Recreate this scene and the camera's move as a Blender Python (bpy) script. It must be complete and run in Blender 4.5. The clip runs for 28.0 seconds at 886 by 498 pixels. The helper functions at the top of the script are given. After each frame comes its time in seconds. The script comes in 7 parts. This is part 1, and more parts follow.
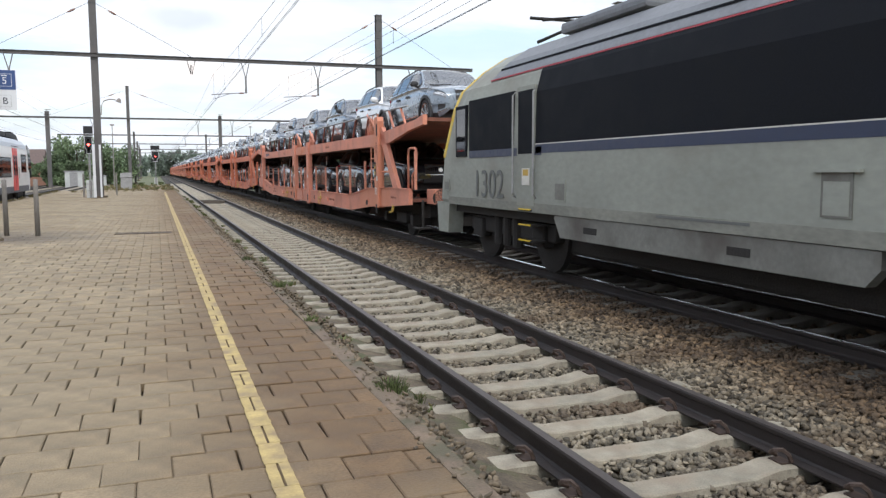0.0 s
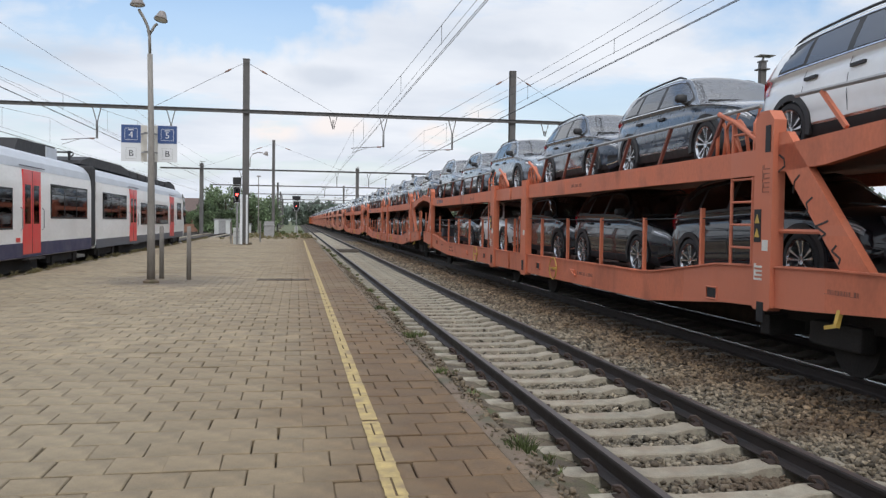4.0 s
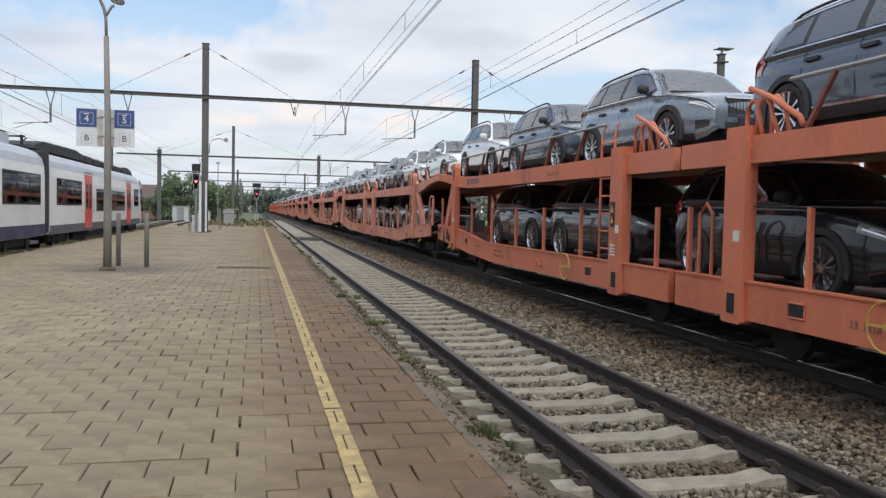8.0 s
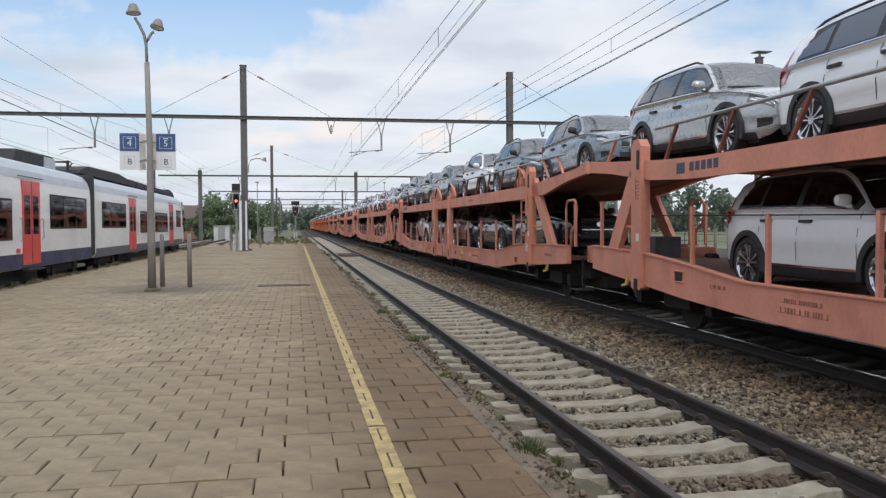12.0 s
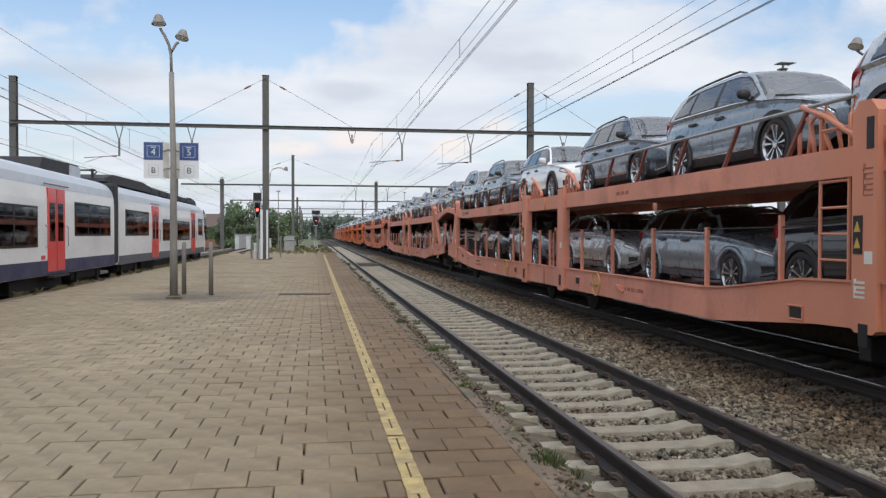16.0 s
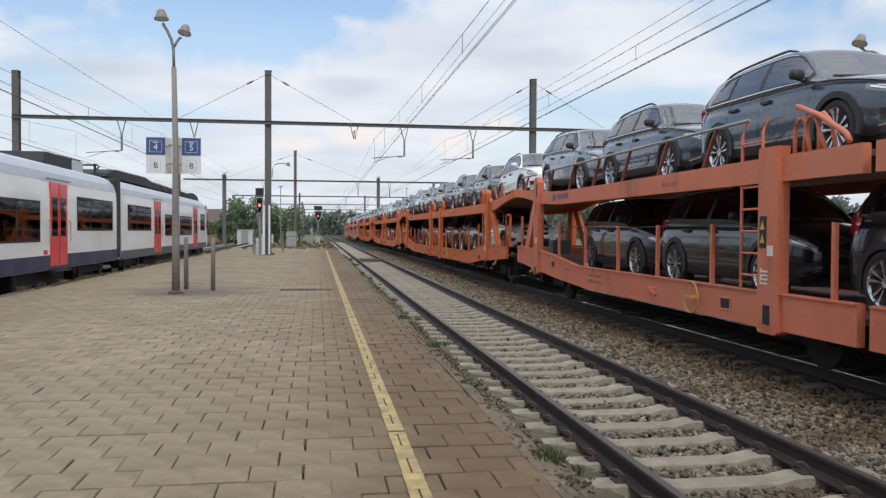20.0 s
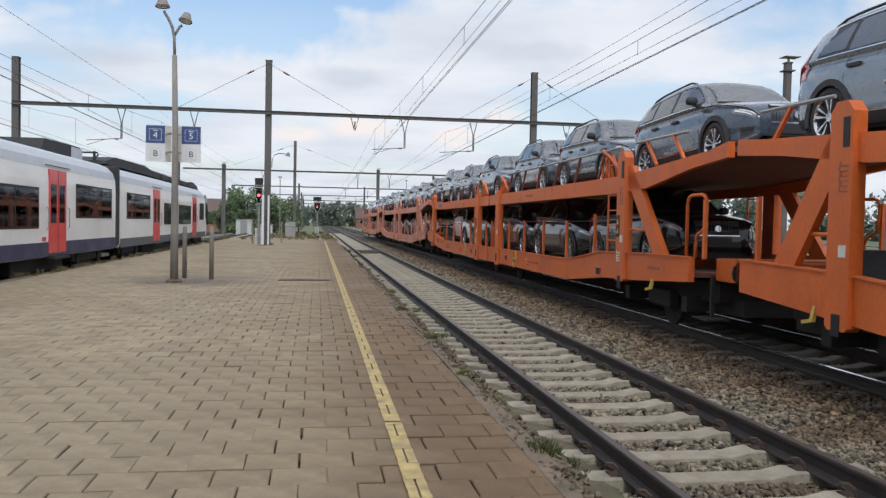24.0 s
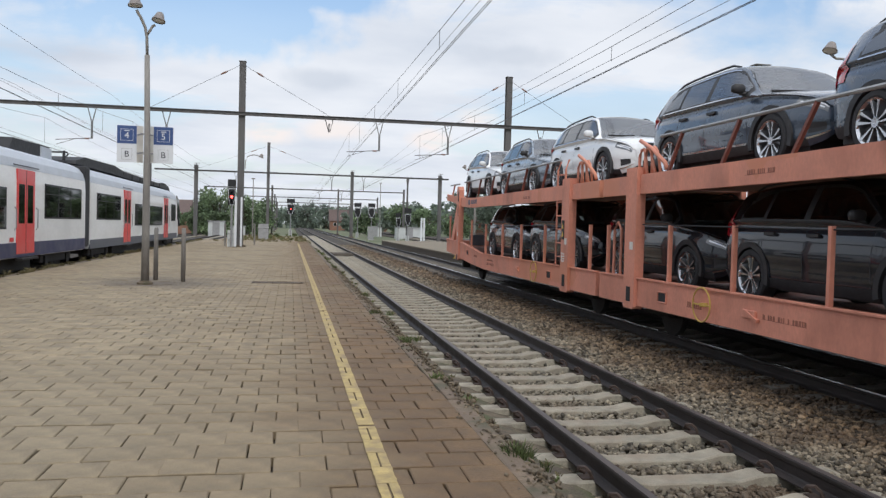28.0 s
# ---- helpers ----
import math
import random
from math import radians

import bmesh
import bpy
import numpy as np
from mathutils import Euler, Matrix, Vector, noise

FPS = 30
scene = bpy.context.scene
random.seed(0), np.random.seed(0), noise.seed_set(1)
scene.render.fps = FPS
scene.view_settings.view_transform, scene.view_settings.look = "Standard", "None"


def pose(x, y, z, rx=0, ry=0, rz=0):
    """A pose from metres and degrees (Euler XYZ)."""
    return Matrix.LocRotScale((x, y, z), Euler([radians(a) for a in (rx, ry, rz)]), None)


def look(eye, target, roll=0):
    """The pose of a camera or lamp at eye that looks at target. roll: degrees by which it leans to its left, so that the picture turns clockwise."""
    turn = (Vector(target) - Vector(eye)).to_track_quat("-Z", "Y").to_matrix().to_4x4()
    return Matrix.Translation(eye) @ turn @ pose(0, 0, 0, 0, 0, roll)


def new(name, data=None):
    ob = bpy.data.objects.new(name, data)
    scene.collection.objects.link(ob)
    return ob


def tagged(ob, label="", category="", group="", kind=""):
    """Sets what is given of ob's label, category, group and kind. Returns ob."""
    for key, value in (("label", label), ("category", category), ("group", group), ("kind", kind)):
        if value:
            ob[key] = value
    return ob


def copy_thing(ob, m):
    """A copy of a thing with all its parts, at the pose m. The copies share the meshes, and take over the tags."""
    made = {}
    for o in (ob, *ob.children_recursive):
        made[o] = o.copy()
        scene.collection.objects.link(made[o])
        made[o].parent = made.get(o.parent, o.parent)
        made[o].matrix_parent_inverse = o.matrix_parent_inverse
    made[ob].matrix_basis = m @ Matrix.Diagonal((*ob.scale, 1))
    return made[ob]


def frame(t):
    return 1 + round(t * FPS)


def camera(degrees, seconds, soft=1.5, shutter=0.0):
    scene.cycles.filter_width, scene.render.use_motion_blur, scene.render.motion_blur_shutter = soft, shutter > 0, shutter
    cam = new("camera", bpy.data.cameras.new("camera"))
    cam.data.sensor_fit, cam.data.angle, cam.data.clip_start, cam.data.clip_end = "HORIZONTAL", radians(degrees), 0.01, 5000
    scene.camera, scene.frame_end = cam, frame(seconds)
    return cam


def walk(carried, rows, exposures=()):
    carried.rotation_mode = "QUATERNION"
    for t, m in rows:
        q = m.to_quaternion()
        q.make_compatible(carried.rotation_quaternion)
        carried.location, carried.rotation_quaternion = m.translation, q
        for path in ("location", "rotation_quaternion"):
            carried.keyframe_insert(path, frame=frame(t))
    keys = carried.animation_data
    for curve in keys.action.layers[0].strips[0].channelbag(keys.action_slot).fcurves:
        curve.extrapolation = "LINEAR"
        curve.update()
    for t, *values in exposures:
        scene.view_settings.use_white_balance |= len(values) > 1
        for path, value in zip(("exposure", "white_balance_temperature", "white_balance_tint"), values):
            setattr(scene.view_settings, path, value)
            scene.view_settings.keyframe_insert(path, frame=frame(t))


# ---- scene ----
cam = camera(57.9, 28.0, soft=1.35)
PATH = [
    (0, (0.085, -0.558, 1.687), (0.752, 1.317, 1.492), -0.2),
    (0.5, (0.084, -0.516, 1.695), (0.727, 1.371, 1.532), -0.6),
    (1, (0.085, -0.537, 1.697), (0.65, 1.38, 1.615), -0.2),
    (1.5, (0.068, -0.543, 1.703), (0.597, 1.385, 1.654), 1.8),
    (2, (0.068, -0.548, 1.7), (0.572, 1.387, 1.646), 2.8),
    (2.5, (0.066, -0.552, 1.694), (0.537, 1.39, 1.63), 2.8),
    (3, (0.064, -0.553, 1.694), (0.486, 1.401, 1.619), 2.4),
    (3.5, (0.05, -0.547, 1.697), (0.427, 1.415, 1.62), 1.8),
    (4, (0.057, -0.54, 1.705), (0.417, 1.426, 1.639), 0.8),
    (4.5, (0.06, -0.544, 1.709), (0.444, 1.418, 1.662), 0.4),
    (6.5, (0.05, -0.517, 1.707), (0.471, 1.437, 1.653), 1.7),
    (7, (0.049, -0.514, 1.703), (0.486, 1.436, 1.627), 1.7),
    (7.5, (0.045, -0.517, 1.7), (0.5, 1.429, 1.615), 1.4),
    (8, (0.043, -0.531, 1.696), (0.497, 1.415, 1.604), 1.2),
    (8.5, (0.046, -0.533, 1.701), (0.492, 1.414, 1.605), 1.2),
    (9, (0.048, -0.521, 1.701), (0.478, 1.43, 1.609), 1.3),
    (9.5, (0.047, -0.513, 1.699), (0.447, 1.445, 1.619), 1.4),
    (10, (0.049, -0.514, 1.696), (0.418, 1.45, 1.614), 1.5),
    (10.5, (0.041, -0.524, 1.695), (0.374, 1.446, 1.609), 1.1),
    (11, (0.049, -0.509, 1.705), (0.376, 1.462, 1.624), -0.2),
    (11.5, (0.044, -0.506, 1.71), (0.397, 1.461, 1.643), -0.6),
    (13.5, (0.017, -0.545, 1.712), (0.361, 1.424, 1.664), 1.1),
    (14, (0.02, -0.546, 1.718), (0.346, 1.427, 1.699), 1.6),
    (14.5, (0.02, -0.53, 1.712), (0.342, 1.444, 1.704), 1.6),
    (15, (0.021, -0.528, 1.711), (0.337, 1.447, 1.69), 1.4),
    (15.5, (0.021, -0.525, 1.712), (0.333, 1.45, 1.68), 0.9),
    (16, (0.028, -0.513, 1.71), (0.341, 1.462, 1.675), 0.1),
    (16.5, (0.03, -0.512, 1.711), (0.352, 1.461, 1.669), -0.1),
    (17, (0.031, -0.498, 1.709), (0.354, 1.475, 1.659), -0.2),
    (17.5, (0.036, -0.488, 1.71), (0.356, 1.486, 1.665), -0.4),
    (18, (0.038, -0.499, 1.705), (0.362, 1.474, 1.659), -0.5),
    (18.5, (0.042, -0.507, 1.706), (0.382, 1.463, 1.652), -0.4),
    (19, (0.037, -0.515, 1.709), (0.378, 1.455, 1.661), 0.1),
    (19.5, (0.032, -0.518, 1.709), (0.356, 1.455, 1.669), 0.3),
    (20, (0.031, -0.515, 1.711), (0.339, 1.461, 1.666), 0.3),
    (20.5, (0.032, -0.513, 1.706), (0.331, 1.464, 1.657), 0.4),
    (21, (0.024, -0.517, 1.703), (0.32, 1.461, 1.652), 0.7),
    (21.5, (0.027, -0.514, 1.708), (0.315, 1.464, 1.656), 1.0),
    (23.5, (0.029, -0.511, 1.706), (0.342, 1.464, 1.645), 1.0),
    (24, (0.032, -0.511, 1.699), (0.343, 1.464, 1.636), 1.1),
    (24.5, (0.028, -0.509, 1.702), (0.336, 1.466, 1.643), 1.1),
    (25, (0.028, -0.519, 1.708), (0.329, 1.457, 1.665), 0.9),
    (25.5, (0.03, -0.521, 1.705), (0.328, 1.456, 1.658), 0.8),
    (26, (0.028, -0.525, 1.704), (0.33, 1.452, 1.645), 0.7),
    (26.5, (0.029, -0.516, 1.702), (0.334, 1.459, 1.632), 0.7),
    (27, (0.025, -0.517, 1.699), (0.335, 1.458, 1.619), 1.4),
    (27.5, (0.017, -0.526, 1.703), (0.338, 1.447, 1.628), 1.8),
    (28, (0.025, -0.523, 1.707), (0.4, 1.441, 1.653), 1.5),
]
walk(cam, [(t, look(eye, aim, roll)) for t, eye, aim, roll in PATH],
     [(0.0, 0.38), (1.0, 0.08), (2.0, -0.10), (3.0, 0.05), (5.5, 0.05), (8.0, 0.03), (11.0, 0.0), (28.0, 0.0)])

# ---------------------------------------------------------------- light
SUN_EL, SUN_AZ = 46.0, 180.0


# clouds: places and radii of the gaps, the dim undersides and the small heaps
GAPS = ((-0.10, 0.255, 0.15, 0.050), (-0.36, 0.30, 0.14, 0.05), (0.02, 0.285, 0.10, 0.03), (0.62, 0.36, 0.14, 0.05))
SHADES = ((0.035, 0.178, 0.045, 0.012), (0.275, 0.222, 0.06, 0.014), (-0.30, 0.19, 0.08, 0.012))
PUFFS = ((-0.030, 0.109, 0.030, 0.012), (0.050, 0.117, 0.036, 0.012), (0.167, 0.109, 0.024, 0.012), (0.235, 0.142, 0.026, 0.011))


def make_world():
    w = bpy.data.worlds.new("sky_world")
    scene.world = w
    w.use_nodes = True
    nt = w.node_tree
    nt.nodes.clear()
    N, L = nt.nodes.new, nt.links.new
    out, bg = N("ShaderNodeOutputWorld"), N("ShaderNodeBackground")
    sky = N("ShaderNodeTexSky")
    sky.sky_type, sky.sun_disc = 'NISHITA', False
    sky.sun_elevation, sky.sun_rotation = radians(SUN_EL), radians(SUN_AZ)
    sky.air_density, sky.dust_density = 1.3, 2.0
    tint = N("ShaderNodeMix")
    tint.data_type, tint.blend_type = 'RGBA', 'MULTIPLY'
    tint.inputs[0].default_value = 1.0
    tint.inputs[7].default_value = (0.125, 0.140, 0.160, 1)
    L(sky.outputs[0], tint.inputs[6])
    tc, sep = N("ShaderNodeTexCoord"), N("ShaderNodeSeparateXYZ")
    L(tc.outputs["Generated"], sep.inputs[0])
    # the cloud sheet seen in perspective
    add = N("ShaderNodeMath")
    add.operation = 'ADD'
    add.inputs[1].default_value = 0.16
    L(sep.outputs[2], add.inputs[0])
    comb = N("ShaderNodeCombineXYZ")
    for i in (0, 1):
        d = N("ShaderNodeMath")
        d.operation = 'DIVIDE'
        L(sep.outputs[i], d.inputs[0])
        L(add.outputs[0], d.inputs[1])
        L(d.outputs[0], comb.inputs[i])
    n1 = N("ShaderNodeTexNoise")
    n1.inputs["Scale"].default_value, n1.inputs["Detail"].default_value = 1.0, 9.0
    n1.inputs["Roughness"].default_value, n1.inputs["Distortion"].default_value = 0.58, 0.25
    mp = N("ShaderNodeMapping")
    mp.inputs["Location"].default_value = (1.35, 0.4, 0.0)
    mp.inputs["Scale"].default_value = (0.75, 1.0, 1.0)
    L(comb.outputs[0], mp.inputs[0])
    L(mp.outputs[0], n1.inputs["Vector"])
    r1 = N("ShaderNodeValToRGB")
    r1.color_ramp.elements[0].position, r1.color_ramp.elements[1].position = 0.32, 0.50
    L(n1.outputs[0], r1.inputs[0])
    # haze low down
    hz = N("ShaderNodeMapRange")
    hz.inputs[1].default_value, hz.inputs[2].default_value = 0.02, 0.30
    hz.inputs[3].default_value, hz.inputs[4].default_value = 0.80, 0.0
    L(sep.outputs[2], hz.inputs[0])
    veil = N("ShaderNodeMapRange")
    for i, v in enumerate((0.36, 0.75, 0.0, 0.8)):
        veil.inputs[i + 1].default_value = v
    L(sep.outputs[2], veil.inputs[0])
    m0 = N("ShaderNodeMath")
    m0.operation = 'MAXIMUM'

    # gaps of blue, dim undersides and small sunlit heaps, each an ellipse with a ragged edge: u = x / y, v = z / y
    fwd, flat = N("ShaderNodeMath"), []
    fwd.operation, fwd.inputs[1].default_value = 'MAXIMUM', 0.1
    L(sep.outputs[1], fwd.inputs[0])
    for i in (0, 2):
        d = N("ShaderNodeMath")
        d.operation = 'DIVIDE'
        L(sep.outputs[i], d.inputs[0])
        L(fwd.outputs[0], d.inputs[1])
        flat.append(d.outputs[0])
    uv, rag = N("ShaderNodeCombineXYZ"), N("ShaderNodeTexNoise")
    L(flat[0], uv.inputs[0])
    L(flat[1], uv.inputs[1])
    rag.inputs["Scale"].default_value, rag.inputs["Detail"].default_value = 22.0, 6.0
    L(uv.outputs[0], rag.inputs["Vector"])

    def heap(u0, v0, ru, rv, soft, ragged, before):
        mpv, ln, ad, mr, mxv = N("ShaderNodeMapping"), N("ShaderNodeVectorMath"), N("ShaderNodeMath"), N("ShaderNodeMapRange"), N("ShaderNodeMath")
        mpv.vector_type = 'TEXTURE'
        mpv.inputs["Location"].default_value, mpv.inputs["Scale"].default_value = (u0, v0, 0), (ru, rv, 1)
        L(uv.outputs[0], mpv.inputs[0])
        ln.operation, ad.operation, mxv.operation = 'LENGTH', 'MULTIPLY_ADD', 'MAXIMUM'
        L(mpv.outputs[0], ln.inputs[0])
        L(rag.outputs[0], ad.inputs[0])
        ad.inputs[1].default_value = ragged
        L(ln.outputs["Value"], ad.inputs[2])
        for i, v in enumerate((1.0 + ragged * 0.5 - soft, 1.0 + ragged * 0.5 + soft, 1.0, 0.0)):
            mr.inputs[i + 1].default_value = v
        mr.interpolation_type = 'SMOOTHSTEP'
        L(ad.outputs[0], mr.inputs[0])
        L(mr.outputs[0], mxv.inputs[0])
        if before is None:
            return mr.outputs[0]
        L(before, mxv.inputs[1])
        return mxv.outputs[0]

    gaps = shade = puffs = None
    for e in GAPS:
        gaps = heap(*e, 0.45, 1.5, gaps)
    for e in SHADES:
        shade = heap(*e, 0.6, 1.2, shade)
    for e in PUFFS:
        puffs = heap(*e, 0.55, 1.6, puffs)
    keep = N("ShaderNodeMath")
    keep.operation, keep.inputs[0].default_value = 'SUBTRACT', 1.0
    L(gaps, keep.inputs[1])
    cut = N("ShaderNodeMath")
    cut.operation = 'MULTIPLY'
    L(r1.outputs[0], cut.inputs[0])
    L(keep.outputs[0], cut.inputs[1])
    L(cut.outputs[0], m0.inputs[0])
    L(veil.outputs[0], m0.inputs[1])
    mx = N("ShaderNodeMath")
    mx.operation = 'MAXIMUM'
    L(m0.outputs[0], mx.inputs[0])
    L(hz.outputs[0], mx.inputs[1])
    n2 = N("ShaderNodeTexNoise")
    n2.inputs["Scale"].default_value, n2.inputs["Detail"].default_value = 1.9, 7.0
    L(mp.outputs[0], n2.inputs["Vector"])
    r2 = N("ShaderNodeValToRGB")
    e = r2.color_ramp.elements
    e[0].position, e[0].color = 0.32, (0.64, 0.695, 0.79, 1)
    e[1].position, e[1].color = 0.60, (0.80, 0.835, 0.90, 1)
    L(n2.outputs[0], r2.inputs[0])
    mix = N("ShaderNodeMix")
    mix.data_type = 'RGBA'
    L(mx.outputs[0], mix.inputs[0])
    L(tint.outputs[2], mix.inputs[6])
    tone = r2.outputs[0]
    for f, k, c in ((shade, 0.6, (0.54, 0.60, 0.70, 1)), (puffs, 0.8, (0.93, 0.85, 0.82, 1))):
        part_ = N("ShaderNodeMath")
        part_.operation, part_.inputs[1].default_value = 'MULTIPLY', k
        L(f, part_.inputs[0])
        tm = N("ShaderNodeMix")
        tm.data_type = 'RGBA'
        tm.inputs[7].default_value = c
        L(part_.outputs[0], tm.inputs[0])
        L(tone, tm.inputs[6])
        tone = tm.outputs[2]
    L(tone, mix.inputs[7])
    # an overcast sky is brighter overhead than low down
    up = N("ShaderNodeMapRange")
    for i, v in enumerate((0.34, 0.95, 1.05, 1.75)):
        up.inputs[i + 1].default_value = v
    L(sep.outputs[2], up.inputs[0])
    L(mix.outputs[2], bg.inputs[0])
    L(up.outputs[0], bg.inputs[1])
    L(bg.outputs[0], out.inputs[0])


make_world()
sun = new("sun", bpy.data.lights.new("sun", 'SUN'))
sun.data.energy, sun.data.angle, sun.data.color = 1.28, radians(18), (1.0, 0.95, 0.89)
sun.matrix_world = look((0, 0, 0), (-math.sin(radians(SUN_AZ)) * math.cos(radians(SUN_EL)),
                                    -math.cos(radians(SUN_AZ)) * math.cos(radians(SUN_EL)), -math.sin(radians(SUN_EL))))


# ---------------------------------------------------------------- materials
def mat(name, base, rough=0.6, metal=0.0, var=0.15, scale=8.0, fine=60.0, bump=0.0, coat=0.0, rand=0.0, dirt=None,
        dirt_at=(0.55, 0.7), dirt_scale=1.5, stretch=(1, 1, 1), island=0.0, spec=0.5, stain=None, lane=None, patch=None):
    """A surface with grain at two scales, a dirt layer and a spread from piece to piece."""
    m = bpy.data.materials.new(name)
    m.use_nodes = True
    nt = m.node_tree
    N, L = nt.nodes.new, nt.links.new
    b = nt.nodes["Principled BSDF"]
    b.inputs["Metallic"].default_value = metal
    b.inputs["Specular IOR Level"].default_value = spec
    if coat:
        b.inputs["Coat Weight"].default_value, b.inputs["Coat Roughness"].default_value = coat, 0.04
    tc, mp = N("ShaderNodeTexCoord"), N("ShaderNodeMapping")
    mp.inputs["Scale"].default_value = stretch
    L(tc.outputs["Object"], mp.inputs[0])

    def tex(s, detail=4.0):
        n = N("ShaderNodeTexNoise")
        n.inputs["Scale"].default_value, n.inputs["Detail"].default_value = s, detail
        L(mp.outputs[0], n.inputs["Vector"])
        return n.outputs[0]

    def span(sock, lo, hi, a=0.3, c=0.7):
        r = N("ShaderNodeMapRange")
        for i, v in enumerate((a, c, lo, hi)):
            r.inputs[i + 1].default_value = v
        L(sock, r.inputs[0])
        return r.outputs[0]

    def times(a, c):
        k = N("ShaderNodeMath")
        k.operation = 'MULTIPLY'
        L(a, k.inputs[0])
        L(c, k.inputs[1])
        return k.outputs[0]

    big, small = tex(scale), tex(fine, 3.0)
    f = times(span(big, 1 - var, 1 + var), span(small, 1 - var * 0.6, 1 + var * 0.6))
    if rand:
        oi = N("ShaderNodeObjectInfo")
        f = times(f, span(oi.outputs["Random"], 1 - rand, 1 + rand, 0, 1))
    if island:
        g = N("ShaderNodeNewGeometry")
        f = times(f, span(g.outputs["Random Per Island"], 1 - island, 1 + island, 0, 1))
    col = N("ShaderNodeMix")
    col.data_type, col.blend_type = 'RGBA', 'MULTIPLY'
    col.inputs[0].default_value = 1.0
    col.inputs[6].default_value = (*base, 1)
    L(f, col.inputs[7])
    c = col.outputs[2]
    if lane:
        # trodden, rust-stained platform edge; ballast rusty, then darker by track 2: each sets in across x0..x1
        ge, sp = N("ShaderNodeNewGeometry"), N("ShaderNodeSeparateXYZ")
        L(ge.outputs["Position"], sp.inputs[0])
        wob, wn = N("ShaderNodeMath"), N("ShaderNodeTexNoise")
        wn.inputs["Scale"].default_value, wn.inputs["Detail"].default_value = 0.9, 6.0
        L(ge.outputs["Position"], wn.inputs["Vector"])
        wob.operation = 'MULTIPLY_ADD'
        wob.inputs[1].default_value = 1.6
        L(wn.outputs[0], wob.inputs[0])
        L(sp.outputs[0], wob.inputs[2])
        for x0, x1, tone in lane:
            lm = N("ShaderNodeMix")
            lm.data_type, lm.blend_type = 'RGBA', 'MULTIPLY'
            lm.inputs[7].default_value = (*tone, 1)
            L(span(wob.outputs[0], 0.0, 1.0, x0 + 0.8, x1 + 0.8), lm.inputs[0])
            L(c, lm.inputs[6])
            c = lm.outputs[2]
    if dirt:
        dm = N("ShaderNodeMix")
        dm.data_type = 'RGBA'
        dm.inputs[7].default_value = (*dirt, 1)
        L(span(tex(dirt_scale, 8.0), 0.0, 1.0, *dirt_at), dm.inputs[0])
        L(c, dm.inputs[6])
        c = dm.outputs[2]
    if patch:
        # patches painted over in another batch of colour
        pm = N("ShaderNodeMix")
        pm.data_type = 'RGBA'
        pm.inputs[7].default_value = (*patch, 1)
        vo = N("ShaderNodeTexVoronoi")
        vo.distance, vo.inputs["Scale"].default_value = 'CHEBYCHEV', 0.45
        L(tc.outputs["Object"], vo.inputs["Vector"])
        sx = N("ShaderNodeSeparateColor")
        L(vo.outputs["Color"], sx.inputs[0])
        L(span(sx.outputs[0], 0.0, 0.75, 0.78, 0.80), pm.inputs[0])
        L(c, pm.inputs[6])
        c = pm.outputs[2]
    if stain:
        # a dark patch of its own round (x, y), with a ragged edge
        ob, ds = N("ShaderNodeVectorMath"), N("ShaderNodeMath")
        ob.operation, ds.operation = 'DISTANCE', 'MULTIPLY_ADD'
        sc = N("ShaderNodeMapping")
        sc.inputs["Scale"].default_value = (1.0, 1.0, 0.0)
        L(tc.outputs["Object"], sc.inputs[0])
        L(sc.outputs[0], ob.inputs[0])
        ob.inputs[1].default_value = (stain[0], stain[1], 0)
        L(tex(1.3, 8.0), ds.inputs[0])
        ds.inputs[1].default_value = 3.4
        L(ob.outputs["Value"], ds.inputs[2])
        sm = N("ShaderNodeMix")
        sm.data_type = 'RGBA'
        sm.inputs[7].default_value = (0.105, 0.085, 0.068, 1)
        L(span(ds.outputs[0], 0.85, 0.0, 2.0, 3.9), sm.inputs[0])
        L(c, sm.inputs[6])
        c = sm.outputs[2]
    L(c, b.inputs["Base Color"])
    rv = 0.02 if coat > 0.3 else 0.10
    L(span(big, max(rough - rv, 0.02), min(rough + rv, 1)), b.inputs["Roughness"])
    if bump:
        bp = N("ShaderNodeBump")
        bp.inputs["Strength"].default_value, bp.inputs["Distance"].default_value = bump, 0.01
        L(small, bp.inputs["Height"])
        L(bp.outputs[0], b.inputs["Normal"])
    return m


def glow(name, colour, strength):
    m = bpy.data.materials.new(name)
    m.use_nodes = True
    b = m.node_tree.nodes["Principled BSDF"]
    b.inputs["Base Color"].default_value = (*colour, 1)
    b.inputs["Emission Color"].default_value = (*colour, 1)
    b.inputs["Emission Strength"].default_value = strength
    return m


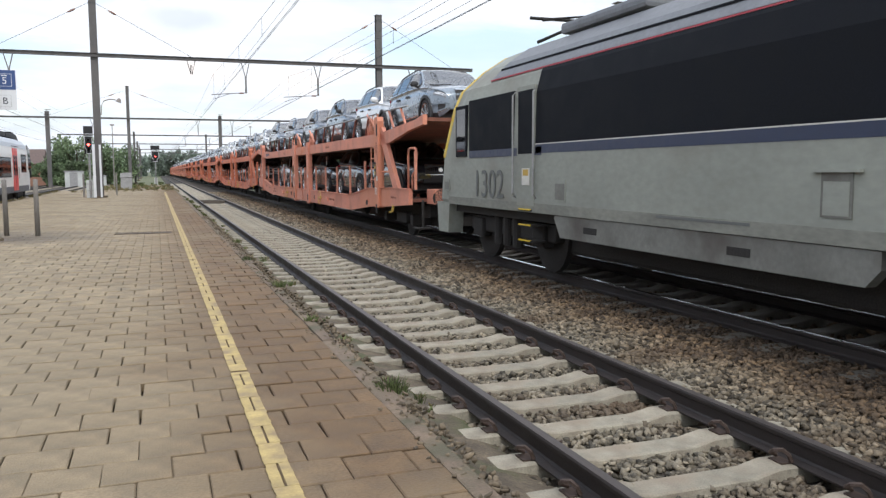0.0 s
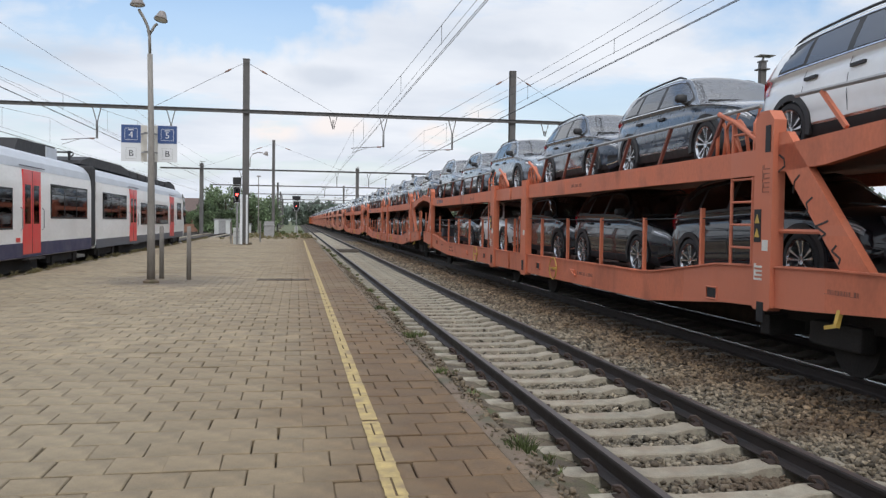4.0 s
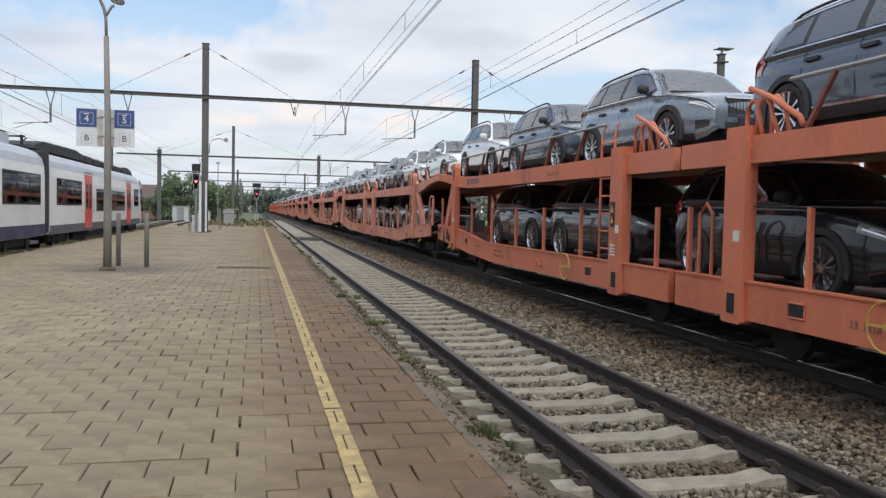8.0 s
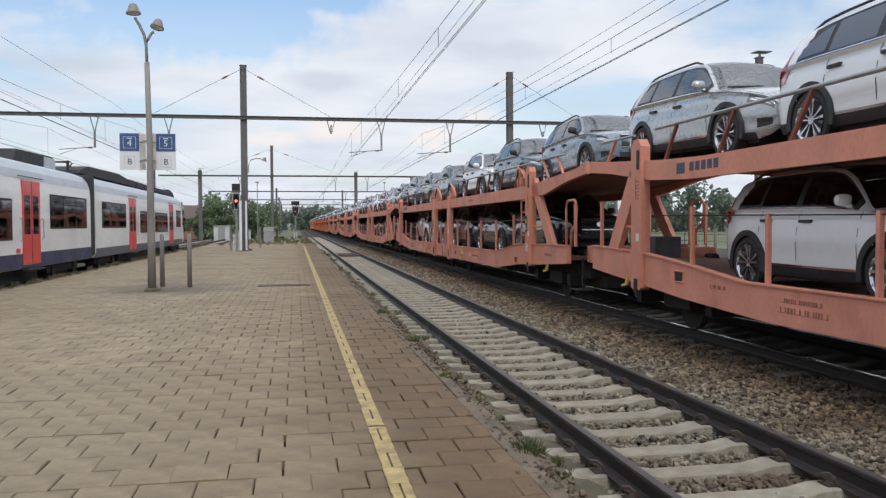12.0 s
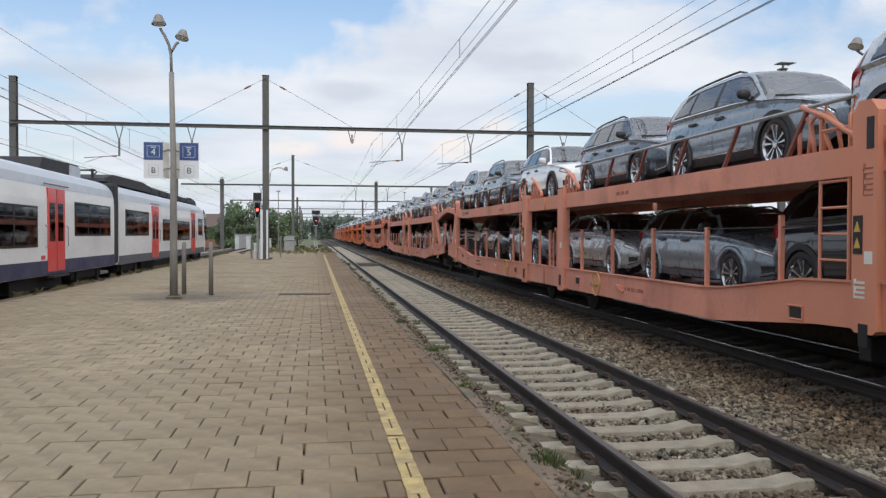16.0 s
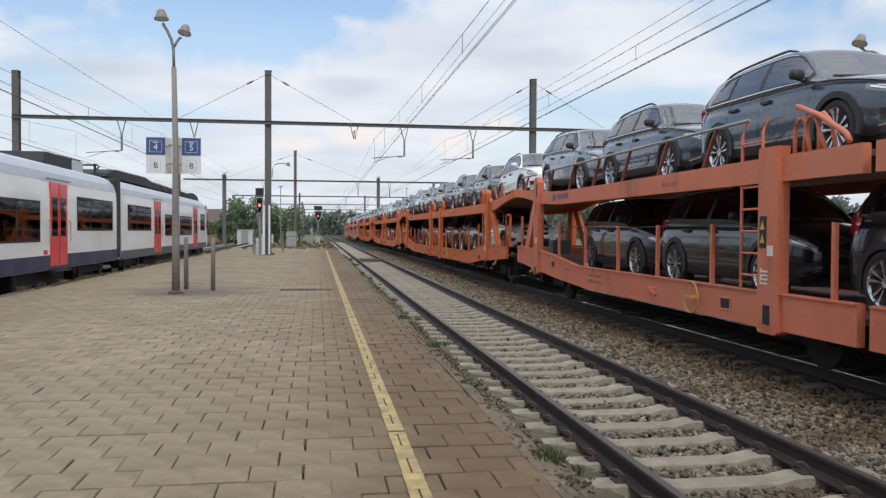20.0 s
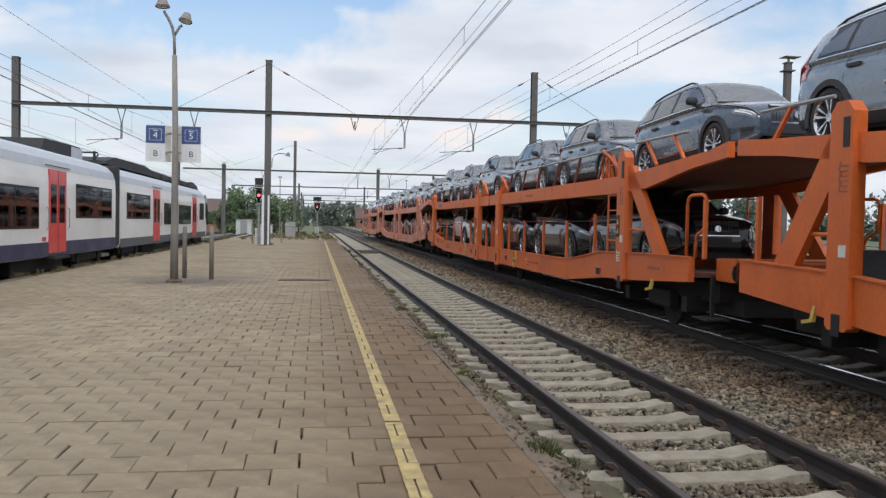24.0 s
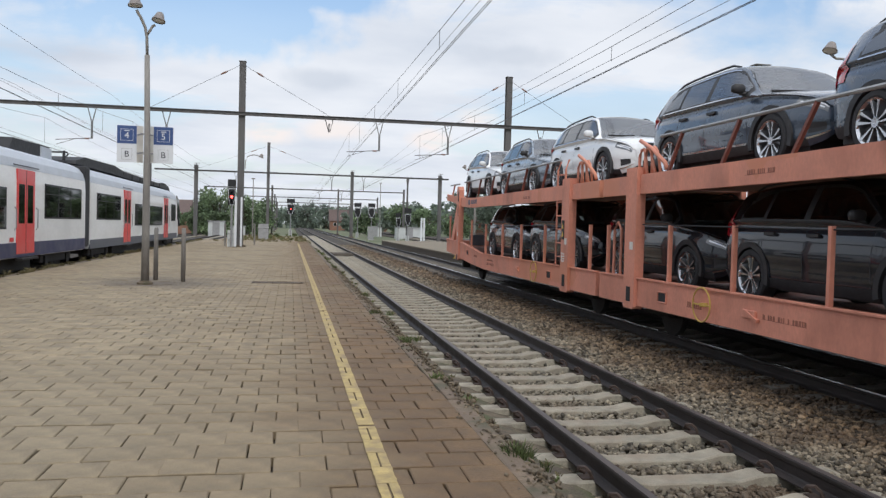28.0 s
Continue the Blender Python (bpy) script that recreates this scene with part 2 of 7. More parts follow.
def tinted(name, colour, gain=1.0, least=0.0):
    """Tinted glass: it lets a little light through, and mirrors more at a flat angle."""
    m = bpy.data.materials.new(name)
    m.use_nodes = True
    nt = m.node_tree
    nt.nodes.remove(nt.nodes["Principled BSDF"])
    N, L = nt.nodes.new, nt.links.new
    tr, gl, mx, fr = N("ShaderNodeBsdfTransparent"), N("ShaderNodeBsdfGlossy"), N("ShaderNodeMixShader"), N("ShaderNodeFresnel")
    tr.inputs[0].default_value = (*colour, 1)
    gl.inputs["Roughness"].default_value = 0.03
    fr.inputs[0].default_value = 2.1
    ma = N("ShaderNodeMath")
    ma.operation = 'MULTIPLY_ADD'
    ma.inputs[1].default_value, ma.inputs[2].default_value = gain, least
    L(fr.outputs[0], ma.inputs[0])
    L(ma.outputs[0], mx.inputs[0])
    L(tr.outputs[0], mx.inputs[1])
    L(gl.outputs[0], mx.inputs[2])
    L(mx.outputs[0], nt.nodes["Material Output"].inputs[0])
    return m


LANE = ((-1.6, 0.3, (0.85, 0.80, 0.75)), (-0.05, 0.85, (0.64, 0.535, 0.465)))
M = dict(
    tile=mat("beige_paver", (0.256, 0.205, 0.133), 0.85, var=0.27, scale=5, fine=110, bump=0.7, rand=0.07, lane=LANE,
             dirt=(0.185, 0.140, 0.085), dirt_at=(0.50, 0.75), dirt_scale=0.8),
    tile_rest=mat("beige_paver_field", (0.256, 0.205, 0.133), 0.85, var=0.27, scale=5, fine=60, bump=0.7, island=0.07, lane=LANE,
                  dirt=(0.185, 0.140, 0.085), dirt_at=(0.50, 0.75), dirt_scale=0.45, stain=(-2.75, 18.6)),
    bed=mat("joint_sand", (0.085, 0.068, 0.05), 0.95, var=0.3, scale=6, fine=120, bump=0.4),
    far_platform=mat("far_paving", (0.20, 0.165, 0.115), 0.9, var=0.2, scale=1.2, fine=20, bump=0.3,
                     dirt=(0.17, 0.14, 0.10), dirt_at=(0.45, 0.75), dirt_scale=0.3),
    earth=mat("edge_earth", (0.105, 0.082, 0.056), 0.95, var=0.45, scale=5, fine=45, bump=1.0,
              dirt=(0.075, 0.085, 0.032), dirt_at=(0.50, 0.64), dirt_scale=1.6),
    ramp=mat("trodden_earth", (0.20, 0.155, 0.105), 0.95, var=0.3, scale=0.8, fine=14, bump=0.5,
             dirt=(0.115, 0.12, 0.055), dirt_at=(0.50, 0.66), dirt_scale=0.7),
    kerb=mat("kerb_concrete", (0.150, 0.110, 0.078), 0.9, var=0.3, scale=4, fine=70, bump=0.6, rand=0.15,
             dirt=(0.09, 0.08, 0.05), dirt_at=(0.45, 0.65), dirt_scale=3),
    yellow=mat("worn_yellow_paint", (0.40, 0.30, 0.125), 0.8, var=0.2, scale=12, fine=80, bump=0.2, island=0.05,
               dirt=(0.25, 0.185, 0.105), dirt_at=(0.46, 0.68), dirt_scale=7),
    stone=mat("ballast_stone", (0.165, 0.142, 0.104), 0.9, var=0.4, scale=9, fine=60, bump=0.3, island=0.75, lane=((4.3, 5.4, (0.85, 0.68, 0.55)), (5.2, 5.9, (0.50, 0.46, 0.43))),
              dirt=(0.095, 0.064, 0.040), dirt_at=(0.50, 0.72), dirt_scale=0.9),
    rubble=mat("earthy_rubble", (0.135, 0.105, 0.07), 0.95, var=0.3, scale=9, fine=60, bump=0.3, island=0.4),
    # The near-black colour carries the darkness of the gaps between loose stones.
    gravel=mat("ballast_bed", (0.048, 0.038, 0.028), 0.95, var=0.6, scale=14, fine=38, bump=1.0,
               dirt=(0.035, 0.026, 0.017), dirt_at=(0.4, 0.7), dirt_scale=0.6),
    sleeper=mat("sleeper_concrete", (0.275, 0.25, 0.195), 0.85, var=0.26, scale=7, fine=80, bump=0.6, rand=0.1,
                dirt=(0.24, 0.19, 0.14), dirt_at=(0.5, 0.75), dirt_scale=2.5),
    # sleeper concrete darkened for oil and for the shade under the train
    sleeper_oil_shade=mat("oily_shaded_sleeper", (0.12, 0.105, 0.085), 0.85, var=0.25, scale=4, fine=60, bump=0.3, rand=0.15),
    rail=mat("rusty_rail", (0.030, 0.023, 0.021), 0.65, 0.3, var=0.3, scale=5, fine=80, bump=0.2),
    rail_dull=mat("dull_rail_head", (0.085, 0.072, 0.066), 0.5, 0.4, var=0.15, scale=9, fine=50, stretch=(4, 0.2, 1)),
    rail_top=mat("polished_rail_head", (0.60, 0.60, 0.62), 0.16, 1.0, var=0.12, scale=9, fine=50, stretch=(4, 0.2, 1)),
    clip=mat("rail_clip_steel", (0.085, 0.06, 0.05), 0.6, 0.5, var=0.2),
    ground=mat("dry_ground", (0.13, 0.13, 0.075), 0.95, var=0.4, scale=0.2, fine=4, bump=0.5,
               dirt=(0.06, 0.09, 0.03), dirt_at=(0.4, 0.65), dirt_scale=0.08),
    grass=mat("weed_green", (0.11, 0.135, 0.05), 0.8, var=0.4, scale=2, fine=20, island=0.5),
    straw=mat("dry_weed", (0.20, 0.17, 0.085), 0.85, var=0.35, scale=2, fine=20, island=0.4),
    # Distance haze is mixed into both leaf colours.
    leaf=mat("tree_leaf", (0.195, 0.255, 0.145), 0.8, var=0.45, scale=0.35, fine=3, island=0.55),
    leaf_far=mat("haze_tinted_leaf", (0.25, 0.30, 0.245), 0.9, var=0.3, scale=0.12, fine=2, island=0.4),
    bark=mat("bark", (0.10, 0.075, 0.055), 0.9, var=0.3, scale=5, fine=40, bump=0.6),
    mast=mat("weathered_steel", (0.125, 0.120, 0.118), 0.7, 0.3, var=0.25, scale=3, fine=40, bump=0.2, stretch=(1, 1, 0.3),
             dirt=(0.13, 0.095, 0.075), dirt_at=(0.58, 0.8), dirt_scale=1.5),
    galv=mat("galvanised_steel", (0.34, 0.34, 0.34), 0.55, 0.6, var=0.15, scale=6, fine=50),
    wire=mat("oxidised_wire", (0.10, 0.10, 0.11), 0.6, 0.6, var=0.1),
    pole=mat("lamp_post_grey", (0.24, 0.225, 0.205), 0.7, 0.2, var=0.22, scale=3, fine=40, bump=0.15, stretch=(1, 1, 0.25)),
    lamp=mat("lamp_hood", (0.24, 0.215, 0.20), 0.6, 0.2, var=0.2, scale=10, fine=60),
    lampglass=mat("lamp_glass", (0.62, 0.62, 0.60), 0.25, var=0.08),
    insul=mat("insulator", (0.20, 0.10, 0.07), 0.3, var=0.2),
    blue=mat("sign_blue", (0.035, 0.075, 0.21), 0.5, var=0.05, scale=3),
    white=mat("sign_white", (0.66, 0.68, 0.70), 0.5, var=0.05, scale=3),
    ink=mat("sign_ink", (0.02, 0.025, 0.04), 0.6, var=0.05),
    black=mat("black_steel", (0.018, 0.018, 0.02), 0.6, 0.2, var=0.2),
    rubber=mat("tyre_rubber", (0.028, 0.028, 0.030), 0.8, var=0.2, scale=20, fine=100),
    rim=mat("alloy_rim", (0.55, 0.56, 0.58), 0.25, 1.0, var=0.08),
    rim_dark=mat("dark_alloy_rim", (0.16, 0.165, 0.17), 0.35, 0.9, var=0.08),
    trim=mat("black_car_trim", (0.022, 0.022, 0.024), 0.55, var=0.12),
    chrome=mat("bright_trim", (0.62, 0.63, 0.65), 0.18, 1.0, var=0.05),
    lens=mat("headlight_lens", (0.16, 0.17, 0.18), 0.15, 0.0, var=0.1, coat=1.0),
    red_lens=mat("tail_lens", (0.42, 0.015, 0.03), 0.15, var=0.08, coat=1.0),
    glass=tinted("tinted_glass", (0.055, 0.06, 0.065)),
    side_glass=tinted("side_window_glass", (0.72, 0.75, 0.76), 0.9, 0.12),
    rear_glass=tinted("privacy_glass", (0.30, 0.32, 0.33), 0.9, 0.12),
    screen=tinted("windscreen_glass", (0.70, 0.74, 0.75), 0.95, 0.14),
    cabin=mat("dark_upholstery", (0.030, 0.030, 0.032), 0.8, var=0.2),
    drl=mat("headlight_reflector", (0.75, 0.76, 0.78), 0.2, 0.3, var=0.05, coat=1.0),
    underbody=mat("dark_underbody", (0.012, 0.012, 0.013), 0.9, var=0.2),
    emu_white=mat("emu_paint", (0.87, 0.86, 0.83), 0.38, var=0.06, scale=1.2, fine=12, coat=0.25,
                  dirt=(0.72, 0.71, 0.68), dirt_at=(0.55, 0.8), dirt_scale=0.8, stretch=(1, 0.4, 1)),
    emu_roof=mat("emu_roof_grey", (0.48, 0.51, 0.55), 0.5, var=0.1, scale=1.5, fine=14),
    emu_grey=mat("emu_skirt", (0.10, 0.105, 0.12), 0.6, var=0.2, scale=2, fine=20),
    emu_blue=mat("emu_blue", (0.022, 0.026, 0.085), 0.45, var=0.1, scale=2, fine=20),
    emu_red=mat("door_red", (0.74, 0.045, 0.04), 0.4, var=0.07, scale=2, coat=0.2),
    gear=mat("running_gear", (0.028, 0.025, 0.023), 0.8, 0.2, var=0.35, scale=5, fine=40, bump=0.3),
    bellows=mat("gangway_bellows", (0.028, 0.028, 0.030), 0.8, var=0.2, scale=3),
    roof_black=mat("roof_gear_black", (0.022, 0.022, 0.024), 0.7, var=0.2),
    loco_grey=mat("loco_paint", (0.275, 0.285, 0.250), 0.6, var=0.12, scale=1.2, fine=14, spec=0.3,
                  dirt=(0.20, 0.19, 0.16), dirt_at=(0.52, 0.78), dirt_scale=1.1, stretch=(1, 0.5, 1)),
    loco_sill=mat("loco_grimy_sill", (0.20, 0.20, 0.172), 0.7, var=0.2, scale=2, fine=20, stretch=(1, 0.4, 1)),
    loco_dark=mat("loco_skirt", (0.17, 0.17, 0.152), 0.55, var=0.18, scale=2, fine=20,
                  dirt=(0.09, 0.08, 0.07), dirt_at=(0.5, 0.7), dirt_scale=1.4),
    loco_roof=mat("loco_roof", (0.155, 0.162, 0.175), 0.55, var=0.18, scale=1.5, fine=14),
    loco_band=mat("loco_dark_band", (0.008, 0.009, 0.012), 0.7, var=0.25, scale=2, fine=60, spec=0.12),
    loco_blue=mat("loco_blue_stripe", (0.022, 0.032, 0.070), 0.4, var=0.08),
    loco_red=mat("loco_red_line", (0.45, 0.05, 0.07), 0.45, var=0.08),
    loco_yellow=mat("loco_yellow", (0.66, 0.45, 0.03), 0.4, var=0.08),
    number=mat("fleet_number_grey", (0.12, 0.125, 0.12), 0.6, var=0.08),
    shed=mat("shed_panel", (0.52, 0.54, 0.53), 0.6, var=0.12, scale=1),
    brick=mat("house_brick", (0.24, 0.13, 0.09), 0.9, var=0.2, scale=3, fine=30, bump=0.3),
    roof=mat("house_roof", (0.12, 0.085, 0.075), 0.85, var=0.2, scale=3, fine=12, bump=0.3),
    wood=mat("crossing_board", (0.10, 0.085, 0.07), 0.9, var=0.25, scale=4, fine=40, bump=0.4),
    red_light=glow("red_aspect", (1.0, 0.06, 0.05), 9.0),
    label=mat("white_label", (0.62, 0.60, 0.55), 0.6, var=0.08),
    warn=mat("yellow_label", (0.52, 0.34, 0.07), 0.6, var=0.08),
    graffiti=mat("black_spray", (0.035, 0.03, 0.03), 0.7, var=0.1),
)
PAINT = dict(
    dark=mat("slate_blue_paint", (0.050, 0.070, 0.100), 0.28, 0.30, var=0.02, coat=1.0, spec=0.3),
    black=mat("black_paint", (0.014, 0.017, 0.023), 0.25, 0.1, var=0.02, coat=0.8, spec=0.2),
    grey=mat("grey_blue_paint", (0.185, 0.225, 0.265), 0.28, 0.35, var=0.02, coat=1.0, spec=0.3),
    silver=mat("silver_paint", (0.42, 0.44, 0.45), 0.28, 0.45, var=0.02, coat=1.0, spec=0.3),
    white=mat("white_paint", (0.74, 0.75, 0.75), 0.25, var=0.02, coat=1.0, spec=0.3),
    red=mat("dark_red_paint", (0.16, 0.014, 0.022), 0.26, 0.25, var=0.02, coat=1.0, spec=0.3),
)
WAGON_PAINT = dict(
    salmon=mat("faded_salmon_paint", (0.61, 0.245, 0.165), 0.65, var=0.12, scale=1.5, fine=18, bump=0.1,
               dirt=(0.34, 0.13, 0.085), dirt_at=(0.54, 0.80), dirt_scale=1.1, stretch=(1, 1.3, 0.8), patch=(0.58, 0.225, 0.13)),
    orange=mat("bright_orange_paint", (0.60, 0.125, 0.022), 0.55, var=0.12, scale=1.5, fine=18, bump=0.1,
               dirt=(0.27, 0.065, 0.02), dirt_at=(0.58, 0.82), dirt_scale=1.1, stretch=(1, 1.3, 0.8), patch=(0.57, 0.13, 0.035)),
    rust=mat("orange_red_paint", (0.57, 0.165, 0.085), 0.62, var=0.11, scale=1.5, fine=18, bump=0.1,
             dirt=(0.24, 0.07, 0.035), dirt_at=(0.55, 0.82), dirt_scale=1.1, stretch=(1, 1.3, 0.8), patch=(0.55, 0.175, 0.10)),
)


def leafy(m, share=0.45):
    """Leaves let part of the light through."""
    nt = m.node_tree
    b, out = nt.nodes["Principled BSDF"], nt.nodes["Material Output"]
    tl, mx = nt.nodes.new("ShaderNodeBsdfTranslucent"), nt.nodes.new("ShaderNodeMixShader")
    mx.inputs[0].default_value = share
    nt.links.new(b.inputs["Base Color"].links[0].from_socket, tl.inputs[0])
    nt.links.new(b.outputs[0], mx.inputs[1])
    nt.links.new(tl.outputs[0], mx.inputs[2])
    nt.links.new(mx.outputs[0], out.inputs[0])


for nm in ("leaf", "leaf_far", "grass", "straw"):
    leafy(M[nm])
M["strut"] = mat("strut_red", (0.20, 0.07, 0.052), 0.75, var=0.25, scale=4, fine=40)
M["stencil"] = mat("faded_stencil_red", (0.27, 0.10, 0.065), 0.75, var=0.3, scale=6, fine=40)
M["deck"] = mat("rusty_deck", (0.16, 0.065, 0.045), 0.85, var=0.3, scale=3, fine=30, bump=0.4)


# ---------------------------------------------------------------- mesh helpers
def mesh_ob(name, verts, faces, material, smooth=False):
    me = bpy.data.meshes.new(name)
    me.from_pydata([tuple(v) for v in verts], [], faces)
    me.update()
    if smooth:
        me.polygons.foreach_set("use_smooth", [True] * len(me.polygons))
    if material:
        me.materials.append(material)
    return new(name, me)


class Shape:
    """Collects vertices and faces of one mesh."""

    def __init__(self):
        self.v, self.f = [], []

    def add(self, v, f):
        k = len(self.v)
        self.v += [tuple(p) for p in v]
        self.f += [tuple(i + k for i in q) for q in f]
        return self

    def box(self, x0, x1, y0, y1, z0, z1, b=0.0):
        """A box; b bevels all its edges."""
        if not b:
            v = [(x, y, z) for x in (x0, x1) for y in (y0, y1) for z in (z0, z1)]
            return self.add(v, [(0, 1, 3, 2), (4, 6, 7, 5), (0, 4, 5, 1), (2, 3, 7, 6), (0, 2, 6, 4), (1, 5, 7, 3)])
        bm = bmesh.new()
        bmesh.ops.create_cube(bm, size=1, matrix=Matrix.Translation(((x0 + x1) / 2, (y0 + y1) / 2, (z0 + z1) / 2)) @ Matrix.Diagonal((x1 - x0, y1 - y0, z1 - z0, 1)))
        bmesh.ops.bevel(bm, geom=bm.edges[:], offset=b, segments=2, affect='EDGES', profile=0.6)
        return self.take(bm)

    def take(self, bm):
        bm.verts.index_update()
        self.add([v.co[:] for v in bm.verts], [[v.index for v in f.verts] for f in bm.faces])
        bm.free()
        return self

    def prism(self, poly, x0, x1):
        """A polygon of (y, z) drawn out from x0 to x1."""
        n = len(poly)
        v = [(x0, y, z) for y, z in poly] + [(x1, y, z) for y, z in poly]
        return self.add(v, [tuple(range(n)), tuple(range(2 * n - 1, n - 1, -1))] +
                        [(i, i + n, (i + 1) % n + n, (i + 1) % n) for i in range(n)])

    def bar(self, a, c, w, h=None):
        """A bar of rectangular section w x h from a to c."""
        a, c = Vector(a), Vector(c)
        h = h or w
        d = (c - a).normalized()
        s = d.cross((0, 0, 1) if abs(d.z) < 0.95 else (1, 0, 0)).normalized()
        u = s.cross(d)
        v = [p + s * i * w / 2 + u * j * h / 2 for p in (a, c) for i, j in ((-1, -1), (1, -1), (1, 1), (-1, 1))]
        return self.add(v, [(3, 2, 1, 0), (4, 5, 6, 7), (0, 1, 5, 4), (1, 2, 6, 5), (2, 3, 7, 6), (3, 0, 4, 7)])

    def tube(self, pts, r, n=6, ends=True):
        """A round tube along points; r is one radius or one for each point."""
        pts = [Vector(p) for p in pts]
        rs = r if isinstance(r, (list, tuple)) else [r] * len(pts)
        k0, v, f = 0, [], []
        for i, p in enumerate(pts):
            d = (pts[min(i + 1, len(pts) - 1)] - pts[max(i - 1, 0)]).normalized()
            s = d.cross((0, 0, 1) if abs(d.z) < 0.95 else (1, 0, 0)).normalized()
            u = s.cross(d)
            for j in range(n):
                a = 2 * math.pi * j / n
                v.append(p + s * rs[i] * math.cos(a) + u * rs[i] * math.sin(a))
            if i:
                f += [(k0 + (i - 1) * n + j, k0 + (i - 1) * n + (j + 1) % n, k0 + i * n + (j + 1) % n, k0 + i * n + j) for j in range(n)]
        if ends:
            f += [tuple(range(n - 1, -1, -1)), tuple(range((len(pts) - 1) * n, len(pts) * n))]
        return self.add(v, f)

    def lathe(self, prof, axis, at, n=20, caps=True):
        """A profile of (radius, distance along the axis) turned round it. axis: 0, 1 or 2."""
        v, f = [], []
        for r, d in prof:
            for j in range(n):
                a = 2 * math.pi * j / n
                p = [r * math.cos(a), r * math.sin(a)]
                p.insert(axis, d)
                v.append([p[i] + at[i] for i in range(3)])
        for i in range(len(prof) - 1):
            f += [(i * n + j, i * n + (j + 1) % n, (i + 1) * n + (j + 1) % n, (i + 1) * n + j) for j in range(n)]
        if caps:
            f += [tuple(range(n)), tuple(range(len(prof) * n - 1, (len(prof) - 1) * n - 1, -1))]
        return self.add(v, f)

    def make(self, name, material, parent=None, label="", smooth=False):
        ob = mesh_ob(name, self.v, self.f, material, smooth)
        bm = bmesh.new()
        bm.from_mesh(ob.data)
        bmesh.ops.recalc_face_normals(bm, faces=bm.faces)
        bm.to_mesh(ob.data)
        bm.free()
        if parent:
            ob.parent = parent
        if label:
            tagged(ob, label)
        return ob


def S():
    return Shape()


def stencil(y0, y1, z, rng, h, x=-1.5035):
    """An unreadable stencilled line: short bars standing on a thin ground line."""
    pts, y = [], y0
    while y < y1:
        w = h * rng.uniform(0.3, 0.75)
        pts += [(y, z), (y, z + h * rng.uniform(0.8, 1.0)), (y + w, z + h), (y + w, z)]
        y += w + h * rng.choice((0.3, 0.3, 0.3, 1.1))
    pts += [(y, z), (y, z - 0.005), (y0 - 0.005, z - 0.005), (y0 - 0.005, z)]
    return Shape().prism(pts, x, x + 0.004)


def comb(x0, x1, y0, y1, z0, n, pitch, h):
    """Level bars on one upright."""
    pts = [(y1, z0), (y0, z0)]
    for q in range(n):
        z, e = z0 + q * pitch, y1 - (0.03 if q % 2 else 0.0)
        pts += [(y0, z), (y0, z + h), (e, z + h), (e, z + pitch)] if q else [(y0, z), (y0, z + h), (e - 0.004, z + h), (e - 0.004, z + pitch)]
    return Shape().prism(pts[2:] + [(y1 + 0.004, z0 + n * pitch), (y1 + 0.004, z0)], x0, x1)


def thing(name, label, category, group="", at=None, kind=""):
    ob = new(name)
    if at:
        ob.location = at
    return tagged(ob, label, category, group, kind)


def text_on(body, size, at, rot, material, parent, name, depth=0.002):
    """Raised letters in the built-in font as a mesh."""
    cu = bpy.data.curves.new(name, 'FONT')
    cu.body, cu.size, cu.extrude, cu.align_x, cu.align_y = body, size, depth, 'CENTER', 'CENTER'
    tmp = new(name, cu)
    me = bpy.data.meshes.new_from_object(tmp.evaluated_get(bpy.context.evaluated_depsgraph_get()))
    bpy.data.objects.remove(tmp)
    me.materials.clear()
    me.materials.append(material)
    ob = new(name, me)
    ob.parent = parent
    ob.matrix_basis = pose(*at, *rot)
    return ob


# ---------------------------------------------------------------- the ground and the tracks
PZ = 0.28                     # platform above the rail heads
T1, T2, T0, TL = 3.118, 7.153, -8.35, -12.8   # centre lines of the tracks
EDGE, BACK = 1.47, -6.75      # platform edges


def field():
    """The ground: one sheet to the horizon, with finer steps near the line."""
    xs = [-2500, -700, -200, -80, -30, -5, 15, 40, 80, 200, 700, 2500]
    ys = [-600, -100, -30, 0, 30, 60, 100, 160, 260, 500, 1200, 3500]
    v = [(x, y, -0.42) for y in ys for x in xs]
    n = len(xs)
    f = [(j * n + i, j * n + i + 1, (j + 1) * n + i + 1, (j + 1) * n + i) for j in range(len(ys) - 1) for i in range(n - 1)]
    tagged(mesh_ob("ground", v, f, M["ground"]), "dry grassy ground beside the railway", "ground", kind="structure")


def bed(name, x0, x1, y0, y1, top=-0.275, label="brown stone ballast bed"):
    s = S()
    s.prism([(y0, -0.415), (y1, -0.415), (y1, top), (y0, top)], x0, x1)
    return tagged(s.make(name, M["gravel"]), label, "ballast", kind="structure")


RAIL = [(-0.07, 0), (0.07, 0), (0.07, 0.012), (0.02, 0.03), (0.009, 0.045), (0.009, 0.12), (0.034, 0.134), (0.036, 0.158),
        (0.030, 0.1715), (-0.030, 0.1715), (-0.036, 0.158), (-0.034, 0.134), (-0.009, 0.12), (-0.009, 0.045), (-0.02, 0.03), (-0.07, 0.012)]


def rail(parent, x, y0, y1, head="rail_top"):
    v = [(x + a, y, b - 0.172) for y in (y0, y1) for a, b in RAIL]
    n = len(RAIL)
    f = [(i, (i + 1) % n, (i + 1) % n + n, i + n) for i in range(n)] + [tuple(range(n)), tuple(range(2 * n - 1, n - 1, -1))]
    r = mesh_ob("rail", v, f, M["rail"])
    r.data.materials.append(M[head])
    r.data.polygons[8].material_index = 1
    r.parent = parent
    return r


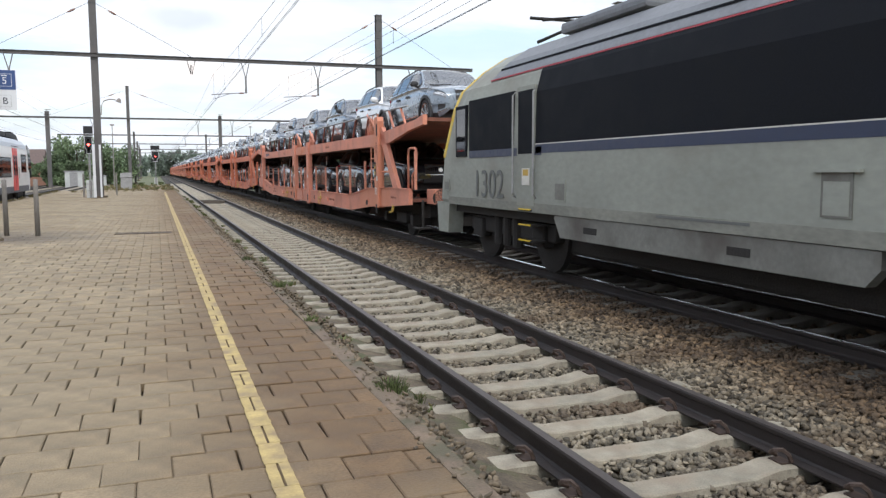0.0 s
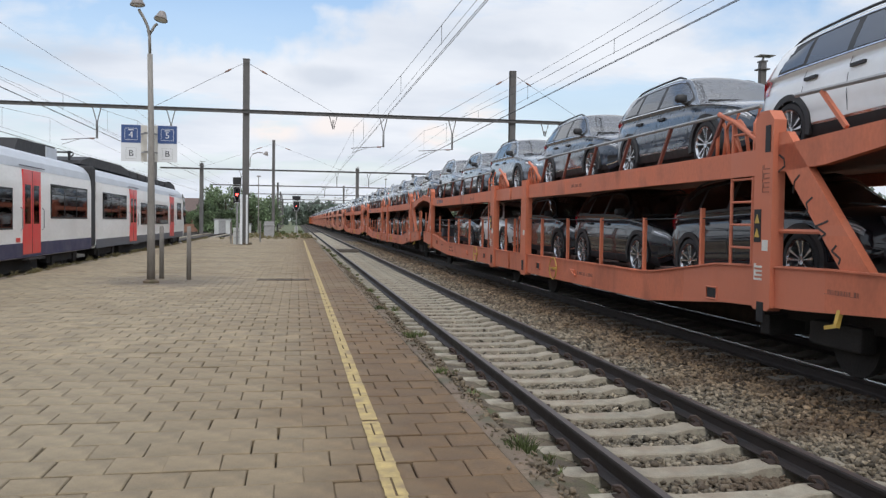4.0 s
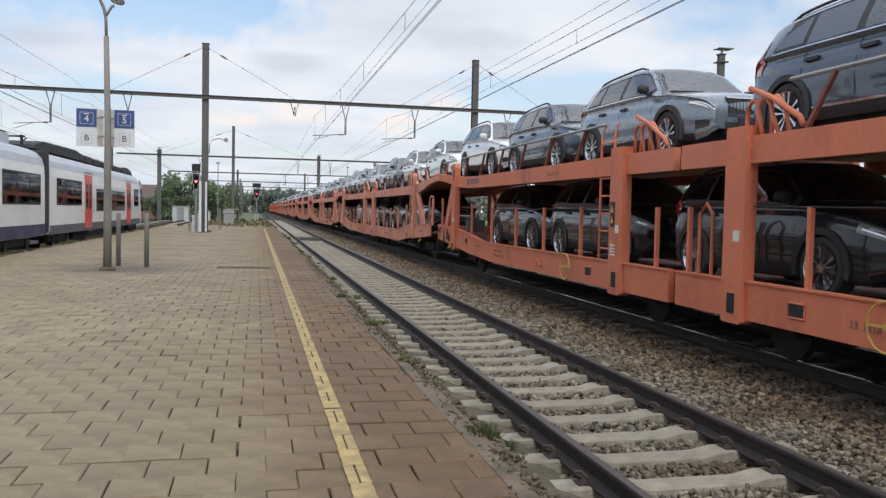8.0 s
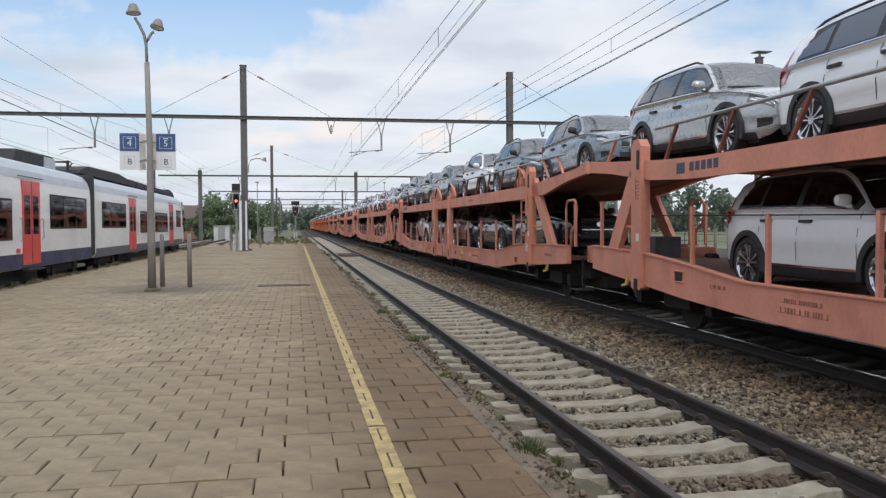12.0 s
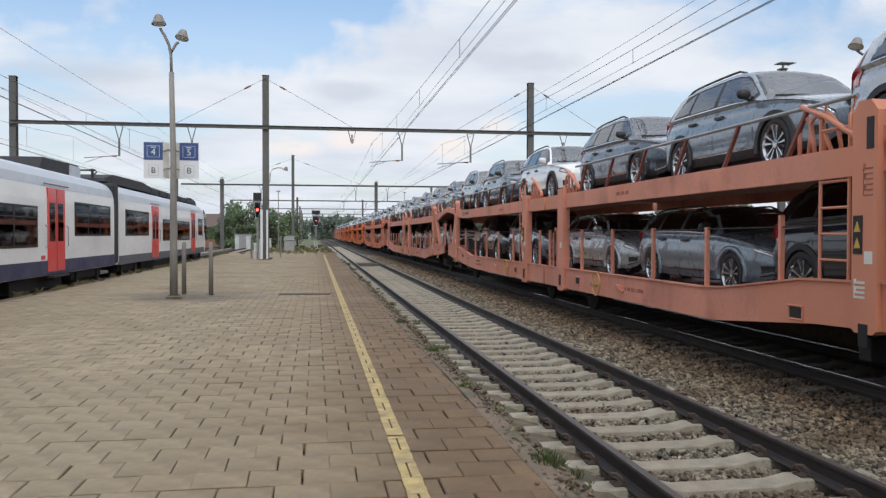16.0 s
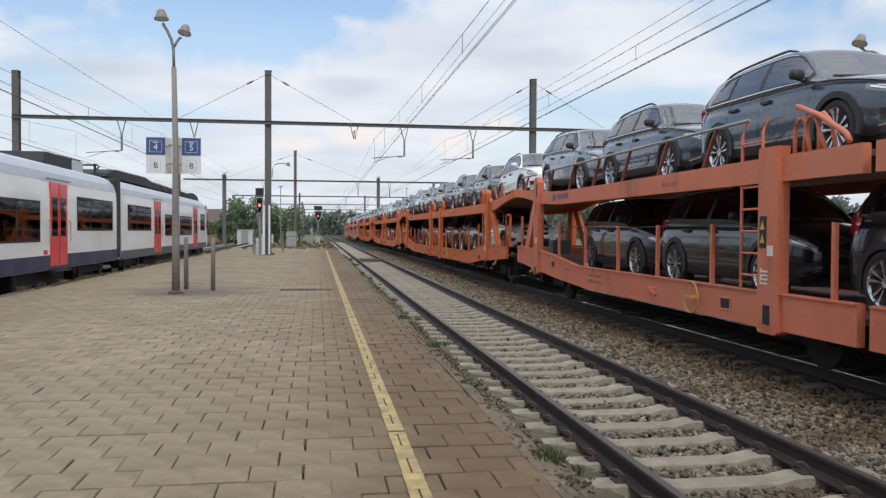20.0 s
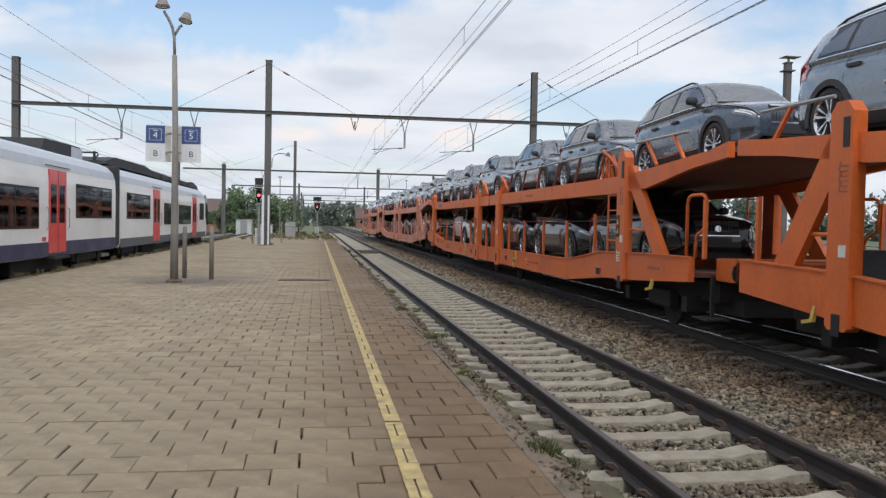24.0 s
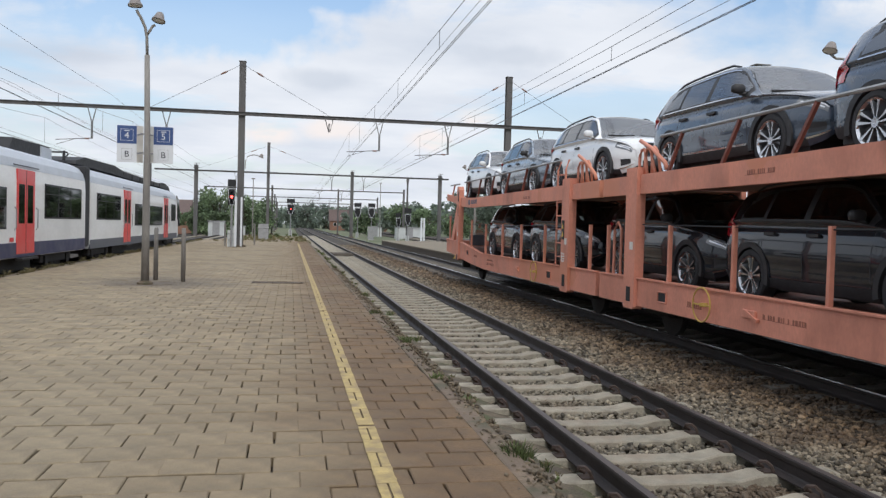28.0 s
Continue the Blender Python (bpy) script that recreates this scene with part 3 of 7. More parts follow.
def sleeper_mesh():
    """A concrete sleeper, high under the rails and lower in the middle."""
    prof = [(-1.25, 0.19), (-1.05, 0.20), (-0.55, 0.20), (-0.38, 0.165), (0.38, 0.165), (0.55, 0.20), (1.05, 0.20), (1.25, 0.19)]
    v, f = [], []
    for x, h in prof:
        v += [(x, -0.15, -0.38), (x, -0.115, -0.375 + h), (x, -0.10, -0.365 + h), (x, 0.10, -0.365 + h), (x, 0.115, -0.375 + h), (x, 0.15, -0.38)]
    for i in range(len(prof) - 1):
        a = i * 6
        f += [(a + j, a + j + 1, a + j + 7, a + j + 6) for j in range(5)]
    f += [(0, 1, 2, 3, 4, 5), tuple(range(len(prof) * 6 - 1, len(prof) * 6 - 7, -1))]
    me = bpy.data.meshes.new("sleeper")
    me.from_pydata(v, [], f)
    me.materials.append(M["sleeper"])
    return me


def clip_mesh():
    s = S()
    for sx in (-1, 1):
        s.tube([(sx * 0.075, -0.07, -0.150), (sx * 0.095, -0.065, -0.105), (sx * 0.125, -0.04, -0.075), (sx * 0.155, 0.0, -0.085),
                (sx * 0.145, 0.045, -0.115), (sx * 0.085, 0.06, -0.145)], 0.015, 5)
        s.box(sx * 0.10 - 0.045, sx * 0.10 + 0.045, -0.06, 0.06, -0.172, -0.155)
    ob = s.make("rail_clip", M["clip"])
    me = ob.data
    bpy.data.objects.remove(ob)
    return me


def track(name, cx, y0, y1, phase, near=None, label="", kind="sleeper"):
    """Rails on concrete sleepers. The sleepers between near[0] and near[1] are pieces, the rest is joined."""
    t = thing(name, label, "railway track", kind="structure")
    t.name = name
    for x in (cx - 0.7535, cx + 0.7535):
        rail(t, x, y0, y1, "rail_top" if name == "track_2" else "rail_dull")
    me, cl = sleeper_mesh(), clip_mesh()
    me.materials[0] = M[kind]
    rest = S()
    k0, k1 = math.ceil((y0 - phase) / 0.6), math.floor((min(y1, 130) - phase) / 0.6)
    for k in range(k0, k1):
        y = phase + 0.6 * k
        if near and near[0] < y < near[1]:
            ob = new("sleeper", me)
            ob.parent = t
            ob.location = (cx, y, random.uniform(-0.006, 0.004))
            ob.rotation_euler = (0, 0, random.uniform(-0.006, 0.006))
            if near[0] < y < near[0] + (9 if cx == T1 else 0):
                for x in (-0.7535, 0.7535):
                    c = new("rail_clip", cl)
                    c.parent = ob
                    c.location = (x, 0, 0)
        elif y > -16:
            rest.add([(v.co.x + cx, v.co.y + y, v.co.z) for v in me.vertices], [tuple(p.vertices) for p in me.polygons])
    if rest.v:
        r = rest.make("far_sleepers", M[kind], t, "worn concrete sleepers in ballast")
        tagged(r, kind="stuff")
    return t


def stones(name, regions, label, mate, seed):
    """Loose ballast: jittered blocks strewn over regions (x0, x1, y0, y1, z, per square metre, size)."""
    rng = np.random.default_rng(seed)
    base = np.array([(-1, -1, -1), (1, -1, -1), (1, 1, -1), (-1, 1, -1), (-.8, -.8, 1), (.8, -.8, 1), (.8, .8, 1), (-.8, .8, 1)], float)
    quad = np.array([(0, 3, 2, 1), (4, 5, 6, 7), (0, 1, 5, 4), (1, 2, 6, 5), (2, 3, 7, 6), (3, 0, 4, 7)])
    vs, fs, k = [], [], 0
    for x0, x1, y0, y1, z, dens, size in regions:
        n = int((x1 - x0) * (y1 - y0) * dens)
        p = np.column_stack([rng.uniform(x0, x1, n), rng.uniform(y0, y1, n), np.full(n, z) + rng.normal(0, 0.012, n)])
        v = base[None] + rng.uniform(-0.42, 0.42, (n, 8, 3))
        v *= (size * rng.uniform(0.5, 1.25, (n, 1, 3)) * np.array((1.35, 0.95, 0.62)) / 2)
        a, b = rng.uniform(0, 6.28, n), rng.uniform(-0.8, 0.8, n)
        c, s_ = np.cos(b)[:, None], np.sin(b)[:, None]
        x, zz = v[:, :, 0] * c + v[:, :, 2] * s_, -v[:, :, 0] * s_ + v[:, :, 2] * c
        y = v[:, :, 1]
        ca, sa = np.cos(a)[:, None], np.sin(a)[:, None]
        v = np.stack([x * ca - y * sa, x * sa + y * ca, zz], 2) + p[:, None]
        vs.append(v.reshape(-1, 3))
        fs.append((quad[None] + 8 * np.arange(n)[:, None, None] + k).reshape(-1, 4))
        k += 8 * n
    v, f = np.concatenate(vs), np.concatenate(fs)
    me = bpy.data.meshes.new(name)
    me.vertices.add(len(v))
    me.vertices.foreach_set("co", v.ravel())
    me.loops.add(f.size)
    me.loops.foreach_set("vertex_index", f.ravel().astype(np.int32))
    me.polygons.add(len(f))
    me.polygons.foreach_set("loop_start", np.arange(0, f.size, 4, dtype=np.int32))
    me.update(calc_edges=True)
    me.materials.append(mate)
    return tagged(new(name, me), label, "ballast", kind="stuff")


def tufts(name, spots, label, mate, seed, tall=0.16, blades=26):
    """Weeds: thin bent blades in clumps at (x, y, z, size)."""
    rng = random.Random(seed)
    s = S()
    for x, y, z, k in spots:
        for _ in range(int(blades * (0.5 + k))):
            a, r, h = rng.uniform(0, 6.28), rng.uniform(0, 0.09) * k, tall * k * rng.uniform(0.35, 1.0)
            px, py = x + math.cos(a) * r, y + math.sin(a) * r
            l, w = rng.uniform(0.2, 0.9) * h, (0.0022 + 0.0035 * rng.random()) * (1 + max(0, y - 12) * 0.06)
            b = rng.uniform(0, 6.28)
            dx, dy = math.cos(b) * w, math.sin(b) * w
            ox, oy = math.cos(a) * l, math.sin(a) * l
            s.add([(px - dx, py - dy, z), (px + dx, py + dy, z), (px + ox * 0.45 + dx, py + oy * 0.45 + dy, z + h * 0.7),
                   (px + ox * 0.45 - dx, py + oy * 0.45 - dy, z + h * 0.7), (px + ox, py + oy, z + h)], [(0, 1, 2, 3), (3, 2, 4)])
    ob = mesh_ob(name, s.v, s.f, mate)
    return tagged(ob, label, "weeds", kind="stuff")


field()
bed("trackbed", EDGE + 0.02, 9.0, -40, 420)
bed("trackbed_left", -16.5, BACK - 0.02, -40, 420, -0.25)
bed("trackbed_right", 18.2, 32.0, -40, 420, -0.30)
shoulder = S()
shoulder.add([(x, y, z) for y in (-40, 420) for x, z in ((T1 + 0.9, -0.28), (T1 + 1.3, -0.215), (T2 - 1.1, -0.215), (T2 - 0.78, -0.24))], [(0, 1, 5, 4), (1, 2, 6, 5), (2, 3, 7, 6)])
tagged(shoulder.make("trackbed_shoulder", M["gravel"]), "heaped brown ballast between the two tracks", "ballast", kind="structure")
track("track_1", T1, -40, 420, 0.39, (2.0, 60.0), "empty track with dark rusty rails on pale concrete sleepers")
track("track_2", T2, -40, 420, 0.1, (3.0, 26.0), "main line track under the passing car transport train", "sleeper_oil_shade")
track("track_3", T0, -40, 420, 0.2, None, "siding track under the standing electric train")
track("track_4", TL, -40, 420, 0.2, None, "track beyond the standing electric train")
track("track_5", 20.6, -40, 420, 0.3, None, "track beyond the opposite platform")
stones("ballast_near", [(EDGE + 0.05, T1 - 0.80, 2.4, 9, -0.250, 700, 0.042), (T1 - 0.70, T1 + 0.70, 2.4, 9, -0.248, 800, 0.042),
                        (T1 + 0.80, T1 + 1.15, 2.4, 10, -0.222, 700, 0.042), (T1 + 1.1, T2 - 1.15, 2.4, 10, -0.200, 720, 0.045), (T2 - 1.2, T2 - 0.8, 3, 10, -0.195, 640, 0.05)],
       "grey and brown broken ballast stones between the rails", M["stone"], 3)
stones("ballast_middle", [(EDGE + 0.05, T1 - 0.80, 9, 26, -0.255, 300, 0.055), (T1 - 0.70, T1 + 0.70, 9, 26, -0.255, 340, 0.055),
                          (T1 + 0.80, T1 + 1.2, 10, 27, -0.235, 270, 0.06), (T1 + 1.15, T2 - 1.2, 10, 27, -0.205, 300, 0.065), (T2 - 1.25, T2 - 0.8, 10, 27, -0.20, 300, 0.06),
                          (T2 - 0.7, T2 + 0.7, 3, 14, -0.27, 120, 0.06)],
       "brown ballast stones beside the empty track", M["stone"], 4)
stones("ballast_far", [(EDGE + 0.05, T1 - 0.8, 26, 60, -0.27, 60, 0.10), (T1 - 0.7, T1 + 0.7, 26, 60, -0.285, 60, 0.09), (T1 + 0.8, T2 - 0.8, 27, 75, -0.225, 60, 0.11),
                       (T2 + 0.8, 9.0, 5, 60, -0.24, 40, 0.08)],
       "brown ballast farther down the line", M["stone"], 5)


def platform(name, x0, x1, y0, y1, label):
    s = S()
    s.prism([(y0, -0.41), (y1, -0.41), (y1 - 0.2, PZ - 0.075), (y0, PZ - 0.075)], x0, x1)
    return tagged(s.make(name, M["bed"]), label, "platform", kind="structure")


plat = platform("platform", BACK + 0.25, EDGE - 0.14, -14, 66, "island platform paved with beige and brown concrete tiles")
plat_far = platform("platform_far", 8.85, 17.6, -14, 78, "opposite platform beyond the main line")
far_top = S()
far_top.box(8.80, 17.65, -14, 78, PZ - 0.074, PZ)
tagged(far_top.make("paving", M["far_platform"], plat_far), "weathered beige paving of the opposite platform")
beyond = S()
beyond.prism([(66, -0.41), (118, -0.41), (112, -0.08), (66.0, PZ - 0.10)], BACK + 0.6, EDGE - 0.5)
tagged(beyond.make("platform_ramp", M["ramp"]), "weedy unpaved end of the island platform", "platform", kind="structure")


# ---------------------------------------------------------------- lamps, signs, masts
def bell(s, at, tip, r):
    """A bell-shaped hood along a direction."""
    at, d = Vector(at), Vector(tip).normalized()
    q = d.to_track_quat('Z', 'Y').to_matrix()
    prof = [(0.02, -0.02), (0.28, 0.0), (0.5, 0.14), (0.66, 0.5), (0.8, 0.95), (1.0, 1.25), (1.02, 1.42), (0.92, 1.44)]
    n = 16
    v = [at + q @ Vector((r * a * math.cos(6.2832 * j / n), r * a * math.sin(6.2832 * j / n), b * r)) for a, b in prof for j in range(n)]
    f = [(i * n + j, i * n + (j + 1) % n, (i + 1) * n + (j + 1) % n, (i + 1) * n + j) for i in range(len(prof) - 1) for j in range(n)]
    s.add(v, f + [tuple(range(n))])
    return at + d * r * 1.40, q, r * 0.92


def street_lamp(x, y, z, label, turn=0.0):
    t = thing("street_lamp", label, "lamp", "platform lamps", (x, y, z))
    t.rotation_euler = (0, 0, turn)
    s = S()
    s.lathe([(0.17, 0.0), (0.17, 0.05), (0.13, 0.07), (0.13, 0.085)], 2, (0, 0, 0), 12)
    s.make("base_plate", M["kerb"], t)
    S().tube([(0, 0, 0.05), (0, 0, 1.1), (0.0, 0, 3.2), (-0.03, 0, 5.02)], [0.088, 0.082, 0.066, 0.055], 12).make("pole", M["pole"], t, smooth=True)
    S().tube([(-0.03, 0, 5.0), (-0.04, 0, 5.40), (-0.08, 0, 5.62), (-0.17, 0, 5.82), (-0.24, 0, 5.93), (-0.26, 0, 5.98)], 0.032, 8).make("arm", M["pole"], t, smooth=True)
    S().tube([(-0.04, 0, 5.38), (0.0, 0, 5.52), (0.08, 0, 5.66), (0.13, 0, 5.68)], 0.03, 8).make("arm", M["pole"], t, smooth=True)
    for at, d, r in (((-0.30, 0, 6.28), (0.05, -0.05, -1), 0.155), ((0.235, 0, 5.96), (-0.18, -0.25, -1), 0.145)):
        s = S()
        p, q, rr = bell(s, at, d, r)
        h = s.make("lamp_head", M["lamp"], t, smooth=True)
        g = S()
        g.add([p + q @ Vector((rr * math.cos(6.2832 * j / 16), rr * math.sin(6.2832 * j / 16), -0.004)) for j in range(16)], [tuple(range(16))])
        g.make("glass", M["lampglass"], h)
    return t


street_lamp(-3.10, 18.0, PZ, "grey double-headed platform lamp on a tapered steel post")


def fork_lamp(x, y, z, label):
    """A tall lamp whose two curved arms spread like a fork."""
    t = thing("street_lamp", label, "lamp", "fork lamps", (x, y, z))
    S().lathe([(0.17, 0.0), (0.17, 0.05), (0.13, 0.07), (0.13, 0.085)], 2, (0, 0, 0), 12).make("base_plate", M["kerb"], t)
    S().tube([(0, 0, 0.05), (0, 0, 1.1), (0, 0, 3.2), (0, 0, 5.45)], [0.088, 0.082, 0.066, 0.05], 12).make("pole", M["pole"], t, smooth=True)
    for sx in (-1, 1):
        S().tube([(0, 0, 5.35), (sx * 0.10, 0, 5.50), (sx * 0.30, 0, 5.66), (sx * 0.52, 0, 5.74), (sx * 0.70, 0, 5.74), (sx * 0.84, 0, 5.82)], 0.03, 8).make("arm", M["pole"], t, smooth=True)
        s = S()
        p, q, rr = bell(s, (sx * 0.82, 0, 6.12), (sx * 0.35, -0.15, -1), 0.17)
        h = s.make("lamp_head", M["lamp"], t, smooth=True)
        S().add([p + q @ Vector((rr * math.cos(6.2832 * j / 16), rr * math.sin(6.2832 * j / 16), -0.004)) for j in range(16)], [tuple(range(16))]).make("glass", M["lampglass"], h)
    return t


fork_lamp(13.55, 16.8, PZ, "double-headed fork lamp on the opposite platform")
fork_lamp(13.55, 58.0, PZ, "double-headed fork lamp far down the opposite platform")


def platform_sign(x, y, digit, side):
    t = thing("platform_sign", "blue and white platform number sign hung on the lamp post", "sign", "platform signs", (x, y, 0))
    z0, z1 = 2.97, 3.78
    S().box(-0.21, 0.21, 0.0, 0.025, z0, z1, 0.004).make("panel", M["white"], t)
    S().box(-0.205, 0.205, -0.004, 0.0, z1 - 0.40, z1 - 0.005).make("blue_field", M["blue"], t)
    s = S()
    for a in ((-0.135, 0.135, z1 - 0.085, z1 - 0.078), (-0.135, 0.135, z1 - 0.335, z1 - 0.328), (-0.135, -0.128, z1 - 0.335, z1 - 0.078), (0.128, 0.135, z1 - 0.335, z1 - 0.078)):
        s.box(a[0], a[1], -0.0065, -0.004, a[2], a[3])
    s.box(-0.055, 0.055, -0.0065, -0.004, z1 - 0.125, z1 - 0.105)
    s.make("frame_line", M["white"], t)
    text_on(digit, 0.20, (0.0, -0.006, z1 - 0.225), (90, 0, 0), M["white"], t, "digit")
    text_on("B", 0.19, (0.0, -0.002, z0 + 0.175), (90, 0, 0), M["ink"], t, "letter")
    s = S()
    for a in ((-0.11, 0.11, z0 + 0.295, z0 + 0.30), (-0.11, 0.11, z0 + 0.055, z0 + 0.06), (-0.11, -0.105, z0 + 0.055, z0 + 0.30), (0.105, 0.11, z0 + 0.055, z0 + 0.30)):
        s.box(a[0], a[1], -0.002, 0.0, a[2], a[3])
    s.make("frame_line", M["galv"], t)
    w = S()
    w.prism([(0.002, z0), (0.17, z0), (0.17, z1), (0.002, z1)], side * 0.212, side * 0.222)
    w.add([(side * 0.212, 0.0, z0), (side * 0.33, 0.10, z0), (side * 0.33, 0.10, z1), (side * 0.212, 0.0, z1)], [(0, 1, 2, 3)])
    w.make("side_panel", M["label"], t)
    for z in (z0 + 0.2, z1 - 0.2):
        S().bar((side * 0.21, 0.03, z), (side * 0.44, -0.28, z), 0.03).make("bracket", M["galv"], t)


platform_sign(-3.57, 18.25, "4", 1)
platform_sign(-2.82 + 0.02, 18.25, "5", -1)
for x, y in ((-3.09, 19.35), (-2.43, 19.05)):
    t = thing("post", "plain grey wooden post standing on the platform", "post", "platform posts", (x, y, PZ))
    S().tube([(0, 0, 0), (0, 0, 1.22), (0, 0, 1.25)], [0.055, 0.05, 0.035], 10).make("shaft", M["pole"], t, smooth=True)


def steel_mast(x, y, z, h, w, label, group="catenary masts", hat=False):
    """A broad-flanged steel mast on a concrete foot."""
    t = thing("catenary_mast", label, "mast", group, (x, y, z))
    a = w / 2
    if not hat:
        s = S()
        q, g = a - 0.03, 0.012
        ring = [(-a, -a), (a, -a), (a, -q), (g, -q), (g, q), (a, q), (a, a), (-a, a), (-a, q), (-g, q), (-g, -q), (-a, -q)]
        s.add([(px, py, z) for z in (0, h) for px, py in ring], [tuple(range(12)), tuple(range(23, 11, -1))] + [(i, (i + 1) % 12, (i + 1) % 12 + 12, i + 12) for i in range(12)])
        s.make("column", M["mast"], t)
        S().box(-a - 0.02, a + 0.02, -a - 0.02, a + 0.02, h, h + 0.03).make("cap", M["mast"], t)
    else:
        s = S()
        s.box(-a, a, -a, a, 0, h, 0.02)
        s.make("column", M["mast"], t)
        S().box(-a - 0.10, a + 0.10, -a - 0.10, a + 0.10, h - 0.32, h - 0.27).make("collar", M["mast"], t)
        S().box(-a - 0.03, a + 0.03, -a - 0.03, a + 0.03, h, h + 0.05).make("cap", M["mast"], t)
        s = S()
        s.tube([(0.02, 0, h + 0.05), (0.02, 0, h + 0.24)], 0.05, 8)
        s.box(-0.24, 0.44, -0.25, 0.25, h + 0.24, h + 0.275, 0.01)
        s.make("platform_head", M["galv"], t)
    S().box(-a - 0.18, a + 0.18, -a - 0.18, a + 0.18, -0.35, 0.10, 0.02).make("footing", M["kerb"], t)
    return t


def portal(y, z, x0, x1, hangers, stays, label):
    """A beam across the tracks with its hangers and registration arms, and stays to the mast tops."""
    t = thing("catenary_beam", label, "beam", "catenary beams", (0, y, 0))
    s = S()
    s.box(x0, x1, -0.09, 0.09, z + 0.085, z + 0.10)
    s.box(x0, x1, -0.09, 0.09, z - 0.10, z - 0.085)
    s.box(x0, x1, -0.012, 0.012, z - 0.085, z + 0.085)
    s.make("beam", M["mast"], t)
    for hx, ax, low in hangers:
        s = S()
        s.tube([(hx - 0.20, 0, z - 0.1), (hx, 0, z - 0.85), (hx, 0, low)], 0.028, 6)
        s.tube([(hx + 0.24, 0, z - 0.1), (hx + 0.06, 0, z - 0.85), (hx + 0.06, 0, low)], 0.028, 6)
        s.make("hanger", M["mast"], t)
        if ax is not None:
            a = S()
            a.tube([(hx, 0, low + 0.03), (ax, 0, low - 0.12)], 0.022, 6)
            a.tube([(ax + (hx - ax) * 0.55, 0, low - 0.04), (ax + 0.05 * (1 if ax < hx else -1), 0, low - 0.38)], 0.015, 6)
            a.make("registration_arm", M["mast"], t)
            i = S()
            i.lathe([(0.03, 0), (0.06, 0.04), (0.03, 0.08), (0.06, 0.12), (0.03, 0.16), (0.06, 0.20), (0.03, 0.24)], 0, (hx - 0.35, 0, low + 0.0), 8)
            i.make("insulator", M["insul"], t)
    for mx, top, span in stays:
        for d in (-1, 1):
            S().tube([(mx, 0, top - 0.25), (mx + d * span, 0, z + 0.1)], 0.011, 5).make("stay", M["wire"], t)
            i = S()
            p = Vector((mx, 0, top - 0.25)).lerp((mx + d * span, 0, z + 0.1), 0.16)
            p2 = Vector((mx, 0, top - 0.25)).lerp((mx + d * span, 0, z + 0.1), 0.24)
            i.tube([p, p.lerp(p2, 0.33), p.lerp(p2, 0.66), p2], [0.03, 0.055, 0.055, 0.03], 8)
            i.make("insulator", M["insul"], t)
    return t


WX1, WX2, WX0, WXL = 3.17, 7.2, -8.4, -12.8
Y1 = 47.0
steel_mast(-2.86, Y1 + 0.25, PZ, 10.65, 0.36, "tall weathered steel catenary mast on the island platform")
steel_mast(13.0, Y1 + 0.25, PZ, 10.70, 0.36, "tall weathered steel catenary mast on the opposite platform")
steel_mast(-16.55, Y1 + 0.25, -0.3, 10.75, 0.36, "tall weathered steel catenary mast beyond the standing train")
portal(Y1, 7.93, -16.7, 19.0, [(-10.95, -12.8, 6.12), (-7.0, None, 6.95), (5.05, WX1, 6.12), (9.2, WX2, 6.08), (2.1, None, 7.6), (15.0, None, 7.4)],
       [(-2.86, 11.0, 5.0), (13.0, 11.0, 4.6)], "thin steel catenary beam spanning all the tracks")
steel_mast(-10.0, 60.0, -0.3, 7.2, 0.25, "short steel mast behind the standing train")
Y2 = 104.0
steel_mast(-2.9, Y2 + 0.3, 0.0, 11.9, 0.36, "second tall steel mast farther along the platform line")
steel_mast(-11.75, Y2 + 0.3, -0.3, 9.0, 0.45, "solid steel mast with a small flat head", hat=True)
steel_mast(9.75, 131.0, -0.3, 10.6, 0.5, "solid steel mast with a flat head beside the main line", hat=True)
steel_mast(19.4, Y2 + 0.3, -0.3, 8.8, 0.45, "solid steel mast with a small flat head beyond the opposite platform", hat=True)
portal(Y2, 8.05, -16.7, 20.5, [(-6.9, None, 7.0), (5.1, WX1, 6.1), (9.2, WX2, 6.1), (15.0, None, 6.9)], [(-2.9, 11.7, 9.0)],
       "second steel catenary beam down the line")
for y, z in ((150.0, 8.0), (197.0, 8.0), (245.0, 8.0), (292.0, 8.0)):
    portal(y, z, -15.5, 21.0, [(5.1, WX1, 6.1), (9.2, WX2, 6.1)], [], "distant steel catenary beam down the line")
    steel_mast(-3.4 - (y - 150) * 0.01, y + 0.3, -0.3, 8.9 if y < 240 else 9.5, 0.34, "distant steel catenary mast")
    steel_mast(21.0, y + 0.3, -0.3, 8.9, 0.34, "distant steel catenary mast")
steel_mast(18.7, 29.5, -0.3, 8.72, 0.24, "solid steel mast with a thin plate on its head", hat=True)
steel_mast(14.6, 101.0, -0.3, 8.2, 0.2, "slim steel pole beyond the end of the opposite platform")
steel_mast(8.3 + 1.6, 172.0, -0.3, 9.5, 0.34, "distant steel pole beside the main line")
steel_mast(-2.86, -6.0, PZ, 10.65, 0.36, "steel catenary mast on the platform")
steel_mast(13.0, -6.0, PZ, 10.7, 0.36, "steel catenary mast on the opposite platform")
portal(-6.3, 7.93, -16.7, 19.0, [(5.05, WX1, 6.12), (9.2, WX2, 6.08)], [], "steel catenary beam spanning the tracks")


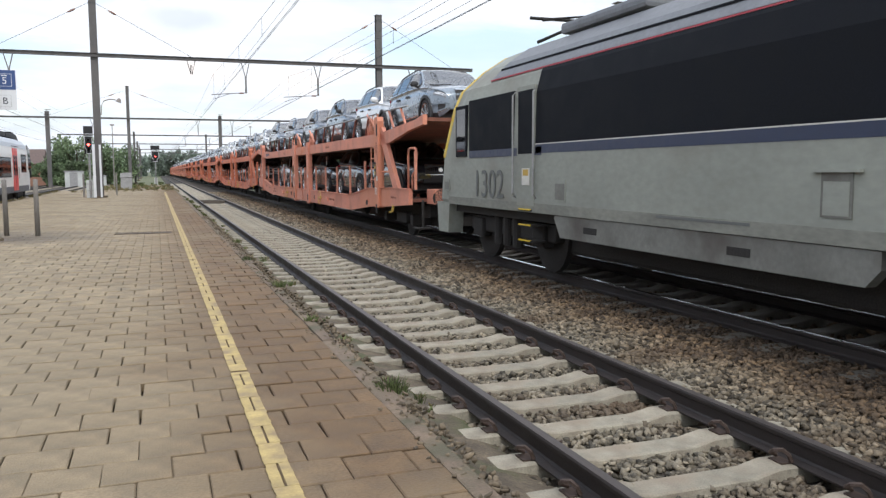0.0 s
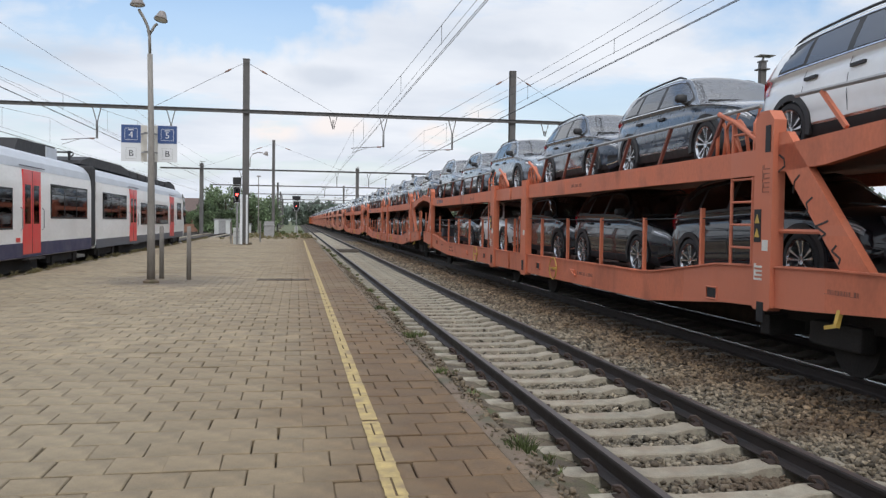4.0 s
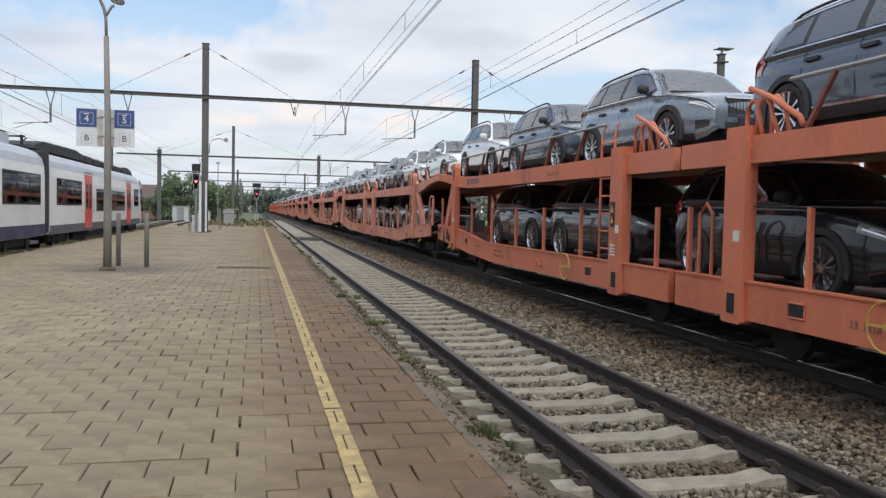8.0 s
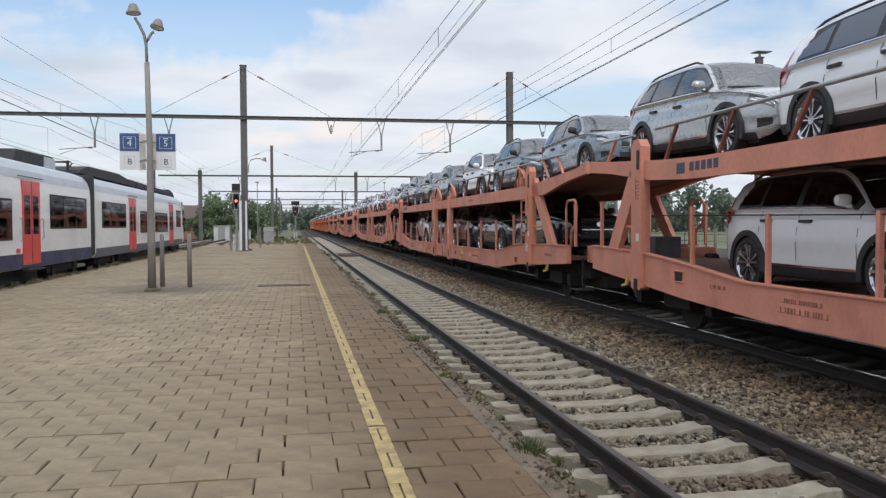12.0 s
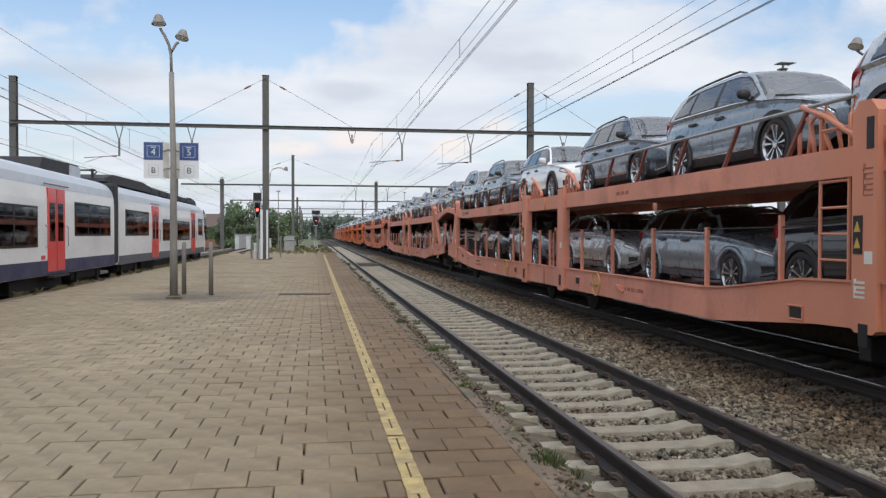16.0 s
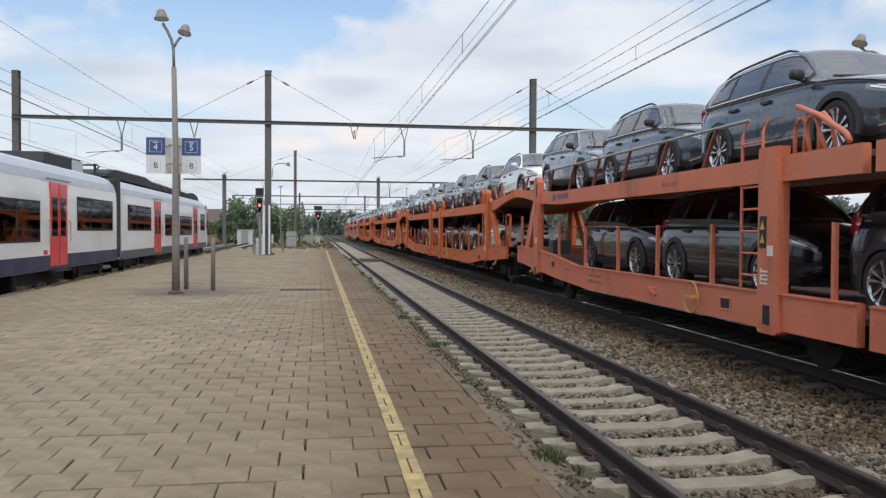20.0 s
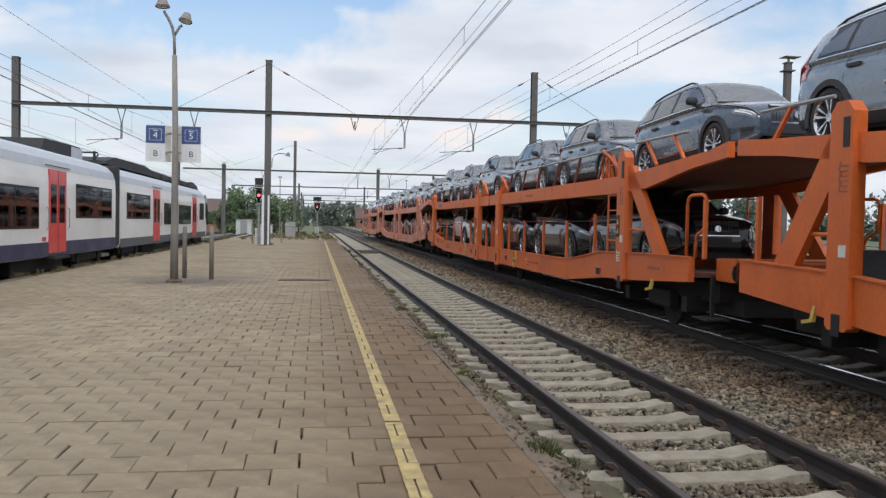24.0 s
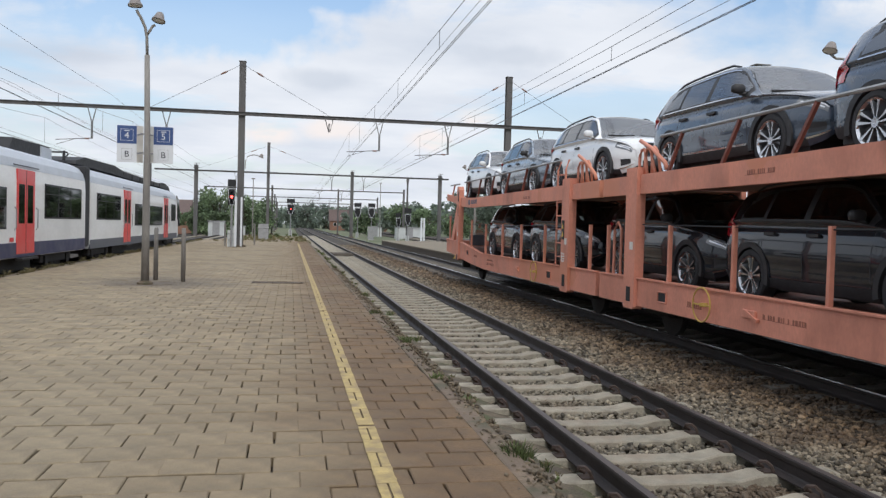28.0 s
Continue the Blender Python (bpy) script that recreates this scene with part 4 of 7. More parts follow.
def wires(x, label, zc=5.45):
    """The overhead line of one track: contact wires, an auxiliary wire and a sagging bearer with droppers."""
    t = thing("overhead_line", label, "overhead wire", "overhead lines")
    sup = [-60, -6.3, Y1, Y2, 150, 197, 245, 292, 420]

    def bearer(y):
        if y <= Y1:
            return zc + (0.46 + 0.0005 * y * y if x == WX1 else 0.52 + 0.0012 * (y - 16.5) ** 2)
        for a, b in zip(sup, sup[1:]):
            if a <= y <= b:
                k = (y - a) / (b - a)
                return zc + (1.40 - 0.45 * k if a == Y1 else 0.95) - 4 * k * (1 - k) * 0.25
        return zc + 1.2

    for d in (-0.02, 0.02):
        S().tube([(x + d, -60, zc), (x + d, 420, zc)], 0.008, 4).make("contact_wire", M["wire"], t)
    S().tube([(x, y, zc + 0.17 + 0.05 * abs(math.sin(y * 0.06))) for y in range(-60, 421, 6)], 0.0055, 4).make("auxiliary_wire", M["wire"], t)
    S().tube([(x, y, bearer(y)) for y in [v * 0.5 for v in range(-120, 841, 5)]], 0.0075, 4).make("bearer_wire", M["wire"], t)
    for y in range(-4, 47, 7):
        S().tube([(x, y, zc + 0.18), (x, y, bearer(y))], 0.006, 4).make("dropper", M["wire"], t)
    return t


wires(WX1, "overhead line above the empty track")
wires(WX2, "overhead line above the main line", 5.45)
wires(WX0, "overhead line above the standing train", 5.45)
wires(WXL, "overhead line beyond the standing train", 5.45)
for x, z in ((-14.9, 8.9), (-9.9, 8.6), (10.6, 8.7)):
    t = thing("feeder_cable", "sagging feeder cable strung between the masts", "cable", "feeder cables")
    pts = [(x, y, z - 0.35 * (1 - ((y - 20) / 27.0) ** 2)) if y < 47 else (x, y, z - 0.35 * (1 - ((y - 75.5) / 28.5) ** 2)) for y in range(-7, 105, 2)]
    S().tube(pts, 0.008, 4).make("cable", M["wire"], t)


def signal(x, y, z, lens_z, w, h, label, lit=True, mast_h=None, beside=True):
    t = thing("railway_signal", label, "signal", "railway signals", (x, y, z))
    top = lens_z + h * 0.55
    S().tube([(0, 0.15, 0), (0, 0.15, top)], 0.06, 8).make("post", M["galv"], t)
    s = S()
    s.prism([(0.0, lens_z - h / 2), (0.10, lens_z - h / 2), (0.10, top), (0.0, top)], -w / 2, w / 2)
    s.make("target_board", M["black"], t)
    s = S()
    shield = [(-0.46, 0.50), (0.46, 0.50), (0.46, -0.08), (0.26, -0.30), (0.26, -0.50), (-0.26, -0.50), (-0.26, -0.30), (-0.46, -0.08)]
    n = len(shield)
    out = [(w * a, -0.004, lens_z + h * b) for a, b in shield]
    inn = [(p[0] * 0.9, p[1], lens_z + (p[2] - lens_z) * 0.93) for p in out]
    s.add(out + inn, [(j, (j + 1) % n, (j + 1) % n + n, j + n) for j in range(n)])
    s.make("white_border", M["white"], t)
    for i, dz in enumerate((0.25, 0.0, -0.25)):
        s = S()
        s.lathe([(0.085, 0.0), (0.085, -0.16), (0.075, -0.16), (0.075, 0.0)], 1, (0, 0, lens_z + dz * h), 12)
        s.make("lamp_hood", M["black"], t)
        S().lathe([(0.07, -0.02), (0.07, -0.03)], 1, (0, 0, lens_z + dz * h), 12).make("lens", M["red_light"] if (lit and i == 1) else M["loco_band"], t)
    S().box(-w * 0.55, w * 0.55, -0.02, 0.14, lens_z + h * 0.62, lens_z + h * 0.62 + h * 0.42).make("route_box", M["black"], t)
    b = S()
    b.box(-0.22, 0.22, 0.25, 0.6, 0, 0.95, 0.02)
    b.make("cabinet", M["shed"], t)
    for k in range(7):
        S().bar((-0.18, 0.22, 0.4 + 0.35 * k), (0.18, 0.22, 0.4 + 0.35 * k), 0.025).make("rung", M["galv"], t)
    return t


signal(0.0, 111.0, -0.1, 3.75, 1.0, 1.35, "tall railway signal showing red at the platform end")
signal(-3.30, 46.6, PZ, 2.85, 0.42, 0.95, "railway signal showing red beside the platform mast")
signal(11.35, 138.0, -0.4, 4.25, 1.1, 1.6, "railway signal with a dark board beside the main line", False)
signal(13.75, 138.0, -0.4, 4.25, 1.1, 1.6, "railway signal with a dark board beside the main line", False)
signal(14.6, 100.0, -0.4, 2.95, 0.8, 1.4, "railway signal with a dark board beyond the opposite platform", False)
signal(14.2, 106.0, -0.4, 2.6, 0.65, 1.2, "smaller railway signal beyond the opposite platform", False)
for x, y, w in ((-3.02, 45.9, 0.065), (-2.74, 46.4, 0.05)):
    t = thing("white_post", "white painted steel post at the foot of the mast", "post", "white posts", (x, y, PZ))
    S().box(-w, w, -0.06, 0.06, 0, 2.85, 0.01).make("shaft", M["white"], t)
    S().box(-w - 0.06, w + 0.06, -0.14, 0.14, 0, 0.04).make("foot", M["kerb"], t)
for x, y, h in ((-3.75, 48.2, 1.3), (-2.25, 52.5, 1.35), (-3.9, 50.0, 1.2)):
    t = thing("post", "thin wooden post near the mast", "post", "platform posts", (x, y, PZ))
    S().tube([(0, 0, 0), (0, 0, h)], 0.05, 8).make("shaft", M["pole"], t)
t = thing("mast_lamp", "lamp on a curved bracket fixed to the catenary mast", "lamp", at=(-2.62, Y1, 0))
S().tube([(0, 0, 4.75), (0.02, 0, 5.25), (0.15, 0, 5.5), (0.45, 0, 5.6), (0.75, 0, 5.58)], 0.028, 8).make("bracket", M["pole"], t)
s = S()
bell(s, (0.95, 0, 5.66), (-0.35, 0, -1), 0.15)
s.make("lamp_head", M["lamp"], t, smooth=True)
t = thing("mast_lamp", "lamp on a curved bracket behind the standing train", "lamp", at=(-16.37, Y1 + 0.25, 0))
S().tube([(0, 0, 4.9), (0.3, 0, 5.35), (0.75, 0, 5.5)], 0.03, 8).make("bracket", M["pole"], t)
s = S()
bell(s, (1.0, 0, 5.6), (-0.5, 0, -1), 0.17)
s.make("lamp_head", M["lamp"], t, smooth=True)


def slim_lamp(x, y, h, label):
    t = thing("street_lamp", label, "lamp", "slim lamps", (x, y, -0.05))
    S().tube([(0, 0, 0), (0, 0, h)], [0.07, 0.04], 8).make("pole", M["pole"], t)
    S().box(-0.2, 0.2, -0.15, 0.15, h, h + 0.12, 0.03).make("lamp_head", M["lamp"], t)


slim_lamp(-4.0, 88.0, 6.4, "slim grey lamp column near the platform end")
slim_lamp(13.0, 118.0, 8.0, "slim grey lamp column beyond the main line")


# ---------------------------------------------------------------- the far surroundings
def tree(x, y, h, r, label, seed, mate="leaf", group="line-side trees", n=1500, leaf=0.42, low=0.16):
    rng = random.Random(seed)
    t = thing("tree", label, "tree", group, (x, y, -0.42))
    tr = S()
    tr.tube([(0, 0, 0), (0.1, 0, h * 0.2), (0.05, 0.1, h * 0.45), (0, 0, h * 0.7)], [h * 0.035, h * 0.028, h * 0.02, h * 0.008], 8)
    lobes = []
    for k in range(11):
        a, d = rng.uniform(0, 6.28), r * rng.uniform(0.15, 0.72)
        c = Vector((math.cos(a) * d, math.sin(a) * d, h * rng.uniform(low, 0.86)))
        lobes.append((c, r * rng.uniform(0.28, 0.52)))
        tr.tube([(0.05, 0.05, h * rng.uniform(0.2, 0.45)), c * 0.6 + Vector((0, 0, h * 0.16)), c], [h * 0.012, h * 0.008, h * 0.003], 5)
    tr.make("trunk", M["bark"], t)
    s = S()
    for _ in range(n):
        c, q = rng.choice(lobes)
        d = Vector((rng.gauss(0, 1), rng.gauss(0, 1), rng.gauss(0, 0.9))).normalized() * q * (rng.random() ** 0.35)
        p = c + d
        u = Vector((rng.gauss(0, 1), rng.gauss(0, 1), rng.gauss(0, 1))).normalized()
        w = u.cross((rng.random(), rng.random(), 1)).normalized()
        k = leaf * rng.uniform(0.5, 1.2)
        s.add([p - u * k, p - w * k * 0.6, p + u * k, p + w * k * 0.6], [(0, 1, 2, 3)])
    ob = mesh_ob("crown", s.v, s.f, M[mate])
    ob.parent = t
    return t


for i, (x, y, h, r) in enumerate(((-10.8, 128, 7.6, 4.0), (-14.5, 134, 4.6, 3.0), (-7.6, 140, 7.2, 3.8), (-18.5, 138, 3.6, 3.2), (-5.6, 150, 6.5, 3.4), (-23, 142, 3.3, 3.0), (-9.5, 118, 3.2, 2.4), (-12.6, 116, 2.8, 2.2))):
    tree(x, y, h, r, "bushy green tree beside the siding", 20 + i, n=2600, leaf=0.30)
for i in range(30):
    rng = random.Random(70 + i)
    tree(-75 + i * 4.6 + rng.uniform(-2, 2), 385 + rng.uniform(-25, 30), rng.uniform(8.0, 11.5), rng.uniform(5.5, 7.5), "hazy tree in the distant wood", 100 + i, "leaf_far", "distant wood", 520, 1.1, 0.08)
for i in range(26):
    rng = random.Random(170 + i)
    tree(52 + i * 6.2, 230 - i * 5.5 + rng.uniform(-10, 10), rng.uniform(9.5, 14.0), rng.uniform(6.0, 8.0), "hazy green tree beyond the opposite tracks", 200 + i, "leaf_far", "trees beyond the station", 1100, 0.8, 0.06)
for i in range(12):
    rng = random.Random(270 + i)
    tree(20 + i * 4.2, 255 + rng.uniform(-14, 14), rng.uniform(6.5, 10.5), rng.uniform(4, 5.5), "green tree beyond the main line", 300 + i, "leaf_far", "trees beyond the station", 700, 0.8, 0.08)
for i, (x, y, h, r) in enumerate(((15.5, 165, 4.6, 3.0), (23.5, 175, 6.8, 3.6), (27.5, 168, 5.6, 3.4), (31.5, 180, 6.2, 3.8), (36, 172, 5.2, 3.6))):
    tree(x, y, h, r, "bushy green tree near the houses", 330 + i, "leaf", "line-side trees", 900, 0.45, 0.1)
for i in range(10):
    rng = random.Random(370 + i)
    tree(-75 + i * 6.0, 205 + rng.uniform(-12, 12), rng.uniform(4, 6.0), rng.uniform(4.5, 6), "low hazy tree beyond the sidings", 400 + i, "leaf_far", "distant wood", 600, 0.7, 0.08)


def house(x, y, w, d, h, rise, label, wall="brick"):
    t = thing("house", label, "house", "houses beyond the line", (x, y, -0.42))
    b = S()
    b.box(-w / 2, w / 2, 0, d, 0, h)
    b.make("wall", M[wall], t)
    r = S()
    r.add([(-w / 2 - 0.4, -0.4, h), (w / 2 + 0.4, -0.4, h), (w / 2 + 0.4, d + 0.4, h), (-w / 2 - 0.4, d + 0.4, h), (-w / 2 - 0.4, d / 2, h + rise), (w / 2 + 0.4, d / 2, h + rise)],
          [(0, 1, 5, 4), (2, 3, 4, 5), (0, 4, 3), (1, 2, 5), (0, 3, 2, 1)])
    roof = r.make("roof", M["roof"], t)
    S().box(w * 0.2, w * 0.2 + 0.7, d / 2 - 0.3, d / 2 + 0.3, h + rise - 0.8, h + rise + 0.7).make("chimney", M["brick"], roof)
    for i in range(max(1, int(w / 3))):
        cx = -w / 2 + (i + 0.5) * w / max(1, int(w / 3))
        g = S()
        g.box(cx - 0.55, cx + 0.55, -0.06, 0.0, h * 0.45, h * 0.45 + 1.3)
        win = g.make("window", M["white"], t)
        S().box(cx - 0.47, cx + 0.47, -0.09, -0.06, h * 0.45 + 0.08, h * 0.45 + 1.22).make("pane", M["glass"], win)
    return t


house(19.0, 290, 10, 9, 3.4, 4.2, "brick house with a steep dark roof beyond the line")
house(31.0, 300, 9, 8, 4.0, 3.4, "brick house half hidden by trees")
house(-27.0, 165, 14, 9, 3.6, 2.8, "low brick building behind the trees")
house(58.0, 240, 20, 9, 4.2, 3.0, "long brick building beyond the opposite tracks")


def shed(x, y, w, d, h, label, cat="cabin", mate="shed"):
    t = thing("trackside_cabin", label, cat, "trackside cabins", (x, y, -0.42))
    S().box(-w / 2, w / 2, 0, d, 0, h, 0.03).make("body", M[mate], t)
    S().box(-w / 2 - 0.1, w / 2 + 0.1, -0.1, d + 0.1, h, h + 0.12, 0.02).make("roof", M["galv"], t)
    S().box(-0.45, 0.45, -0.04, 0.0, 0.1, 2.0).make("door", M["galv"], t)


shed(-9.55, 108, 2.0, 2.0, 2.1, "pale grey trackside cabin")
shed(-6.9, 112, 1.6, 1.2, 1.5, "small pale equipment box by the track")
shed(15.7, 150, 2.4, 2.4, 1.7, "white container beyond the main line")
shed(19.4, 130, 4.6, 2.4, 1.9, "white container beyond the opposite platform")
shed(11.4, 115, 0.7, 0.5, 1.2, "white relay box beside the main line")
shed(-2.4, 74, 0.8, 0.6, 1.6, "grey relay cabinet on the platform end")
shed(-2.9, 92, 0.8, 0.6, 1.5, "grey relay cabinet beyond the platform end")
t = thing("brick_wall", "low brown wall beyond the sidings", "wall", at=(0, 0, 0))
S().box(-34, -11.5, 120, 120.4, -0.42, 1.0).make("body", M["brick"], t)
t = thing("fence", "dark metal fence beyond the opposite tracks", "fence", at=(26.5, 0, -0.42))
for k in range(40):
    S().box(-0.03, 0.03, -0.03 + k * 3.0, 0.03 + k * 3.0, 0, 1.5).make("post", M["mast"], t)
for z in (0.5, 0.95, 1.4):
    S().bar((0, 0, z), (0, 117, z), 0.04).make("rail", M["mast"], t)
for x in (10.4, 10.7):
    t = thing("white_post", "white painted steel post on the opposite platform", "post", "white posts", (x + 4, 88, -0.3))
    S().box(-0.1, 0.1, -0.06, 0.06, 0, 3.0, 0.01).make("shaft", M["white"], t)
for k, (x, y) in enumerate(((11.5, 20), (11.5, 27), (12.5, 33), (15.6, 24), (15.6, 38))):
    t = thing("post", "grey post on the opposite platform", "post", "platform posts", (x, y, PZ))
    S().tube([(0, 0, 0), (0, 0, 2.6 if k % 2 else 1.3)], 0.05, 8).make("shaft", M["pole"], t)


# ---------------------------------------------------------------- the standing electric train
def emu_section(w=1.42):
    """Half outline of the body, from the floor up over the roof: (x, z)."""
    return [(w - 0.06, 0.62), (w - 0.01, 0.80), (w, 1.2), (w, 2.6), (w - 0.02, 2.95), (w - 0.09, 3.20), (w - 0.26, 3.40), (w - 0.55, 3.52), (w - 1.0, 3.59), (0, 3.61)]


def hull(s, half, stations, cut=None):
    """A body drawn along y through sections: half outline mirrored; stations of (y, width factor, height factor, z shift)."""
    ring = [(x, z) for x, z in half] + [(-x, z) for x, z in reversed(half[:-1])]
    n = len(ring)
    v = []
    for y, kx, kz, dy in stations:
        for x, z in ring:
            v.append((x * kx, y + dy * max(0.0, (z - 1.3)), 0.62 + (z - 0.62) * kz))
    f = [(i * n + j, i * n + j + 1, (i + 1) * n + j + 1, (i + 1) * n + j) for i in range(len(stations) - 1) for j in range(n - 1)]
    f += [(i * n + n - 1, i * n, (i + 1) * n, (i + 1) * n + n - 1) for i in range(len(stations) - 1)]
    f += [tuple(range(n)), tuple(range(len(v) - 1, len(v) - n - 1, -1))]
    return s.add(v, f)


def emu():
    t = thing("electric_train", "white electric train with red doors standing at the platform", "train", at=(T0, -0.25, 0))
    side = 1.42
    for name, stations in (("front_car", [(29.85, 1, 1, 0), (50.6, 1, 1, 0), (52.2, 0.97, 1.0, -0.05), (53.4, 0.90, 0.98, -0.32), (54.0, 0.80, 0.93, -0.62)]),
                           ("rear_car", [(6.0, 1, 1, 0), (29.15, 1, 1, 0)])):
        s = S()
        hull(s, emu_section(), stations)
        body = s.make(name, M["emu_white"], t, smooth=False)
        r = S()
        y0, y1 = stations[0][0] + 0.02, 51.5 if name == "front_car" else 29.13
        half = [(1.404, 2.97), (1.335, 3.205), (1.165, 3.408), (0.873, 3.528), (0.42, 3.598), (0, 3.618)]
        ring = half + [(-x, z) for x, z in reversed(half[:-1])]
        r.add([(x, y, z) for y in (y0, y1) for x, z in ring], [(i, i + 1, i + 1 + len(ring), i + len(ring)) for i in range(len(ring) - 1)])
        r.make("roof_skin", M["emu_roof"], t)
    S().box(-1.41, 1.41, 29.15, 29.85, 0.70, 3.50, 0.10).make("gangway", M["bellows"], t)
    x = side + 0.004
    S().box(x - 0.02, x + 0.004, 6.0, 29.14, 0.64, 1.02).make("blue_skirt", M["emu_blue"], t)
    S().box(x - 0.06, x + 0.0, 29.86, 51.8, 0.62, 0.94).make("grey_skirt", M["emu_grey"], t)
    for y in (8.5, 22.1, 35.65, 46.6):
        w = 1.46
        leaf0 = S().box(x - 0.03, x + 0.012, y, y + w, 0.72, 2.94, 0.006).make("door", M["emu_red"], t, "red double door")
        for k in (0, 1):
            a = y + 0.14 + k * 0.70
            S().box(x + 0.008, x + 0.016, a, a + 0.46, 1.52, 2.55, 0.003).make("door_window", M["glass"], leaf0)
            S().box(x + 0.004, x + 0.0125, a, a + 0.46, 1.52, 2.55).make("window_seal", M["black"], leaf0)
        S().box(x + 0.012, x + 0.016, y + w / 2 - 0.012, y + w / 2 + 0.012, 0.74, 2.92).make("door_seam", M["black"], leaf0)
        S().box(x + 0.0, x + 0.03, y - 0.3, y + w + 0.3, 3.02, 3.045).make("drip_rail", M["emu_grey"], t)
        S().box(x - 0.05, x + 0.14, y + 0.05, y + w - 0.05, 0.56, 0.62, 0.01).make("door_step", M["gear"], t)
        for a in (y - 0.16, y + w + 0.16):
            S().tube([(x + 0.0, a, 1.35), (x + 0.05, a, 1.4), (x + 0.05, a, 1.9), (x, a, 1.95)], 0.014, 6).make("grab_rail", M["galv"], t)
    for y0, y1, z0, z1 in ((11.0, 15.4, 1.42, 2.42), (16.4, 21.35, 1.38, 2.42), (24.5, 28.6, 1.66, 2.66), (30.8, 35.0, 1.66, 2.64), (38.1, 41.9, 1.42, 2.42), (42.05, 46.0, 1.42, 2.42), (49.3, 51.1, 1.66, 2.66)):
        w = S().box(x - 0.03, x + 0.006, y0, y1, z0, z1, 0.003).make("window", M["black"], t)
        S().box(x + 0.006, x + 0.012, y0 + 0.05, y1 - 0.05, z0 + 0.05, z1 - 0.05).make("pane", M["glass"], w)
        n = 3 if y1 - y0 > 3 else 1
        for k in range(1, n):
            a = y0 + (y1 - y0) * k / n
            S().box(x + 0.008, x + 0.016, a - 0.03, a + 0.03, z0, z1).make("mullion", M["black"], w)
        if n > 1:
            S().box(x + 0.008, x + 0.016, y0 + 0.05, y1 - 0.05, z1 - 0.30, z1 - 0.275).make("vent_bar", M["black"], w)
    s = S()
    s.prism([(52.0, 1.75), (53.55, 1.9), (53.0, 3.0), (52.1, 3.25)], side * 0.93, side * 0.965)
    s.make("cab_window", M["glass"], t)
    S().prism([(52.6, 3.1), (54.2, 1.75), (54.15, 1.35), (53.0, 2.6), (52.2, 3.2)], side * 0.80, side * 0.90).make("nose_trim", M["black"], t)
    for y0, y1, z in ((24.0, 27.8, 3.97),):
        s = S()
        s.prism([(y0, 3.6), (y1, 3.6), (y1, z - 0.02), (y1 - 0.1, z), (y0 + 0.3, z - 0.03)], -0.85, 0.62)
        s.make("roof_box", M["roof_black"], t)
        S().box(0.62, 0.66, y1 - 1.0, y1 + 0.1, 3.55, z - 0.05).make("roof_box_end", M["emu_roof"], t)
    s = S()
    s.prism([(30.1, 3.62), (30.2, 3.74), (31.4, 3.95), (36.6, 4.0), (38.2, 3.88), (38.5, 3.62)], -0.80, 0.85)
    s.make("roof_fairing", M["roof_black"], t)
    for k in range(6):
        y0 = 38.7 + k * 2.05
        S().box(-0.8, 0.82, y0, y0 + 1.75, 3.6, 3.90 - 0.012 * k, 0.05).make("roof_unit", M["roof_black"], t)
    s = S()
    s.prism([(50.8, 3.6), (50.8, 3.95), (52.6, 3.8), (53.2, 3.5)], -0.7, 0.78)
    s.make("roof_fairing", M["roof_black"], t)
    a = S()
    for sx in (-0.5, 0.5):
        a.tube([(sx, 29.9, 3.75), (sx, 30.5, 3.98)], 0.03, 6)
    a.tube([(-0.6, 30.0, 4.0), (0.6, 30.0, 4.0)], 0.035, 6)
    a.tube([(0.5, 29.95, 3.72), (0.5, 29.95, 4.05)], 0.05, 6)
    a.make("pantograph", M["roof_black"], t)
    for y0 in (9.5, 25.0, 30.6, 48.6):
        bg = S()
        bg.box(1.0, 1.2, y0 - 0.1, y0 + 3.2, 0.35, 0.62, 0.03)
        for k in (0.4, 2.7):
            bg.lathe([(0.02, 0.0), (0.42, 0.0), (0.42, 0.09), (0.30, 0.10), (0.12, 0.16), (0.02, 0.16)], 0, (0.86, y0 + k, 0.42), 20)
            bg.box(1.05, 1.25, y0 + k - 0.16, y0 + k + 0.16, 0.28, 0.56, 0.03)
        for k in (1.2, 1.55, 1.9):
            bg.tube([(1.12, y0 + k, 0.2), (1.12, y0 + k, 0.6)], 0.08, 8)
        bg.make("bogie", M["gear"], t)
    for y0, y1 in ((13.5, 19.5), (20.2, 24.2), (34.8, 41.5), (42.5, 47.8)):
        S().box(-1.1, 1.15, y0, y1, 0.22, 0.64, 0.05).make("underframe_box", M["gear"], t)
    S().box(x, x + 0.006, 21.6, 21.9, 1.05, 1.16).make("red_mark", M["emu_red"], t)


emu()


